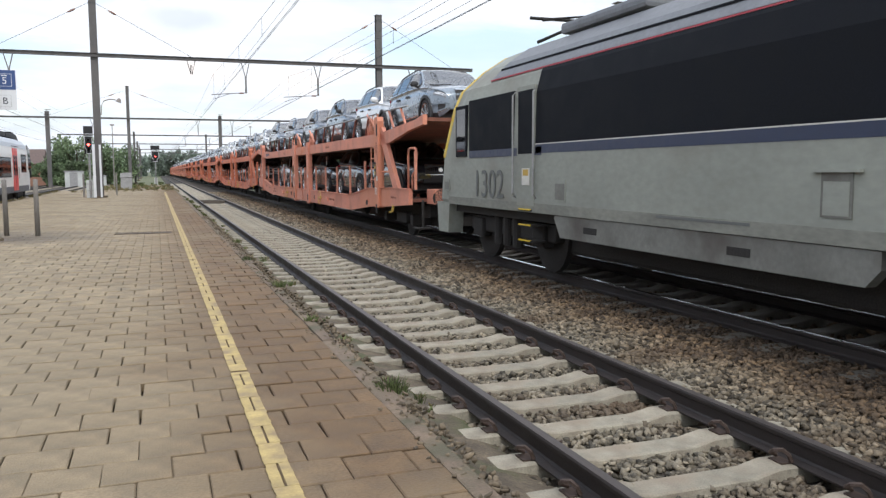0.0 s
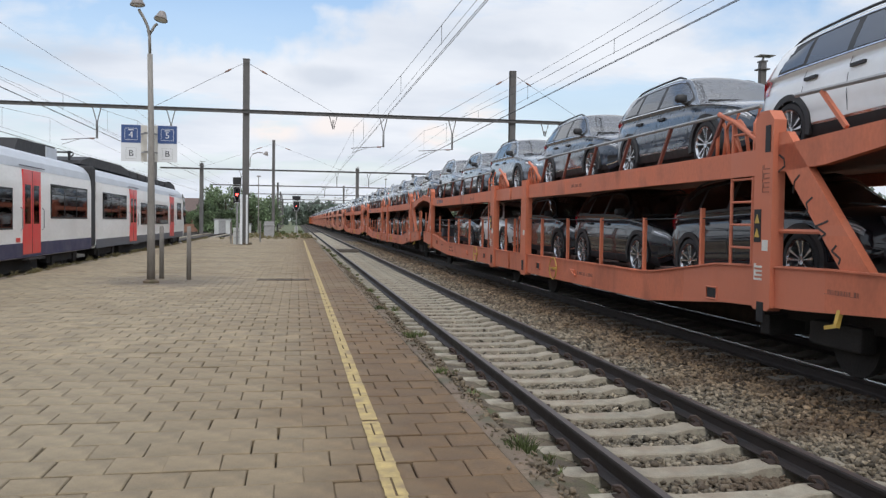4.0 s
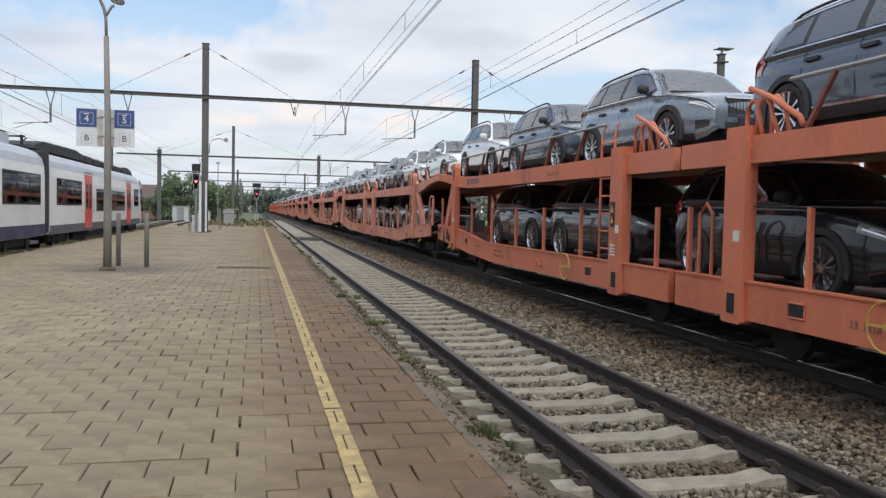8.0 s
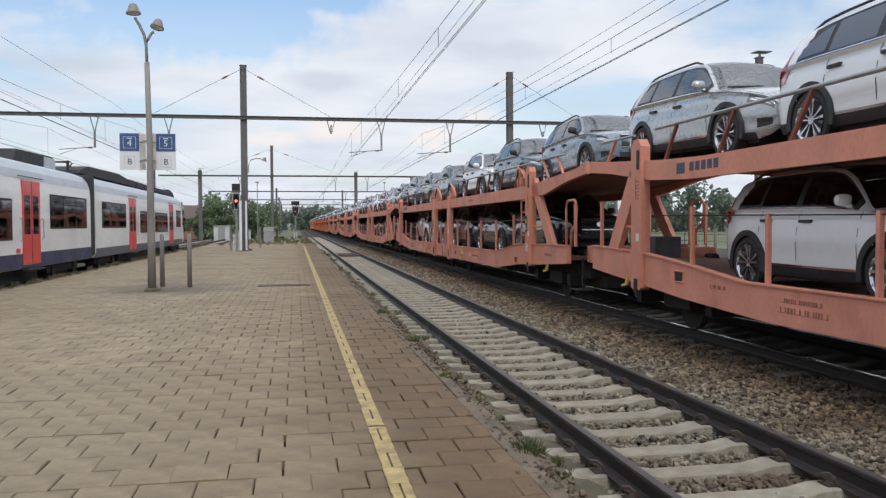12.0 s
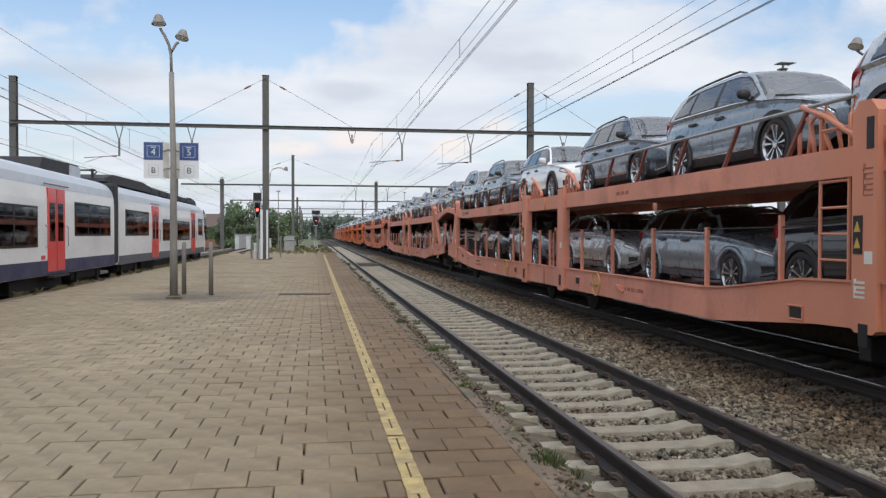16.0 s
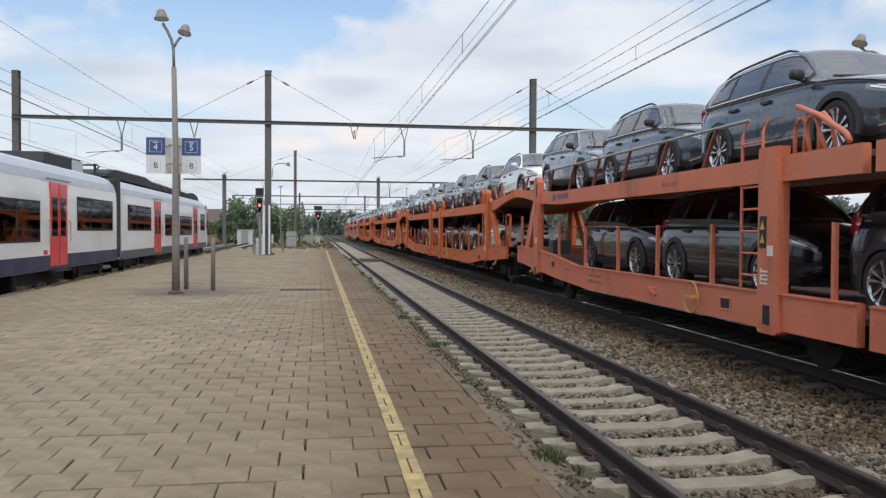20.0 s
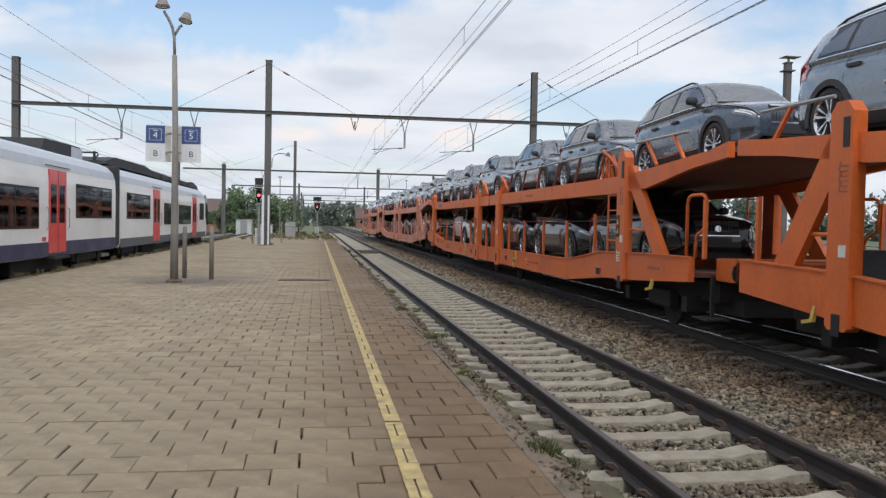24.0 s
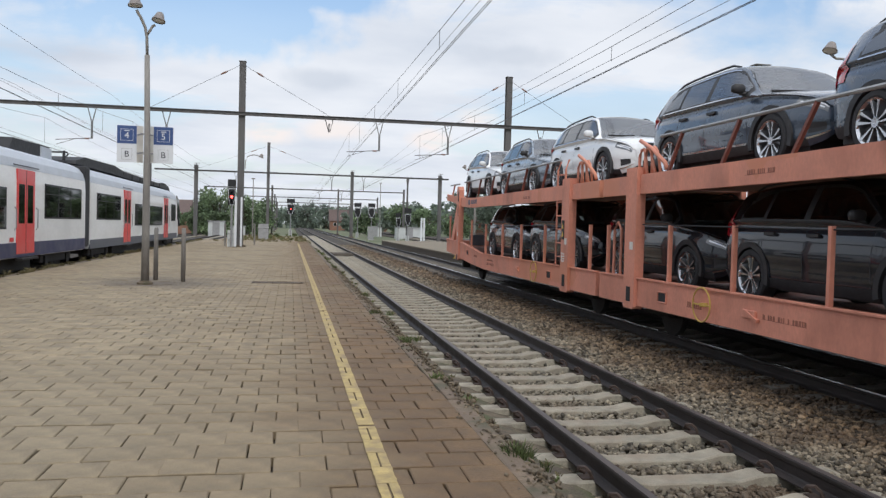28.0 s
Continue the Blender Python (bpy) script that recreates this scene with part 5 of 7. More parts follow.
# ---------------------------------------------------------------- the locomotive
def locomotive():
    """Local y = 0 at its trailing end; it is 19.1 m long and leads towards -y."""
    t = thing("locomotive", "weathered grey electric locomotive with a dark side band", "locomotive", at=(T2, 15.5, 0))
    w = 1.49
    half = [(w - 0.05, 1.02), (w, 1.10), (w, 2.0), (w - 0.02, 2.9), (w - 0.10, 3.22), (w - 0.33, 3.55), (w - 0.62, 3.78), (0.55, 3.86), (0, 3.88)]
    ring = half + [(-x, z) for x, z in reversed(half[:-1])]
    n = len(ring)

    def end(y, z, s):
        """How far the cab end leans in at height z."""
        return y + s * (0.0 if z < 1.7 else (z - 1.7) * 0.62 + max(0, z - 3.2) * 1.2)

    st = [(-18.9, 0.93, 1), (-18.2, 0.99, 1), (-15.0, 1, 0.5), (-4.0, 1, -0.5), (-0.75, 0.99, -1), (-0.08, 0.93, -1)]
    v = [(x * k, end(y, z, s if abs(s) == 1 else 0), z) for y, k, s in st for x, z in ring]
    f = [(i * n + j, i * n + (j + 1) % n, (i + 1) * n + (j + 1) % n, (i + 1) * n + j) for i in range(len(st) - 1) for j in range(n)]
    f += [tuple(range(n)), tuple(range(len(v) - 1, len(v) - n - 1, -1))]
    S().add(v, f).make("body", M["loco_grey"], t)
    for sg in (-1, 1):
        x = sg * w

        def slab(a, b, y0, y1, z0, z1):
            return S().box(min(x + sg * a, x + sg * b), max(x + sg * a, x + sg * b), y0, y1, z0, z1)

        bx = [(x + sg * 0.006, 2.10), (x - sg * 0.012, 2.9), (x - sg * 0.088, 3.21), (x - sg * 0.115, 3.26), (x - sg * 0.2, 3.26), (x - sg * 0.06, 2.10)]
        nb = len(bx)
        S().add([(a, y, b) for y in (-14.4, -4.75) for a, b in bx], [tuple(range(nb)), tuple(range(2 * nb - 1, nb - 1, -1))] + [(k, (k + 1) % nb, (k + 1) % nb + nb, k + nb) for k in range(nb)]).make("grille_band", M["loco_band"], t)
        slab(-0.04, 0.004, -14.4, -4.75, 1.95, 2.085).make("blue_stripe", M["loco_blue"], t)
        slab(-0.04, 0.005, -14.4, -4.75, 2.085, 2.10).make("silver_line", M["label"], t)
        slab(-0.20, -0.112, -16.2, -2.7, 3.265, 3.285).make("red_line", M["loco_red"], t)
        for e, y0 in ((1, 0.0), (-1, -18.98)):
            yy = lambda a: y0 - e * a
            lo = lambda a, b: (min(yy(a), yy(b)), max(yy(a), yy(b)))
            a = lo(1.93, 3.93)
            slab(-0.04, 0.006, *a, 2.05, 2.98).make("cab_band", M["loco_band"], t)
            slab(-0.04, 0.004, *lo(1.93, 4.95), 1.92, 2.05).make("blue_stripe", M["loco_blue"], t)
            a = lo(1.22, 1.80)
            wn = slab(-0.04, 0.008, *a, 1.95, 2.92).make("cab_window", M["loco_band"], t)
            slab(0.0, 0.012, a[0] + 0.06, a[1] - 0.06, 2.05, 2.85).make("pane", M["glass"], wn)
            a = lo(4.08, 4.72)
            dr = slab(-0.03, 0.010, *a, 1.12, 3.02).make("cab_door", M["loco_grey"], t, "cab door with dark upper half")
            slab(0.006, 0.014, a[0] + 0.05, a[1] - 0.05, 1.95, 2.95).make("door_panel", M["loco_band"], dr)
            slab(0.01, 0.016, a[0] + 0.16, a[1] - 0.2, 1.45, 1.72).make("notice", M["label"], dr)
            slab(0.016, 0.018, a[0] + 0.2, a[1] - 0.24, 1.6, 1.7).make("notice_mark", M["warn"], dr)
            for b in (a[0] - 0.06, a[1] + 0.06):
                S().tube([(x + sg * 0.01, b, 1.25), (x + sg * 0.06, b, 1.3), (x + sg * 0.06, b, 2.9), (x + sg * 0.01, b, 2.95)], 0.016, 6).make("handrail", M["galv"], t)
            for z in (0.55, 0.80, 1.05):
                sp = S().box(min(x - sg * 0.25, x + sg * 0.02), max(x - sg * 0.25, x + sg * 0.02), a[0] + 0.08, a[1] - 0.08, z - 0.015, z + 0.015).make("step", M["gear"], t)
                slab(0.0, 0.026, a[0] + 0.10, a[1] - 0.10, z + 0.0, z + 0.022).make("step_edge", M["loco_yellow"], sp)
            for z0, z1, b0, b1 in ((1.28, 1.52, 0.55, 0.85), (1.22, 1.55, 5.4, 5.75)):
                b = lo(b0, b1)
                h = slab(0.0, 0.010, *b, z0, z1).make("hatch", M["loco_grey"], t)
                slab(0.010, 0.014, b[0] + 0.03, b[1] - 0.03, z0 + 0.03, z1 - 0.06).make("hatch_frame", M["loco_dark"], h)
            text_on("1302", 0.70, (x + sg * 0.012, yy(2.87), 1.42), (90, 0, 90 * sg), M["number"], t, "fleet_number", 0.002)
        slab(-0.03, 0.004, -18.2, -0.8, 1.02, 1.17).make("sill_line", M["loco_sill"], t)
        S().bar((sg * 1.255, -16.0, 3.45), (sg * 1.255, -2.9, 3.45), 0.02, 0.03).make("gutter", M["loco_band"], t)
        p = S()
        p.prism([(-11.0, 0.69), (-5.55, 0.69), (-5.35, 0.98), (-5.4, 1.01), (-11.15, 1.01), (-11.15, 0.85)], sg * (w - 0.14), sg * (w - 0.015))
        p.make("skirt", M["loco_dark"], t)
        for y in (-6.6, -9.6):
            slab(-0.03, -0.008, y, y + 0.35, 0.80, 0.89).make("skirt_slot", M["gear"], t)
        slab(0.005, 0.009, -9.6, -8.0, 1.12, 1.15).make("maker_plate", M["number"], t)
        h = slab(0.0, 0.010, -10.85, -10.5, 1.26, 1.66).make("hatch", M["loco_dark"], t)
        slab(0.006, 0.014, -10.82, -10.53, 1.28, 1.58).make("hatch_panel", M["loco_grey"], h)
        slab(0.0, 0.05, -10.95, -10.4, 1.66, 1.69).make("rain_ledge", M["loco_grey"], t)
        for y in (-17.6, -4.6):
            b = S()
            b.box(sg * 1.05 - 0.1, sg * 1.05 + 0.1, y - 0.2, y + 3.4, 0.52, 0.82, 0.04)
            for k in (0.3, 2.9):
                b.lathe([(0.03, 0.0), (0.575, 0.0), (0.575, -0.10), (0.50, -0.12), (0.15, -0.16), (0.03, -0.16)], 0, (sg * 0.86, y + k, 0.575), 24)
                b.box(sg * 1.12 - 0.1, sg * 1.12 + 0.1, y + k - 0.22, y + k + 0.22, 0.42, 0.78, 0.04)
            for k in (1.2, 1.6, 2.0):
                b.tube([(sg * 1.15, y + k, 0.35), (sg * 1.15, y + k, 0.95)], 0.10, 10)
            b.make("bogie_side", M["gear"], t)
        for y in (-18.75, -0.55):
            S().prism([(y - 0.12, 0.42), (y + 0.45, 0.42), (y + 0.55, 1.04), (y - 0.2, 1.04)], sg * (w - 0.35), sg * (w - 0.03)).make("end_skirt", M["loco_grey"], t)
        for y, d in ((-18.95, -1), (0.0, 1)):
            b = S()
            b.lathe([(0.09, 0), (0.09, d * 0.45), (0.24, d * 0.46), (0.24, d * 0.50)], 1, (sg * 0.87, y - d * 0.1, 1.06), 16)
            b.make("buffer", M["gear"], t)
    for y, d in ((-0.08, -1), (-18.9, 1)):
        rim_pts = [(1.395, 1.95)] + [(px * 0.945, pz) for px, pz in half[2:-1] if pz > 1.95]
        rim_pts = rim_pts + [(-px, pz) for px, pz in reversed(rim_pts)]
        m = len(rim_pts)
        nose = S().add([(px, end(y, pz, d) + d * k, pz) for k in (-0.012, 0.13) for px, pz in rim_pts],
                       [tuple(range(m)), tuple(range(2 * m - 1, m - 1, -1))] + [(i, (i + 1) % m, (i + 1) % m + m, i + m) for i in range(m)]).make("nose_panel", M["loco_yellow"], t, "yellow painted cab front")
        q = [(end(y, z, d) - d * 0.022, z) for z in (2.35, 3.1)] + [(end(y, z, d), z) for z in (3.1, 2.35)]
        S().prism(q, -1.15, 1.15).make("windscreen", M["glass"], nose)
    S().box(-0.9, 0.9, -14.5, -4.5, 0.36, 1.0, 0.05).make("underframe", M["gear"], t)
    S().box(-1.3, 1.3, -18.5, -0.5, 0.86, 1.03).make("frame", M["gear"], t)
    r = S()
    for y in (-16.0, -12.5, -9.0, -5.6):
        r.box(-0.9, 0.9, y - 1.2, y + 1.2, 3.84, 4.02, 0.06)
    r.make("roof_hatch", M["loco_roof"], t)
    for sg in (-1, 1):
        k = S()
        k.add([(sg * 1.345, -16.2, 3.30), (sg * 1.345, -2.7, 3.30), (sg * 1.17, -3.0, 3.565), (sg * 1.17, -15.9, 3.565), (sg * 0.88, -3.2, 3.795), (sg * 0.88, -15.7, 3.795)], [(0, 1, 2, 3), (3, 2, 4, 5)])
        k.make("roof_panel", M["loco_roof"], t)
    for y, d in ((-3.0, 1), (-15.9, -1)):
        pan = S()
        for sx in (-0.6, 0.6):
            pan.tube([(sx, y, 3.95), (sx * 0.5, y - d * 1.6, 4.15), (sx, y - d * 0.2, 4.30)], 0.03, 6)
        pan.tube([(-0.85, y - d * 0.2, 4.32), (0.85, y - d * 0.2, 4.32)], 0.03, 6)
        pan.make("pantograph", M["gear"], t)
    return t


# ---------------------------------------------------------------- the car transport wagons
WL = 30.8                     # pitch of the wagons
TAIL, MID = 30.3, 15.55


def wagon(paint, label):
    """A double wagon with two decks: local y = 0 at the leading end, and z = 0 at the rail heads."""
    P = WAGON_PAINT[paint]
    t = thing("car_transport_wagon", label, "wagon", "car transport wagons")
    fs = [(0.95, 0.88), (3.0, 0.76), (4.6, 0.70), (6.9, 0.50), (MID - 0.1, 0.50), (MID - 0.1, 0.95), (7.3, 0.95), (6.6, 0.99), (4.8, 1.20), (2.5, 1.25), (0.95, 1.25)]
    rs = [(MID + 0.1, 0.50), (24.4, 0.50), (26.6, 0.60), (TAIL - 0.05, 0.86), (TAIL - 0.05, 1.29), (28.2, 1.24), (26.6, 1.12), (25.0, 0.95), (MID + 0.1, 0.95)]
    uf = [(-0.15, 2.70), (0.9, 2.62), (2.6, 2.39), (4.0, 2.34), (MID - 0.15, 2.34), (MID - 0.15, 2.66), (3.6, 2.66), (0.4, 2.84), (-0.15, 2.92)]
    ur = [(MID + 0.05, 2.34), (26.5, 2.36), (27.8, 2.42), (29.4, 2.62), (TAIL + 0.1, 2.70), (TAIL + 0.1, 2.92), (29.8, 2.86), (27.2, 2.70), (26.0, 2.66), (MID + 0.05, 2.66)]
    for sg in (-1, 1):
        xo, xi = sg * 1.50, sg * 1.40
        for pol in (fs, rs):
            S().prism(pol, xo, xi).make("side_sill", P, t)
        for pol in (uf, ur):
            S().prism(pol, xo, xi).make("upper_beam", P, t)
        # flange strips that catch the light
        for pts in ([(MID - 0.12, 0.955), (7.3, 0.955), (6.6, 0.995), (4.8, 1.205), (2.5, 1.255), (0.97, 1.255)], [(TAIL - 0.06, 1.295), (28.2, 1.245), (26.6, 1.125), (25.0, 0.955), (MID + 0.12, 0.955)]):
            s = S()
            for a, b in zip(pts, pts[1:]):
                s.bar((sg * 1.465, a[0], a[1]), (sg * 1.465, b[0], b[1]), 0.13, 0.022)
            s.make("sill_flange", P, t)
        # posts and braces
        for y0, y1, z0, z1 in ((3.45, 3.83, 0.70, 3.10), (13.82, 14.24, 0.44, 2.78), (17.06, 17.5, 0.44, 2.78), (27.93, 28.31, 0.62, 3.10)):
            s = S()
            if z1 > 3:
                s.prism([(y0, z0 + 0.04), (y0 + 0.05, z0), (y1 - 0.05, z0), (y1, z0 + 0.04), (y1, z1 - 0.12), (y1 - 0.10, z1), (y0 + 0.10, z1), (y0, z1 - 0.12)], sg * 1.40, sg * 1.565)
            else:
                s.prism([(y0, z0 + 0.03), (y0 + 0.04, z0), (y1 - 0.04, z0), (y1, z0 + 0.03), (y1, z1), (y0, z1)], sg * 1.40, sg * 1.56)
            post = s.make("post", P, t)
            if sg > 0:
                continue
            S().box(min(sg * 1.555, sg * 1.572), max(sg * 1.555, sg * 1.572), (y0 + y1) / 2 - 0.07, (y0 + y1) / 2 + 0.07, 0.56, 0.80).make("slot", M["black"], post)
            S().box(-1.570, -1.555, (y0 + y1) / 2 - 0.13, (y0 + y1) / 2 - 0.01, 1.42, 1.55).make("label_plate", M["label"], post)
            ym = (y0 + y1) / 2
            if z1 > 3:
                S().box(min(sg * 1.55, sg * 1.575), max(sg * 1.55, sg * 1.575), y0 + 0.05, y0 + 0.15, 2.60, 2.92).make("recess", M["black"], post)
                comb(-1.571, -1.563, y0 + 0.06, y0 + 0.20, 2.12, 6, 0.055, 0.012).make("stencil", M["stencil"], post)
            if 3 < y0 < 4 or 17 < y0 < 18:
                sign = S().box(-1.575, -1.560, ym + 0.02, ym + 0.16, 1.52, 1.92, 0.004).make("warning_plate", M["black"], post, "black plate with yellow warning signs")
                for q in (1.58, 1.75):
                    S().prism([(ym + 0.04, q), (ym + 0.14, q), (ym + 0.09, q + 0.11)], -1.580, -1.574).make("warning_triangle", M["warn"], sign)
                comb(-1.571, -1.563, ym - 0.02, ym + 0.14, 1.06, 4, 0.05, 0.025).make("stencil", M["label"], post)
        for a, b in (((3.50, 2.82), (2.05, 1.24)), ((28.15, 2.82), (29.25, 1.26))):
            d = 0.22
            S().prism([(a[0] - d, a[1]), (a[0] + d, a[1]), (b[0] + d, b[1]), (b[0] - d, b[1])], sg * 1.40, sg * 1.50).make("brace", P, t)
        for y, b in ((3.45, 2.50), (28.31, 29.05)) if sg < 0 else ():
            S().tube([(-1.44, y, 1.66), (-1.44, b, 1.66)], 0.030, 6).make("guard_bar", P, t)
        for y, z in () if sg > 0 else ((4.9, 0.80), (12.9, 0.72), (18.4, 0.72), (26.7, 0.92)):
            S().box(min(sg * 1.49, sg * 1.508), max(sg * 1.49, sg * 1.508), y - 0.12, y + 0.12, z - 0.065, z + 0.065).make("lift_slot", M["black"], t)
            S().tube([(-1.508, y + q, z + e) for q, e in ((-0.135, -0.08), (0.135, -0.08), (0.135, 0.08), (-0.135, 0.08), (-0.135, -0.08))], 0.014, 6).make("slot_frame", P, t)
        # ladders
        for y in (4.0, 17.56):
            s = S()
            for k in (0, 0.5):
                s.tube([(sg * 1.47, y + k, 0.98), (sg * 1.47, y + k, 3.0), (sg * 1.40, y + k, 3.2)], 0.022, 6)
            for k in range(7):
                s.tube([(sg * 1.47, y, 1.15 + 0.29 * k), (sg * 1.47, y + 0.5, 1.15 + 0.29 * k)], 0.017, 6)
            s.make("ladder", P, t)
        # upper railing with slanting struts
        for y0, y1 in ((1.1, 3.2), (3.9, 13.2), (17.9, 27.6), (28.4, 29.9)):
            bars = S().tube([(sg * 1.46, y0, 3.20), (sg * 1.46, y1, 3.22)], 0.026, 6)
            n = max(1, int((y1 - y0) / (1.0 if y0 < 3 else 1.45)))
            lean = -0.42 if y0 < 3 else 0.42
            slant = [y0 + (k + 0.55) * (y1 - y0) / n for k in range(n)]
            if sg > 0:
                for y in slant:
                    bars.bar((sg * 1.46, y + lean, 2.64 if 3 < y < 28 else 2.76), (sg * 1.46, y, 3.20), 0.042)
            rl = bars.make("railing", M["galv"] if sg < 0 else P, t)
            for y in slant if sg < 0 else ():
                S().bar((sg * 1.46, y + lean, 2.64 if 3 < y < 28 else 2.76), (sg * 1.46, y, 3.20), 0.046).make("strut", P if y0 < 3 or y0 > 28 else M["strut"], rl)
        # folded hoops by the joint
        for y in (4.25, 13.3, 16.2) if sg < 0 else ():
            for k, lean in ((0.0, 0.16), (0.30, 0.05), (0.60, -0.05)):
                s = S()
                a = y + k
                pts = [(a - 0.07, 2.64), (a - 0.09 + lean * 0.5, 2.88), (a - 0.07 + lean * 0.8, 3.00), (a + lean, 3.08), (a + 0.08 + lean, 3.07), (a + 0.14 + lean * 0.8, 2.98), (a + 0.13 + lean * 0.5, 2.84), (a + 0.10, 2.64)]
                s.tube([(sg * 1.44, q, z) for q, z in pts], 0.026, 8)
                s.make("folding_hoop", P, t, smooth=True)
            s = S()
            s.tube([(sg * 1.47, y - 0.35, 2.70), (sg * 1.47, y - 0.28, 2.80), (sg * 1.47, y + 0.20, 3.06), (sg * 1.47, y + 0.62, 3.22)], 0.034, 8)
            s.make("folding_arm", P, t, smooth=True)
        # stanchions and the cable along the lower deck
        ys = [0.55, 5.3, 7.2, 9.1, 11.0, 12.8, 15.2, 16.1, 18.9, 20.8, 22.6, 24.5, 26.4, 29.9]
        for y in ys if sg < 0 else ys[::2]:
            z = 1.25 if y < 4 or y > 28 else (1.08 if y < 6 or y > 26 else 0.95)
            S().bar((sg * 1.45, y, z), (sg * 1.45, y, z + 0.88), 0.055).make("stanchion", P, t)
        for a, b in ((4.6, 13.8), (17.6, 27.5)):
            S().tube([(sg * 1.45, a, 1.82), (sg * 1.45, (a + b) / 2, 1.79), (sg * 1.45, b, 1.84)], 0.009, 4).make("cable", M["black"], t)
        s = S()
        s.tube([(sg * 1.42, 1.2, 1.25), (sg * 1.42, 1.2, 2.06), (sg * 1.42, 1.18, 2.14), (sg * 1.42, 1.12, 2.19), (sg * 1.42, 1.04, 2.21), (sg * 1.42, 0.70, 2.21), (sg * 1.42, 0.62, 2.18), (sg * 1.42, 0.58, 2.11), (sg * 1.42, 0.57, 2.02), (sg * 1.42, 0.60, 1.80),
                (sg * 1.42, 0.64, 1.70), (sg * 1.42, 0.72, 1.65), (sg * 1.42, 0.82, 1.62), (sg * 1.42, 0.88, 1.56), (sg * 1.42, 0.90, 1.46), (sg * 1.42, 0.90, 1.25)], 0.028, 8)
        s.make("hand_hoop", P, t, smooth=True)
        s = S()
        s.tube([(sg * 1.42, 14.7, 0.95), (sg * 1.42, 14.7, 1.75), (sg * 1.42, 14.85, 1.88), (sg * 1.42, 15.0, 1.75), (sg * 1.42, 15.0, 0.95)], 0.026, 6)
        s.make("hand_hoop", P, t)
        # fittings on the sill
        for y in (10.5, 20.9) if sg < 0 else ():
            b = S()
            b.box(min(sg * 1.50, sg * 1.54), max(sg * 1.50, sg * 1.54), y - 0.14, y + 0.14, 0.68, 0.78, 0.01)
            b.bar((sg * 1.53, y - 0.2, 0.66), (sg * 1.53, y + 0.05, 0.76), 0.04)
            b.make("lever", P, t)
        if sg < 0:
            b = S()
            for y in (2.3, 28.6):
                b.bar((-1.47, y, 0.86), (-1.52, y, 0.66), 0.05)
                b.bar((-1.52, y - 0.02, 0.68), (-1.53, y + 0.16, 0.64), 0.04)
            b.make("brake_handle", M["warn"], t, "yellow brake handles")
        for y in (11.56, 19.3) if sg < 0 else ():
            b = S().tube([(-1.585, y + 0.235 * math.cos(k * math.pi / 12), 0.74 + 0.235 * math.sin(k * math.pi / 12)) for k in range(25)], 0.011, 6)
            b.bar((-1.585, y - 0.23, 0.74), (-1.585, y + 0.23, 0.74), 0.02)
            b.bar((-1.49, y, 0.74), (-1.60, y, 0.74), 0.05)
            b.make("handwheel", M["warn"], t, "yellow brake handwheel")
        if sg < 0:
            rs_ = random.Random(31)
            for y, z, w_, hh in ((23.3, 0.66, 0.9, 0.065), (23.4, 0.78, 0.7, 0.05), (25.4, 0.82, 0.4, 0.05), (9.4, 0.70, 0.8, 0.06), (11.7, 0.66, 0.4, 0.08), (2.0, 1.00, 0.5, 0.05), (10.1, 2.47, 0.6, 0.06), (20.0, 2.46, 0.5, 0.06)):
                stencil(y, y + w_, z, rs_, hh).make("stencil", M["stencil"], t)
            m = S()
            m.box(min(sg * 1.500, sg * 1.504), max(sg * 1.500, sg * 1.504), 26.55, 26.80, 2.45, 2.61)
            for k in range(5):
                m.box(min(sg * 1.500, sg * 1.504), max(sg * 1.500, sg * 1.504), 25.6 + 0.17 * k, 25.72 + 0.17 * k, 2.47, 2.60)
            m.make("owner_mark", M["loco_blue"], t, "faded blue owner's mark drawn as bars")
        for y in (0.62, TAIL - 0.25):
            b = S()
            d = -1 if y < 5 else 1
            b.lathe([(0.08, 0), (0.08, d * 0.35), (0.21, d * 0.36), (0.21, d * 0.40)], 1, (sg * 0.87, y - d * 0.16, 1.05), 14)
            b.make("buffer", M["gear"], t)
    s = S()
    s.bar((-1.22, 0.72, 1.0), (-1.22, 0.72, 0.36), 0.05)
    s.box(-1.42, -1.05, 0.50, 0.95, 0.33, 0.36)
    s.make("shunter_step", M["gear"], t)
    S().box(-0.85, -0.35, 28.9, 29.35, 1.10, 1.48, 0.02).make("tool_box", M["emu_grey"], t, "grey steel tool box")
    # decks and cross members
    S().prism([(0.95, 1.02), (4.4, 0.93), (6.9, 0.79), (MID - 0.15, 0.79), (MID - 0.15, 0.72), (6.9, 0.72), (4.4, 0.86), (0.95, 0.95)], -1.40, 1.40).make("lower_deck", M["deck"], t)
    S().prism([(MID + 0.15, 0.79), (24.8, 0.79), (26.7, 0.88), (TAIL - 0.1, 1.05), (TAIL - 0.1, 0.98), (26.7, 0.81), (24.8, 0.72), (MID + 0.15, 0.72)], -1.40, 1.40).make("lower_deck", M["deck"], t)
    S().prism([(-0.1, 2.86), (0.6, 2.80), (3.6, 2.60), (MID - 0.2, 2.60), (MID - 0.2, 2.53), (3.6, 2.53), (0.6, 2.72), (-0.1, 2.78)], -1.40, 1.40).make("upper_deck", M["deck"], t)
    S().prism([(MID + 0.1, 2.60), (26.6, 2.60), (29.6, 2.80), (TAIL + 0.05, 2.86), (TAIL + 0.05, 2.78), (29.6, 2.72), (26.6, 2.53), (MID + 0.1, 2.53)], -1.40, 1.40).make("upper_deck", M["deck"], t)
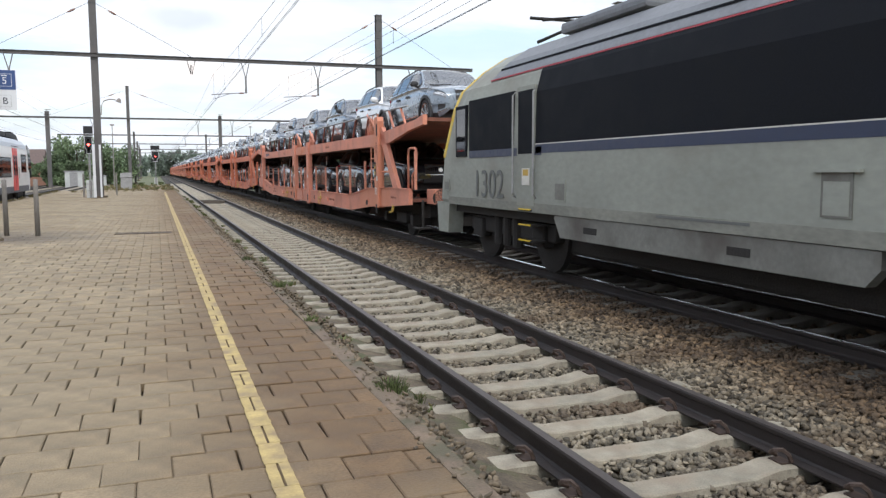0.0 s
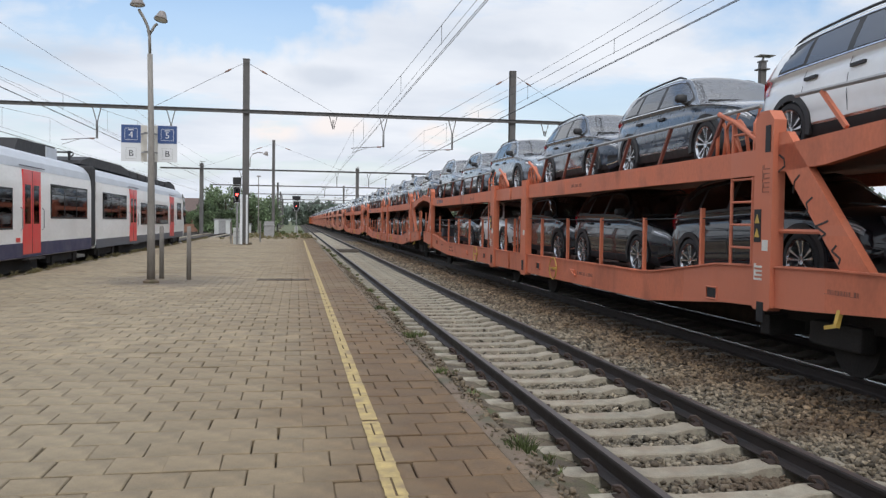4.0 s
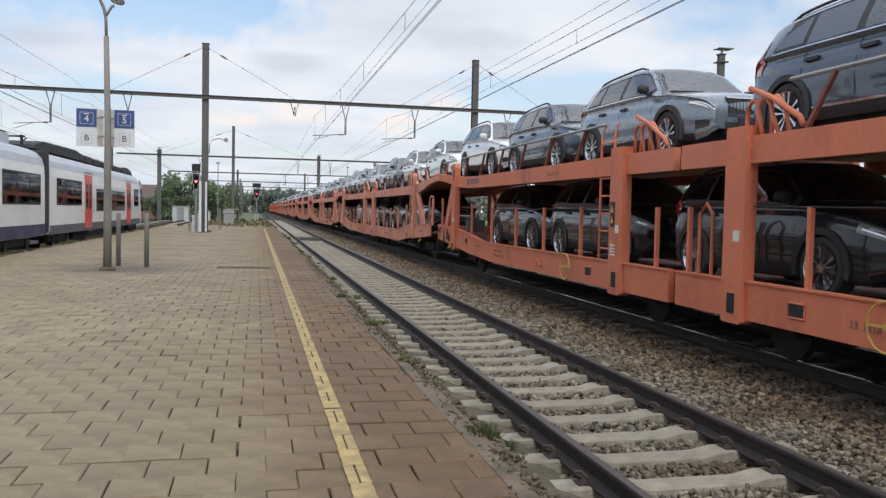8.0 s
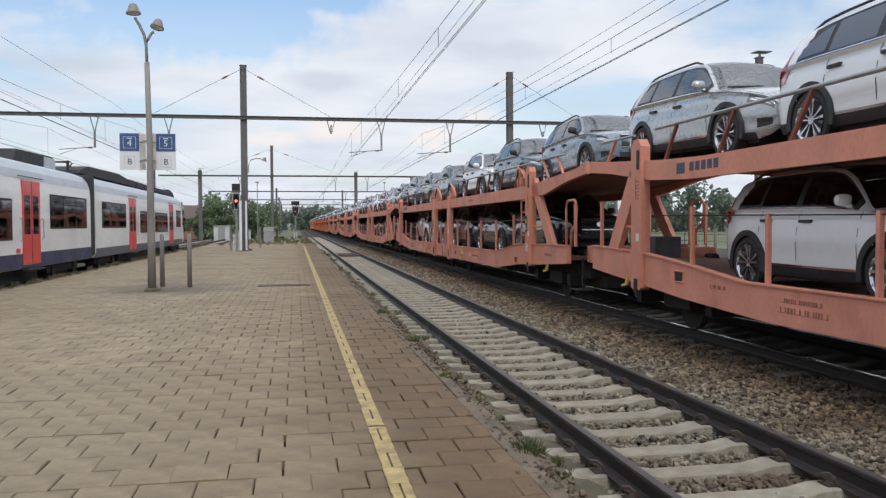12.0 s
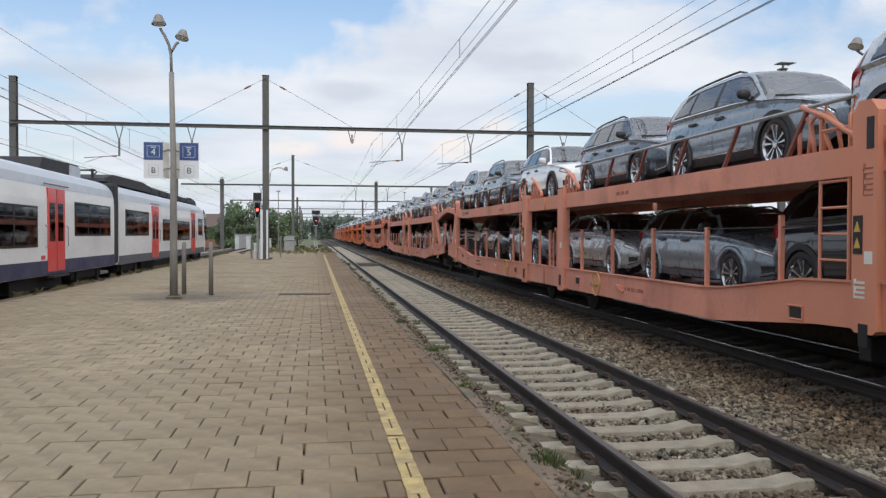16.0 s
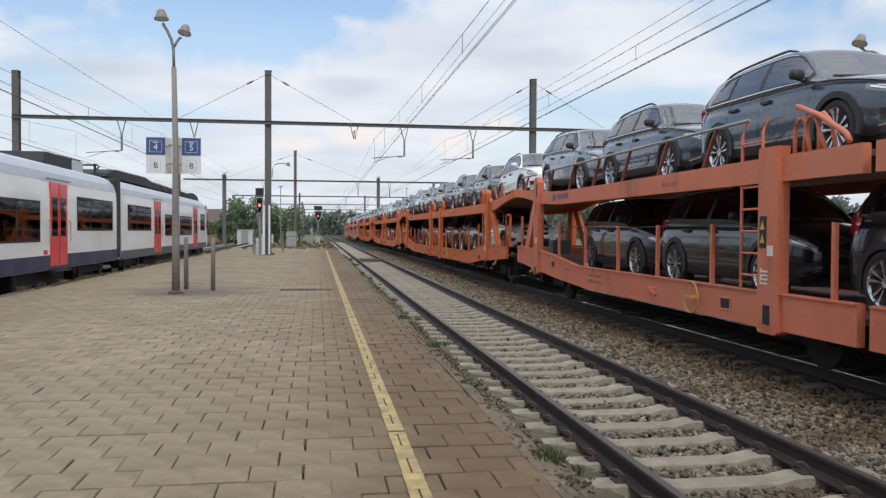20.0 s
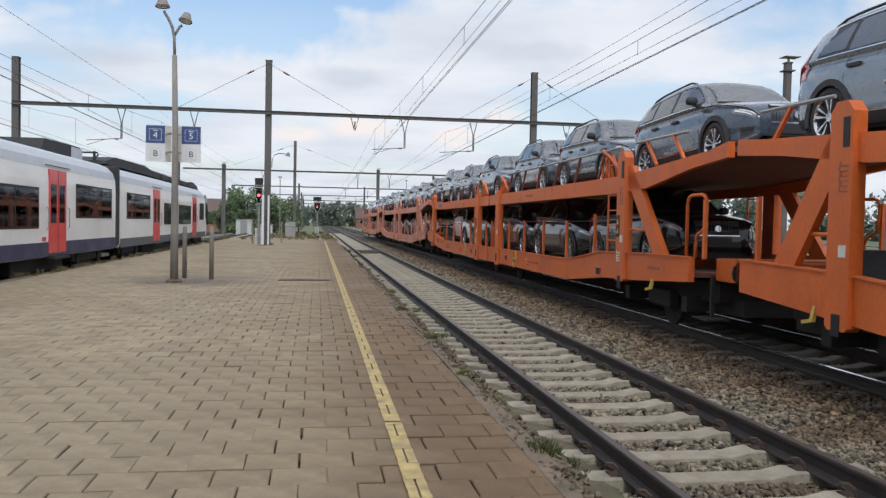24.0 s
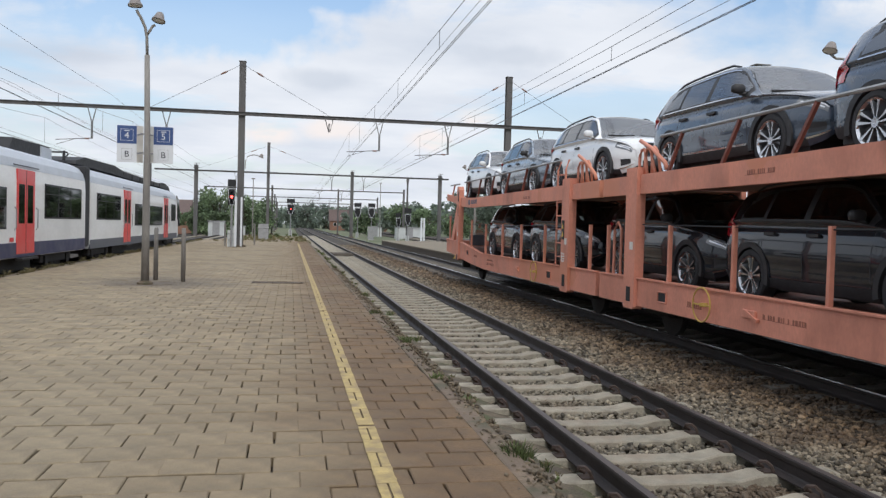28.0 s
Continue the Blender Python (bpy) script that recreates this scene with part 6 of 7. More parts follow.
    for y0, y1 in ((0.38, 0.95), (TAIL - 0.12, TAIL)):
        S().box(-1.05, 1.05, y0, y1, 0.90, 1.25, 0.02).make("headstock", P, t)
    s = S()
    s.box(-0.45, 0.45, MID - 0.35, MID + 0.35, 0.55, 0.78)
    s.make("joint_coupling", M["gear"], t)
    S().bar((0, TAIL, 1.03), (0, TAIL + 0.5, 1.03), 0.12).make("coupling", M["gear"], t)
    for y in (2.9, 13.9, 17.2, 27.6):
        b = S()
        for sg in (-1, 1):
            b.lathe([(0.03, 0.0), (0.40, 0.0), (0.40, sg * 0.10), (0.33, sg * 0.11), (0.10, sg * 0.15), (0.03, sg * 0.15)], 0, (sg * 0.72, y, 0.40), 20)
            b.box(sg * 1.0 - 0.1, sg * 1.0 + 0.1, y - 0.45, y + 0.45, 0.34, 0.62, 0.03)
        b.tube([(-0.8, y, 0.40), (0.8, y, 0.40)], 0.08, 8)
        if y in (2.9, 27.6):
            # brake rigging, and plain dark boxes added for the shade under the wagon's end
            e0, e1 = (0.7, 4.8) if y < 10 else (25.8, TAIL - 0.15)
            b.box(-0.95, 0.95, e0 + 0.3, e1 - 0.3, 0.55, 0.86)
            b.box(-1.2, 1.2, y - 1.3, y - 1.1, 0.34, 0.60, 0.02)
            b.box(-1.2, 1.2, y + 1.1, y + 1.3, 0.34, 0.60, 0.02)
            b.box(-0.7, 0.7, e0, e1, 0.36, 0.60)
        else:
            b.box(-0.8, 0.8, y - 1.0, y + 1.0, 0.32, 0.70)
        b.make("wheelset", M["gear"], t)
    return t


# ---------------------------------------------------------------- the new cars
def curve_through(tab, v):
    """A smooth monotone curve through the points of a table."""
    n = len(tab)
    if v <= tab[0][0]:
        return tab[0][1]
    if v >= tab[-1][0]:
        return tab[-1][1]
    i = max(k for k in range(n - 1) if tab[k][0] <= v)

    def slope(k):
        d0 = (tab[k][1] - tab[k - 1][1]) / (tab[k][0] - tab[k - 1][0]) if k else None
        d1 = (tab[k + 1][1] - tab[k][1]) / (tab[k + 1][0] - tab[k][0]) if k < n - 1 else None
        if d0 is None or d1 is None:
            return d1 if d0 is None else d0
        return 0.0 if d0 * d1 <= 0 else 2 * d0 * d1 / (d0 + d1)

    (x0, y0), (x1, y1) = tab[i], tab[i + 1]
    h, k = x1 - x0, (v - x0) / (x1 - x0)
    return ((1 + 2 * k) * (1 - k) ** 2 * y0 + k * (1 - k) ** 2 * h * slope(i) + k * k * (3 - 2 * k) * y1 + k * k * (k - 1) * h * slope(i + 1))


CAR_KIND = dict(
    suv=dict(L=4.69, H=1.66, W=0.95, belt=1.04, wb=(0.88, 3.74), rw=0.368, name="family SUV"),
    compact=dict(L=4.43, H=1.65, W=0.93, belt=1.05, wb=(0.86, 3.56), rw=0.365, name="compact SUV"),
    large=dict(L=4.92, H=1.75, W=0.98, belt=1.09, wb=(0.91, 3.89), rw=0.385, name="large SUV"),
    estate=dict(L=4.76, H=1.43, W=0.93, belt=0.93, wb=(0.90, 3.77), rw=0.335, name="low estate car"),
)
SCREEN, REAR = (0.276, 0.430), (0.922, 0.968)               # windscreen and rear window along the car
DOOR_A, DOOR_B, QUARTER = (0.322, 0.540), (0.565, 0.735), (0.750, 0.872)


class CarForm:
    """The skin of a car as a function of the way along it (0 nose, 1 tail) and round its half section."""

    def __init__(self, k):
        self.L, self.H, self.W, self.belt = k["L"], k["H"], k["W"], k["belt"]
        H, B = self.H, self.belt
        self.top = [(0.0, 0.66), (0.003, 0.80), (0.009, B - 0.205), (0.018, B - 0.150), (0.035, B - 0.105), (0.07, B - 0.058), (0.14, B + 0.006), (0.22, B + 0.058), (0.272, B + 0.080),
                    (0.284, B + 0.105), (0.32, B + 0.245), (0.36, B + 0.39), (0.395, H - 0.105), (0.425, H - 0.045), (0.46, H - 0.014), (0.53, H), (0.74, H - 0.018), (0.86, H - 0.065),
                    (0.915, H - 0.12), (0.935, H - 0.21), (0.965, B + 0.10), (0.978, B - 0.02), (0.99, B - 0.16), (1.0, B - 0.30)]
        self.wide = [(0.0, 0.64), (0.010, 0.73), (0.025, 0.80), (0.05, 0.885), (0.085, 0.945), (0.13, 0.98), (0.20, 1.0), (0.75, 1.0), (0.86, 0.985), (0.93, 0.945), (0.97, 0.87), (1.0, 0.74)]
        self.low = [(0.0, 0.40), (0.02, 0.30), (0.06, 0.24), (0.5, 0.23), (0.94, 0.26), (0.98, 0.34), (1.0, 0.44)]
        self.memo = {}

    def ring(self, u):
        if u not in self.memo:
            top, w, lo = curve_through(self.top, u), self.W * curve_through(self.wide, u), curve_through(self.low, u)
            b = min(self.belt + 0.07 * max(0, u - 0.3), top - 0.10)
            gh = max(0.0, min(1.0, (top - b - 0.10) / 0.42))
            self.memo[u] = top, w, lo, b, w * (0.87 - 0.165 * gh), top - 0.072 + 0.012 * gh
        return self.memo[u]

    def at(self, u, s):
        """s: 0 bottom edge, 1 belt line, 2 roof edge, 3 centre line. Returns x, z."""
        top, w, lo, b, rx, rz = self.ring(u)
        if s <= 1:
            k = s
            bulge = math.sin(min(1.0, k * 1.05) * math.pi) ** 0.6
            x = w * (0.925 + 0.075 * bulge - 0.03 * (k ** 3))
            x -= 0.016 * math.exp(-((k - 0.36) / 0.10) ** 2)
            x += 0.010 * math.exp(-((k - 0.86) / 0.05) ** 2)
            return x, lo + (b - lo) * k
        if s <= 2:
            k = s - 1
            x1 = w * 0.965
            return x1 + (rx - x1) * (k ** 1.2), b + (rz - b) * k
        k = s - 2
        return rx * (1 - k), rz + (top - rz) * math.sin(k * math.pi / 2) ** 0.85

    def p(self, u, s, side, off=0.0):
        x, z = self.at(u, s)
        if off:
            nx, nz = (1, 0.15) if s <= 1 else ((0.9, 0.4) if s < 2 else (0.1, 1.0))
            x, z = x + off * nx, z + off * nz
        return (side * x, u * self.L, z)


def grid(s, rows):
    n = len(rows[0])
    s.add([p for r in rows for p in r], [(i * n + j, i * n + j + 1, (i + 1) * n + j + 1, (i + 1) * n + j) for i in range(len(rows) - 1) for j in range(n - 1)])


CAR_PARTS = {}


def seats(c):
    """Dashboard, seats and boot cover as one sheet."""
    L, B = c.L, c.belt
    xs = [-0.84, -0.70, -0.58, -0.52, -0.40, -0.34, -0.28, -0.16, -0.08, 0.0, 0.08, 0.16, 0.28, 0.34, 0.40, 0.52, 0.58, 0.70, 0.84]
    ys = [0.26, 0.285, 0.34, 0.375, 0.38, 0.47, 0.475, 0.515, 0.535, 0.55, 0.56, 0.66, 0.665, 0.70, 0.72, 0.735, 0.745, 0.90]

    def z(x, y):
        a = abs(x)
        if a > 0.68:
            return B - 0.05
        if y <= 0.375:
            return B - 0.02 - 0.10 * max(0.0, y - 0.33) / 0.05
        if 0.515 <= y <= 0.55 and 0.14 < a < 0.60:
            return B + (0.36 if a in (0.28, 0.34, 0.40) and y in (0.535, 0.55) else 0.14)
        if 0.70 <= y <= 0.735 and a < 0.60:
            return B + (0.27 if a in (0.34, 0.40, 0.0) and y in (0.72, 0.735) else 0.08)
        return B - 0.04 if y > 0.74 else B - 0.42

    s = S()
    grid(s, [[(x * c.W / 0.95, y * L, z(x, y)) for x in xs] for y in ys])
    return s


def car_shapes(kind):
    """The meshes of one kind of car without its paint: built once."""
    k = CAR_KIND[kind]
    c = CarForm(k)
    L, B = c.L, c.belt
    us = sorted(set([0.0, 0.003, 0.006, 0.010, 0.015, 0.022, 0.03, 0.04, 0.05, 0.06, 0.075] + [round(0.09 + 0.0125 * i, 4) for i in range(71)] +
                    [0.985, 0.993, 1.0] + list(SCREEN + REAR + DOOR_A + DOOR_B + QUARTER)))
    ss = [0, 0.08, 0.16, 0.22, 0.30, 0.38, 0.46, 0.56, 0.66, 0.76, 0.83, 0.89, 0.95, 1.0, 1.06, 1.14, 1.3, 1.5, 1.7, 1.86, 1.93, 2.0, 2.05, 2.12, 2.3, 2.55, 2.8, 3.0]
    body, dark = S(), []
    idx = {}
    for i, u in enumerate(us):
        for j, s_ in enumerate(ss):
            for sd in (1, -1):
                if s_ == 3.0 and sd == -1:
                    idx[i, j, sd] = idx[i, j, 1]
                    continue
                idx[i, j, sd] = len(body.v)
                body.v.append(c.p(u, s_, sd))
    ra = k["rw"] + 0.045
    for i in range(len(us) - 1):
        for j in range(len(ss) - 1):
            um, sm = (us[i] + us[i + 1]) / 2, (ss[j] + ss[j + 1]) / 2
            x, z = c.at(um, sm)
            if sm < 1 and any((um * L - w) ** 2 + (z - k["rw"]) ** 2 < ra * ra for w in k["wb"]):
                continue
            if 1.14 < sm < 1.86 and (DOOR_A[0] < um < DOOR_A[1] or DOOR_B[0] < um < DOOR_B[1]):
                continue
            if SCREEN[0] < um < SCREEN[1] and sm > 2.05 or REAR[0] < um < REAR[1] and sm > 2.12:
                continue
            black = 1.06 < sm < 1.93 and 0.305 < um < QUARTER[1] - max(0, sm - 1.2) * 0.05 or (sm < 0.16 and kind != "estate" and 0.05 < um < 0.96)
            for sd in (1, -1):
                q = (idx[i, j, sd], idx[i, j + 1, sd], idx[i + 1, j + 1, sd], idx[i + 1, j, sd])
                (dark if black else body.f).append(q if sd == 1 else q[::-1])
    for i in (0, len(us) - 1):
        r = [idx[i, j, 1] for j in range(len(ss))] + [idx[i, j, -1] for j in range(len(ss) - 2, -1, -1)]
        body.f.append(tuple(r if i else r[::-1]))
    out = {"body": body, "dark": dark, "interior": seats(c)}

    def pane(u0, u1, s0, s1, sd, nu=8, ns=4, off=0.0, taper=0.0):
        s = S()
        grid(s, [[c.p(u0 + (u1 - u0) * i / nu, s0 + (s1 - taper * (i / nu) ** 1.6 - s0) * j / ns, sd, off) for j in range(ns + 1)] for i in range(nu + 1)])
        return s

    gl = [("side_window", "side_glass", pane(*DOOR_A, 1.14, 1.86, -1, nu=16)), ("side_window", "rear_glass", pane(*DOOR_B, 1.14, 1.86, -1)),
          ("side_window", "rear_glass", pane(QUARTER[0], QUARTER[1] - 0.01, 1.18, 1.82, -1, off=0.004, taper=0.35)), ("side_window", "side_glass", pane(DOOR_A[0], DOOR_B[1], 1.14, 1.86, 1, nu=26, off=-0.006))]
    for nm, mt, (u0, u1), a in (("windscreen", "screen", SCREEN, 2.05), ("rear_window", "rear_glass", REAR, 2.12)):
        s, rows = S(), []
        for i in range(13):
            line = [c.p(u0 + (u1 - u0) * i / 12, a + (3 - a) * j / 6, 1) for j in range(7)]
            rows.append(line + [(-x, y, z) for x, y, z in reversed(line[:-1])])
        grid(s, rows)
        gl.append((nm, mt, s))
    out["glass"] = gl
    trims = []
    for sd in (1, -1):
        trim = S()
        trims.append(trim)
        for w in k["wb"]:
            prev = None
            for i in range(21):
                a = math.radians(-14 + 208 * i / 20)
                pin = (w + (ra - 0.03) * math.cos(a), k["rw"] + (ra - 0.03) * math.sin(a))
                pout = (w + (ra + 0.05) * math.cos(a), k["rw"] + (ra + 0.05) * math.sin(a))
                x = max(c.at(min(max(pout[0] / L, 0.02), 0.98), 0.5)[0], c.at(min(max(pin[0] / L, 0.02), 0.98), 0.5)[0])
                cur = [(sd * (x + 0.008), *pin), (sd * (x + 0.010), *pout), (sd * (x - 0.04), *pout), (sd * (x - 0.2), *pin)]
                if prev:
                    trim.add(prev + cur, [(0, 1, 5, 4), (1, 2, 6, 5), (3, 0, 4, 7)])
                prev = cur
    out["arch_trim"] = trims
    # bumper: lower intake, plate holder, corner intakes, and a bright skid strip
    fr = S()
    fr.prism([(-0.010, 0.40), (0.07, 0.33), (0.07, 0.52), (-0.006, 0.50)], -0.46, 0.46)
    fr.prism([(-0.028, 0.44), (-0.008, 0.44), (-0.008, 0.57), (-0.024, 0.57)], -0.26, 0.26)
    for sd in (1, -1):
        grid(fr, [[c.p(u, v, sd, 0.008) for v in (0.24, 0.34, 0.46)] for u in (0.010, 0.02, 0.032, 0.046)])
    nfr = len(fr.f)
    for sd in (1, -1):
        grid(fr, [[c.p(u, v, sd, 0.012) for v in (0.13, 0.17)] for u in (0.004, 0.012, 0.022, 0.034, 0.05)])
    out["bumper_bright"], out["bumper_trim"] = nfr, fr
    gr = S()
    gr.prism([(-0.008, 0.61), (0.05, 0.57), (0.10, B - 0.16), (0.032, B - 0.17)], -0.42, 0.42)
    for k_ in range(15):
        gr.prism([(-0.013, 0.62), (-0.002, 0.62), (0.036, B - 0.18), (0.024, B - 0.18)], -0.39 + 0.0557 * k_ - 0.005, -0.39 + 0.0557 * k_ + 0.005)
    ngr = len(gr.f)
    gr.prism([(-0.018, 0.595), (0.0, 0.59), (0.0, 0.61), (-0.018, 0.615)], -0.43, 0.43)
    gr.prism([(0.014, B - 0.190), (0.034, B - 0.190), (0.044, B - 0.170), (0.020, B - 0.167)], -0.43, 0.43)
    gr.lathe([(0.058, 0.02), (0.058, -0.022), (0.042, -0.022), (0.038, 0.0)], 1, (0, -0.004, 0.73), 16)
    out["grille"], out["grille_bright"] = gr, ngr
    out["headlight"], out["drl"] = [], 0
    for sd in (1, -1):
        s = S()
        lu = (0.010, 0.016, 0.024, 0.034, 0.046, 0.060, 0.074, 0.088)
        grid(s, [[c.p(u, v + 0.05 * i / 7, sd, 0.006) for v in (0.76, 0.82, 0.88, 0.925)] for i, u in enumerate(lu)])
        out["drl"] = len(s.f)
        grid(s, [[c.p(u, v + 0.05 * i / 7, sd, 0.012) for v in (0.825, 0.86)] for i, u in enumerate(lu[1:7])])
        grid(s, [[c.p(u, v, sd, 0.012) for v in (0.90, 0.925)] for u in lu[:6]])
        out["headlight"].append(s)
    out["tail_light"] = []
    for sd in (1, -1):
        s = S()
        grid(s, [[c.p(u, s0, sd, 0.010) for s0 in (0.78, 0.88, 0.98, 1.08, 1.25, 1.5, 1.72)] for u in (0.918, 0.93, 0.942, 0.952)])
        grid(s, [[c.p(u, s0, sd, 0.010) for s0 in (0.80, 0.88, 0.98, 1.05)] for u in (0.952, 0.965, 0.978, 0.988)])
        out["tail_light"].append(s)
    out["mirror"] = []
    for sd in (1, -1):
        s = S()
        x, z = c.at(0.335, 1.0)
        bm = bmesh.new()
        bmesh.ops.create_icosphere(bm, subdivisions=2, radius=1)
        for v in bm.verts:
            a = [math.copysign(abs(q) ** 0.62, q) for q in v.co]
            v.co = (sd * (x + 0.125) + a[0] * 0.105, 0.338 * L + a[1] * 0.055 + abs(a[0]) * 0.012, z + 0.125 + a[2] * 0.072)
        s.take(bm)
        s.bar((sd * (x - 0.06), 0.338 * L, z + 0.02), (sd * (x + 0.10), 0.338 * L, z + 0.075), 0.06, 0.05)
        out["mirror"].append(s)
    out["roof_rail"] = []
    for sd in (1, -1):
        pts = []
        for i in range(11):
            x, y, z = c.p(0.45 + 0.42 * i / 10, 2.06, sd)
            pts.append((x, y, z + (0.042 if 0 < i < 10 else 0.0)))
        out["roof_rail"].append(S().tube(pts, 0.018, 6))
    dh = S()
    for sd in (1, -1):
        for u in (0.515, 0.705):
            x, z = c.at(u, 0.85)
            dh.box(min(sd * (x - 0.01), sd * (x + 0.035)), max(sd * (x - 0.01), sd * (x + 0.035)), u * L - 0.12, u * L + 0.11, z - 0.018, z + 0.020)
        for u in (0.300, 0.552, 0.742):
            grid(dh, [[c.p(uu, s0, sd, 0.0025) for s0 in (0.16, 0.3, 0.5, 0.7, 0.9, 1.0)] for uu in (u - 0.0013, u + 0.0013)])
        grid(dh, [[c.p(uu, s0, sd, 0.003) for s0 in (1.60, 1.70)] for uu in [0.02 + 0.25 * i / 12 for i in range(13)]])
    for sd in (1, -1):
        dh.bar((sd * 0.08, SCREEN[0] * L - 0.02, B + 0.095), (sd * 0.62, SCREEN[0] * L + 0.06, B + 0.085), 0.02)
    out["dark_bits"] = dh
    bs = S()
    for sd in (1, -1):
        grid(bs, [[c.p(u, v, sd, 0.007) for v in (1.062, 1.10)] for u in [0.305 + 0.565 * i / 16 for i in range(17)]])
        grid(bs, [[c.p(u, v, sd, 0.007) for v in (1.90, 1.93)] for u in [0.42 + 0.42 * i / 12 for i in range(13)]])
        grid(bs, [[c.p(u, v, sd, 0.009) for v in (0.155, 0.19)] for u in [0.30 + 0.40 * i / 8 for i in range(9)]])
    out["bright_bits"] = bs
    out["underbody"] = S().box(-c.W * 0.80, c.W * 0.80, 0.25, L - 0.25, 0.20, 0.62)
    rw = k["rw"]
    out["tyre"] = S().lathe([(0.05, 0.02), (rw * 0.70, 0.02), (rw * 0.72, 0.105), (rw * 0.80, 0.118), (rw * 0.94, 0.115), (rw, 0.085), (rw, -0.085), (rw * 0.95, -0.115), (rw * 0.70, -0.115), (0.05, -0.10)], 0, (0, 0, 0), 28)
    # the rim: five pairs of spokes in one pressed sheet
    R, rim, n = rw * 0.735, S(), 40
    rings = [(0.0, 0.092, 0.092), (0.20, 0.098, 0.098), (0.30, 0.094, 0.05), (0.60, 0.100, 0.035), (0.86, 0.108, 0.035), (0.93, 0.110, 0.09), (1.0, 0.122, 0.122)]
    bright = []
    for r, hi, lo in rings:
        rim.v += [(hi if j % 8 in (0, 1, 3, 4) else lo, r * R * math.cos(2 * math.pi * j / n), r * R * math.sin(2 * math.pi * j / n)) for j in range(n)]
    for i in range(len(rings) - 1):
        for j in range(n):
            rim.f.append((i * n + j, i * n + (j + 1) % n, (i + 1) * n + (j + 1) % n, (i + 1) * n + j))
            bright.append(i in (0, 5) or j % 8 in (0, 3))
    out["rim"], out["rim_bright"] = rim, bright
    return k, c, out


def car(kind, colour):
    """One new car: local y = 0 at its nose, z = 0 under its tyres. It faces -y."""
    if kind not in CAR_PARTS:
        CAR_PARTS[kind] = car_shapes(kind)
    k, c, sh = CAR_PARTS[kind]
    words = dict(dark="dark slate blue", black="black", grey="grey-blue", silver="silver", white="white", red="dark red")[colour]
    t = thing("car", "new %s %s carried on the transport wagon" % (words, k["name"]), "car", "new cars on the train")
    full = S().add(sh["body"].v, sh["body"].f)
    if kind == "estate":
        for q in sh["arch_trim"]:
            full.add(q.v, q.f)
    nb = len(full.f)
    full.f += sh["dark"]
    smooth = len(full.f)
    for q in [sh["dark_bits"], sh["underbody"]] + sh["roof_rail"] + (sh["arch_trim"] if kind != "estate" else []):
        full.add(q.v, q.f)
    nc = len(full.f)
    if colour != "black":
        full.add(sh["bright_bits"].v, sh["bright_bits"].f)
    b = full.make("body", PAINT[colour], t, smooth=True)
    b.data.materials.append(M["trim"])
    b.data.materials.append(M["chrome"])
    for q in b.data.polygons[nb:]:
        q.material_index, q.use_smooth = (2 if q.index >= nc else 1), q.index < smooth
    sh["interior"].make("interior", M["cabin"], t, "dark seats and dashboard")
    for nm, mt, s in sh["glass"]:
        s.make(nm, M[mt], t, smooth=True)
    for nm, start in (("bumper_trim", "bumper_bright"), ("grille", "grille_bright")):
        o = sh[nm].make(nm, M["trim"], t)
        o.data.materials.append(M["chrome"])
        for q in o.data.polygons[sh[start]:]:
            q.material_index = 1
    for s in sh["headlight"]:
        o = s.make("headlight", M["lens"], t, smooth=True)
        o.data.materials.append(M["drl"])
        for q in o.data.polygons[sh["drl"]:]:
            q.material_index = 1
    for s in sh["tail_light"]:
        s.make("tail_light", M["red_lens"], t, smooth=True)
    for s in sh["mirror"]:
        s.make("mirror", M["trim"] if colour in ("dark", "black", "grey") else PAINT[colour], t, smooth=True)
    tyre = rim = None
    for sd in (-1, 1):
        for w in k["wb"]:
            if tyre is None:
                wh = sh["tyre"].make("wheel", M["rubber"], t, smooth=False)
                rb = sh["rim"].make("rim", M["rim_dark"], wh)
                rb.data.materials.append(M["rim"])
                for q, lit in zip(rb.data.polygons, sh["rim_bright"]):
                    q.material_index = 1 if lit else 0
                tyre, rim = wh.data, rb.data
            else:
                wh = new("wheel", tyre)
                wh.parent = t
                if sd < 0:
                    o = new("rim", rim)
                    o.parent = wh
            wh.matrix_basis = pose(sd * (k["W"] - 0.135), w, k["rw"], 0, 0, 180 if sd < 0 else 0)
    return t


def scrawl(w, y0, y1, z0, z1, n, seed):
    """Unreadable sprayed strokes on the sill, drawn as bars."""
    rng = random.Random(seed)
    s = S()
    for k in range(n):
        y = y0 + (y1 - y0) * (k + 0.5) / n
        d = (y1 - y0) / n * 0.45
        zm = (z0 + z1) / 2
        pts = [(y + rng.uniform(-d, d), rng.choice((z0, zm, z1)) + rng.uniform(-0.04, 0.04)) for _ in range(rng.randint(4, 6))]
        for (a, c), (e, g) in zip(pts, pts[1:]):
            s.bar((-1.505, a, c), (-1.505, e, g), 0.006, 0.05 if n < 5 else 0.032)
    ob = s.make("graffiti", M["graffiti"], w, "black sprayed scrawl")
    return ob


def brace_scrawl(w, seed):
    """Thin sprayed strokes down the slanting brace, drawn as bars."""
    rng = random.Random(seed)
    s = S()
    for k in range(5):
        c = Vector((-1.503, 3.36, 2.46)).lerp((-1.503, 2.36, 1.42), k / 4)
        pts = [c + Vector((0, rng.uniform(-0.11, 0.11), q)) for q in (0.10, 0.04, -0.04, -0.10)]
        for p, q in zip(pts, pts[1:]):
            s.bar(p, q, 0.005, 0.022)
    return s.make("graffiti", M["graffiti"], w, "dark sprayed strokes on the brace")


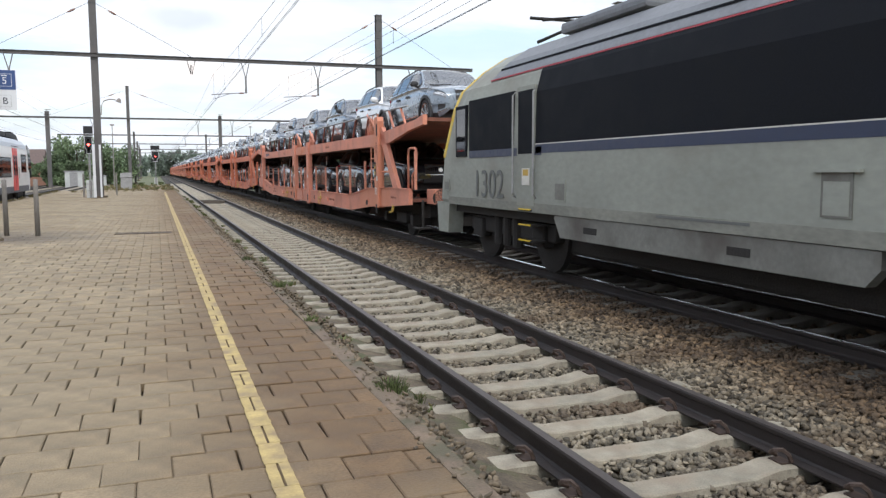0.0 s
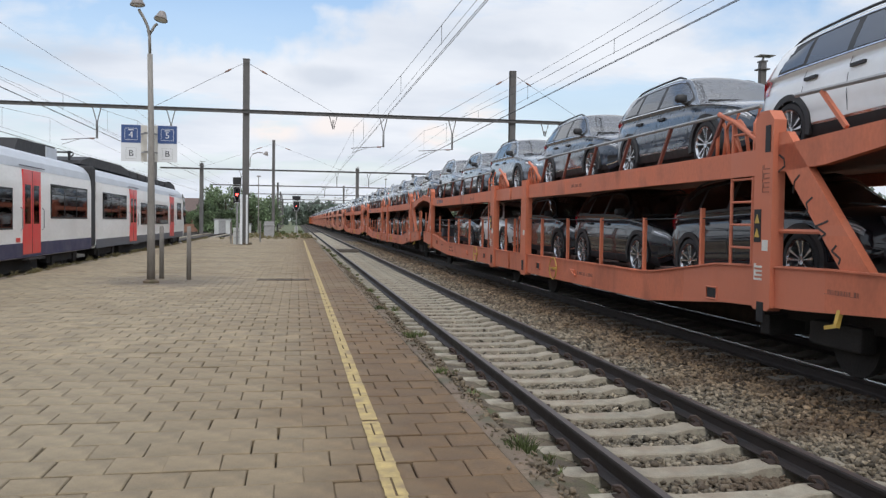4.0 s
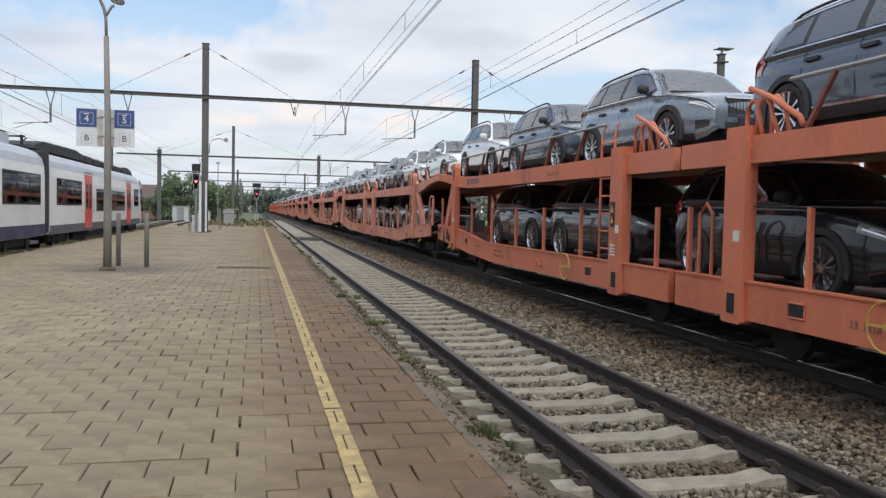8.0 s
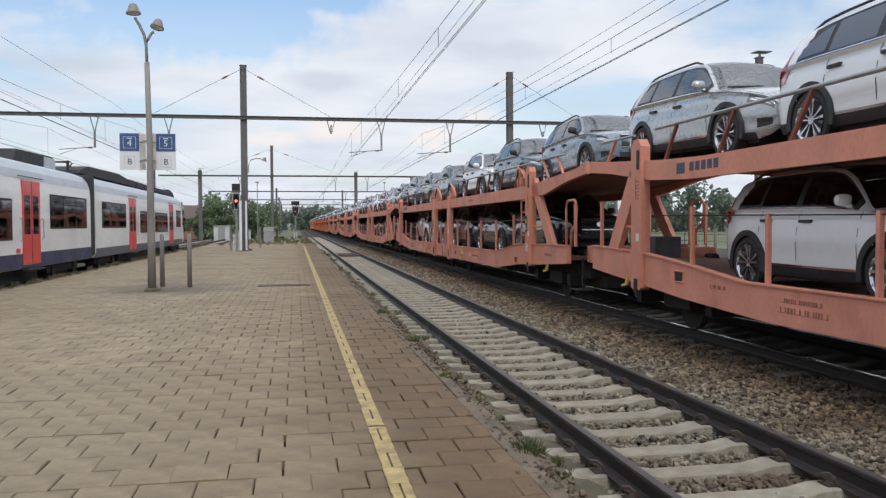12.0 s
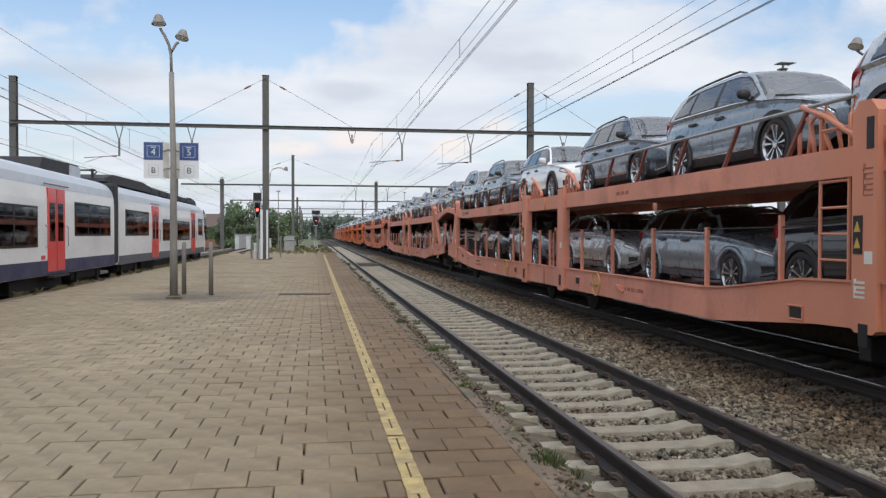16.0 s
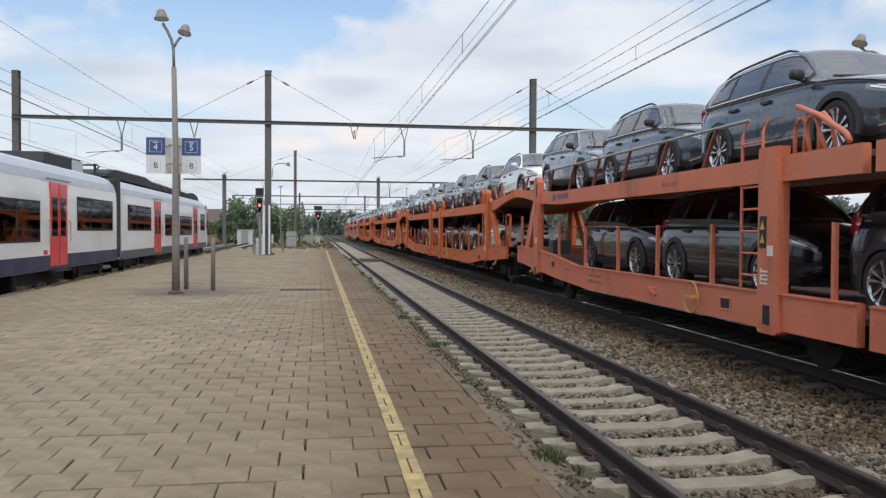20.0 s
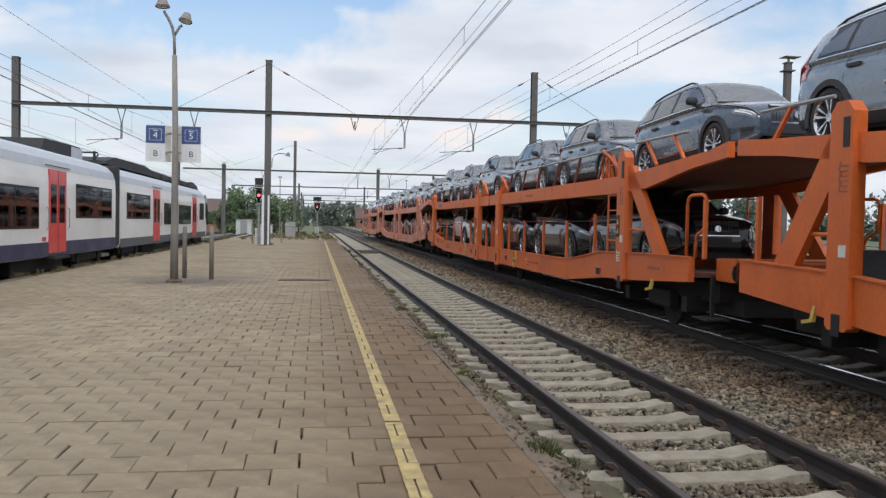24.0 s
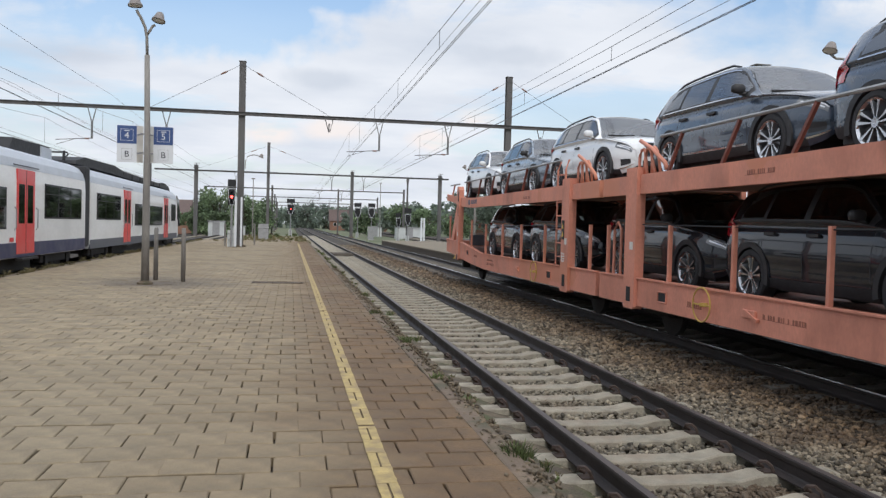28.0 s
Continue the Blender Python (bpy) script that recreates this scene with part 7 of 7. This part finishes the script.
# ---------------------------------------------------------------- the train put together
D, B_, G, V, W_, R_ = "dark", "black", "grey", "silver", "white", "red"
UPPER = [
    (G, W_, D, D, D, D), (W_, D, D, D, W_, W_), (W_, D, D, G, G, G), (D, G, D, V, G, D), (G, W_, D, G, D, W_), (W_, W_, D, V, D, V),
    (V, D, D, G, W_, V), (G, D, W_, D, D, D), (D, V, R_, W_, D, D), (V, G, D, W_, D, G), (D, D, D, D, D, W_), (D, D, D, D, D, G),
    (W_, D, D, D, G, V), (D, G, D, W_, V, G), (D, D, D, D, D, G), (D, G, G, G, V, D), (D, D, D, W_, G, W_),
]
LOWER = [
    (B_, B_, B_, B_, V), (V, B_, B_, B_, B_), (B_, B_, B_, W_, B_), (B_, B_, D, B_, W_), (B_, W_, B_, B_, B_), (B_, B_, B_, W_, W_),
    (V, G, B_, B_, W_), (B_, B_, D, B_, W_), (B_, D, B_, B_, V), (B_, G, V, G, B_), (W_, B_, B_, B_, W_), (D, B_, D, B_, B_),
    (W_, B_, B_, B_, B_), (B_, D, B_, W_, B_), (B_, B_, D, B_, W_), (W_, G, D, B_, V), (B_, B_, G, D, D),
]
KINDS_UP = ("compact", "suv", "suv", "suv", "suv", "suv")
KINDS_LOW = ("suv", "suv", "compact", "suv", "compact")
START_UP = (0.58, 5.42, 10.25, 16.0, 20.75, 25.6)
START_LOW = (2.88, 7.75, 12.45, 17.5, 22.25)
SHIFT = {(0, 1, 1): -1.05, (0, 1, 2): -0.98, (0, 1, 3): -1.55, (0, 1, 4): -0.8, (0, 0, 1): -0.5, (3, 1, 5): 0.5, (3, 0, 4): 0.5, (9, 1, 4): 0.5, (9, 1, 5): 0.5,
         (9, 0, 0): -0.95, (9, 0, 1): -1.15, (9, 0, 2): -0.9, (9, 0, 4): 0.3, (12, 1, 1): -0.4, (13, 0, 3): 0.7, (13, 0, 4): 0.5}
WPAINT = ["salmon", "rust", "rust", "rust", "rust", "salmon", "salmon", "salmon", "salmon", "salmon", "salmon", "rust", "orange", "orange", "orange", "salmon", "salmon"]
F0 = 16.55                    # leading end of the first wagon at the start
MOVERS = []
loco = locomotive()
MOVERS.append((loco, 15.55, 0.0, 0.0))
protos, cars = {}, {}
for i in range(17):
    y = F0 + WL * i
    p = WPAINT[i]
    lab = dict(salmon="faded salmon-pink double-deck car transport wagon", rust="orange-red double-deck car transport wagon", orange="bright orange double-deck car transport wagon")[p]
    if p not in protos:
        protos[p] = w = wagon(p, lab)
    else:
        w = copy_thing(protos[p], Matrix.Identity(4))
    MOVERS.append((w, y, 0.0, 0.0))
    for a, b, z0, z1, n in {4: ((28.3, 30.1, 0.86, 1.2, 4),), 6: ((12.2, 13.0, 0.62, 0.86, 5), (8.8, 10.2, 0.60, 0.84, 6), (4.6, 7.4, 0.74, 0.96, 9)), 2: ((0, 0, 0, 0, 0),)}.get(i, ()):
        if n:
            scrawl(w, a, b, z0, z1, n, 60 + i)
        else:
            brace_scrawl(w, 77)
    rng = random.Random(500 + i)
    for row, starts, kinds, z in ((UPPER[i], START_UP, KINDS_UP, 2.60), (LOWER[i], START_LOW, KINDS_LOW, 0.79)):
        for n, (colour, u, kd) in enumerate(zip(row, starts, kinds)):
            if i == 9 and z < 1 and n in (1, 2):
                kd = "estate"
            if i == 9 and z > 1 and n == 4:
                kd = "large"
            if i == 3 and z > 1 and n == 5:
                kd = "compact"
            dz, tilt = z, 0.0
            if z > 1 and n == 0:
                dz, tilt = z + 0.11, -2.2
            if z > 1 and n == 5:
                dz, tilt = z + 0.03, 1.6
            if z < 1 and n == 0:
                dz, tilt = z + 0.185, -3.0
            # the lower deck's shade is put into the paint: grey and blue cars go black
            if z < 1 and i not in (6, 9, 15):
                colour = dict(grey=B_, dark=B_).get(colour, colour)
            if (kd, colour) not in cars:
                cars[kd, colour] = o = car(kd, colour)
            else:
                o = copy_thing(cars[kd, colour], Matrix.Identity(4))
            at = y + u + SHIFT.get((i, 1 if z > 1 else 0, n), 0.0) + rng.uniform(-0.05, 0.05)
            MOVERS.append((o, at, dz, tilt))


# ---------------------------------------------------------------- small things on the platform
def drain(x0, x1, y0, y1):
    t = thing("drain_grate", "long rusty drain grate let into the paving", "grate", at=(0, 0, PZ + 0.004))
    S().box(x0, x1, y0, y0 + 0.04, 0, 0.012).make("frame", M["clip"], t)
    S().box(x0, x1, y1 - 0.04, y1, 0, 0.012).make("frame", M["clip"], t)
    n = int((x1 - x0) / 0.06)
    for k in range(n):
        a = x0 + (x1 - x0) * (k + 0.25) / n
        S().box(a, a + 0.03, y0 + 0.04, y1 - 0.04, 0, 0.010).make("bar", M["clip"], t)


drain(-0.86, 0.36, 18.75, 19.15)
t = thing("crossing_boards", "two dark boards laid across the empty track", "boards", at=(T1, 48.0, 0))
for y in (0.0, 1.6):
    S().box(-0.68, 0.68, y, y + 0.35, -0.17, -0.03, 0.01).make("board", M["wood"], t)
rng = random.Random(8)
spots = [(EDGE + rng.uniform(-0.12, 0.22), y0 + rng.uniform(-0.3, 0.3), PZ - 0.24 + rng.uniform(-0.1, 0.2), rng.uniform(0.2, 0.75)) for y0 in [4.4 + 0.22 * k for k in range(200)] if rng.random() < 0.75]
tufts("edge_weeds", spots, "low green weeds growing along the platform edge", M["grass"], 1)
tufts("edge_dry_weeds", [(x + 0.05, y + 0.1, z, k * 0.8) for x, y, z, k in spots], "dry straw-coloured weeds along the platform edge", M["straw"], 2)
tufts("weed_clump", [(1.50, 4.37, PZ - 0.05, 1.0), (1.47, 4.45, PZ - 0.04, 0.8), (1.42, 6.9, PZ - 0.02, 0.7), (1.46, 9.3, PZ - 0.02, 0.9), (1.40, 12.5, PZ - 0.02, 0.8)],
      "small green weed clump at the platform edge", M["grass"], 3, 0.12, 70)
far_spots = [(rng.uniform(-5.5, 1.6), rng.uniform(60, 112), 0.08, rng.uniform(0.5, 1.5)) for _ in range(300)]
tufts("platform_end_weeds", [(x, y, PZ - 0.10 - max(0, y - 66) * 0.0065, k) for x, y, z, k in far_spots], "dry weeds spreading over the disused platform end", M["straw"], 4, 0.20, 14)
tufts("platform_end_greenery", [(rng.uniform(-5.0, 1.0), rng.uniform(72, 112), PZ - 0.2, rng.uniform(0.6, 2.0)) for _ in range(60)], "green weeds at the disused platform end", M["grass"], 6, 0.20, 14)
tufts("left_edge_weeds", [(BACK + rng.uniform(-0.1, 0.25), rng.uniform(12, 64), PZ - 0.03, rng.uniform(0.4, 1.1)) for _ in range(130)], "dry weeds along the far platform edge", M["straw"], 5)


stones("edge_rubble", [(EDGE - 0.20, EDGE - 0.02, 2.5, 20, PZ + 0.0, 60, 0.020), (EDGE - 0.10, EDGE + 0.05, 2.5, 26, PZ - 0.006, 260, 0.024), (EDGE - 0.06, EDGE + 0.10, 2.5, 26, PZ - 0.03, 150, 0.035), (EDGE + 0.02, EDGE + 0.22, 2.5, 30, PZ - 0.20, 220, 0.055), (EDGE + 0.08, EDGE + 0.40, 2.5, 30, -0.16, 180, 0.055)],
       "earth and rubble heaped against the platform edge", M["rubble"], 11)
bank = S()
by = [k * 0.5 for k in range(-12, 126)]
bank.add([(EDGE + a + 0.04 * math.sin(y * 1.7 + b), y, z) for y in by for a, b, z in ((-0.02, 0, PZ - 0.02), (0.10, 2, PZ - 0.13), (0.24, 4, -0.05), (0.47, 1, -0.150), (0.64, 5, -0.180), (0.82, 3, -0.235))],
         [(6 * i + j, 6 * i + j + 1, 6 * i + j + 7, 6 * i + j + 6) for i in range(len(by) - 1) for j in range(5)])
tagged(bank.make("edge_bank", M["earth"], smooth=True), "bank of dirt against the platform edge", "earth", kind="structure")


# ---------------------------------------------------------------- the paving, piece by piece
def tile_shape(lx, ly, b=0.007):
    """A paver with worn upper edges, its top at z = 0."""
    v = []
    for k, z in ((0.0, -0.06), (0.0, -b), (b, 0.0)):
        v += [(k, k, z), (lx - k, k, z), (lx - k, ly - k, z), (k, ly - k, z)]
    f = [(8, 9, 10, 11)]
    for a in (0, 4):
        f += [(a + i, a + (i + 1) % 4, a + 4 + (i + 1) % 4, a + 4 + i) for i in range(4)]
    return v, f


PX, PY = 0.3145, 0.3015
ROW0, JOINT = 0.221, 0.581   # phase of the rows, and the joint under the safety line
tile_me = {}
WEAR = ((0.004, 0.006), (0.006, 0.008), (0.009, 0.010), (0.005, 0.020), (0.008, 0.026))   # joints left open across and along
for nm in ("tile",):
    for k, (gx, gy) in enumerate(WEAR):
        v, f = tile_shape(PX - gx, PY - gy, 0.007 if k else 0.004)
        me = bpy.data.meshes.new("paver")
        me.from_pydata(v, [], f)
        me.materials.append(M[nm])
        tile_me[nm, k] = me
paving = tagged(new("paving"), "beige and brown concrete pavers laid in half bond", "paving", kind="structure")
rest = {"tile": S()}
rng = random.Random(5)
right = EDGE - 0.131
count, wide = 0, False
for j in range(-20, 215):
    y = ROW0 + j * PY
    if y > 65.5:
        break
    near_row = 3.0 < y < 9.0
    off = 0.0 if j % 2 else 0.5 * PX
    edge = JOINT + 4 * PX
    n = int((edge - BACK) / PX) + 2
    for i in range(n):
        x1 = edge - i * PX + off
        x0 = x1 - PX
        x0, x1 = max(x0, BACK + 0.26), min(x1, right)
        if x1 - x0 < 0.05:
            continue
        whole = x1 - x0 > PX - 0.001
        if i % 4 == (j * 3) % 4:
            wide = rng.random() < 0.38
        wk = rng.choice((3, 4)) if wide else rng.choice((0, 0, 1, 2))
        kind = "tile"
        z, tx, ty, tz = rng.uniform(-0.004, 0.003), rng.gauss(0, 0.005), rng.gauss(0, 0.005), rng.gauss(0, 0.008)
        if whole and near_row and x0 > -3.2 - (y - 3) * 0.25 and count < 300 and y < 8.0:
            o = new("paver", tile_me[kind, wk])
            o.parent = paving
            o.matrix_basis = Matrix.LocRotScale((x0 + rng.uniform(-0.003, 0.003), y, PZ + z), Euler((tx, ty, tz)), None)
            count += 1
        else:
            v, f = tile_shape(x1 - x0 - WEAR[wk][0] * (1 + y * 0.03), PY - WEAR[wk][1] * (1 + y * 0.04))
            if y > 26:
                v, f = v[4:], [(4, 5, 6, 7)] + [(a, (a + 1) % 4, 4 + (a + 1) % 4, 4 + a) for a in range(4)]
            rest[kind].add([(x0 + a, y + b, PZ + z + c + tx * b + ty * a) for a, b, c in v], f)
for nm in ("tile",):
    o = mesh_ob("paver_field", rest[nm].v, rest[nm].f, M[nm + "_rest"])
    o.parent = paving
    tagged(o, kind="stuff")
kerb = tagged(new("kerb"), "worn concrete edge stones of the platform", "kerb", kind="structure")
for k in range(40):
    y = -12 + k * 2.0
    if y > 65:
        break
    for x, w, nm in ((EDGE - 0.135, 0.135, "edge_stone"), (BACK, 0.25, "edge_stone")):
        s = S()
        s.box(x + rng.uniform(-0.004, 0.008), x + w + rng.uniform(-0.03, 0.02), y, y + 1.992, PZ - 0.6, PZ + rng.uniform(-0.010, 0.002), 0.018)
        s.make(nm, M["kerb"], kerb)
# the worn safety line
line = S()
for j in range(-40, 197):
    y = ROW0 + j * PY
    if y > 57.5:
        break
    for a in range(6):
        if rng.random() < 0.01:
            continue
        y0 = y + a * (PY - 0.004) / 6
        y1 = y0 + (PY - 0.004) / 6
        w0, w1 = 0.060 + rng.gauss(0, 0.002), 0.058 + rng.gauss(0, 0.002)
        if j % 2 == 0:
            line.box(JOINT - w0, JOINT + w1, y0, y1, PZ + 0.0060, PZ + 0.0080)
        else:
            line.box(JOINT - w0, JOINT - 0.007, y0, y1, PZ + 0.0060, PZ + 0.0080)
            line.box(JOINT + 0.006, JOINT + w1, y0, y1, PZ + 0.0060, PZ + 0.0080)
ln = line.make("safety_line", M["yellow"])
tagged(ln, "worn yellow safety line painted on the paving", "line", kind="structure")


# ---------------------------------------------------------------- what moves
RUN = [(0.0, 0.0), (1.0, 18.5), (2.0, 36.84), (3.0, 55.5), (4.0, 73.5), (7.0, 127.5), (8.0, 145.77), (9.0, 163.25), (10.0, 181.85), (11.0, 199.85), (14.0, 253.6), (15.0, 272.4),
       (16.0, 290.45), (17.0, 309.0), (18.0, 327.15), (20.0, 363.85), (21.0, 381.8), (24.0, 437.7), (25.0, 456.1), (26.0, 474.65), (27.0, 493.3), (28.0, 511.35)]


def motions():
    """The locomotive, its wagons and the cars on them roll past together."""
    for ob, y, z, tilt in MOVERS:
        walk(ob, [(t, pose(T2, y - d, z, tilt)) for t, d in RUN])


motions()
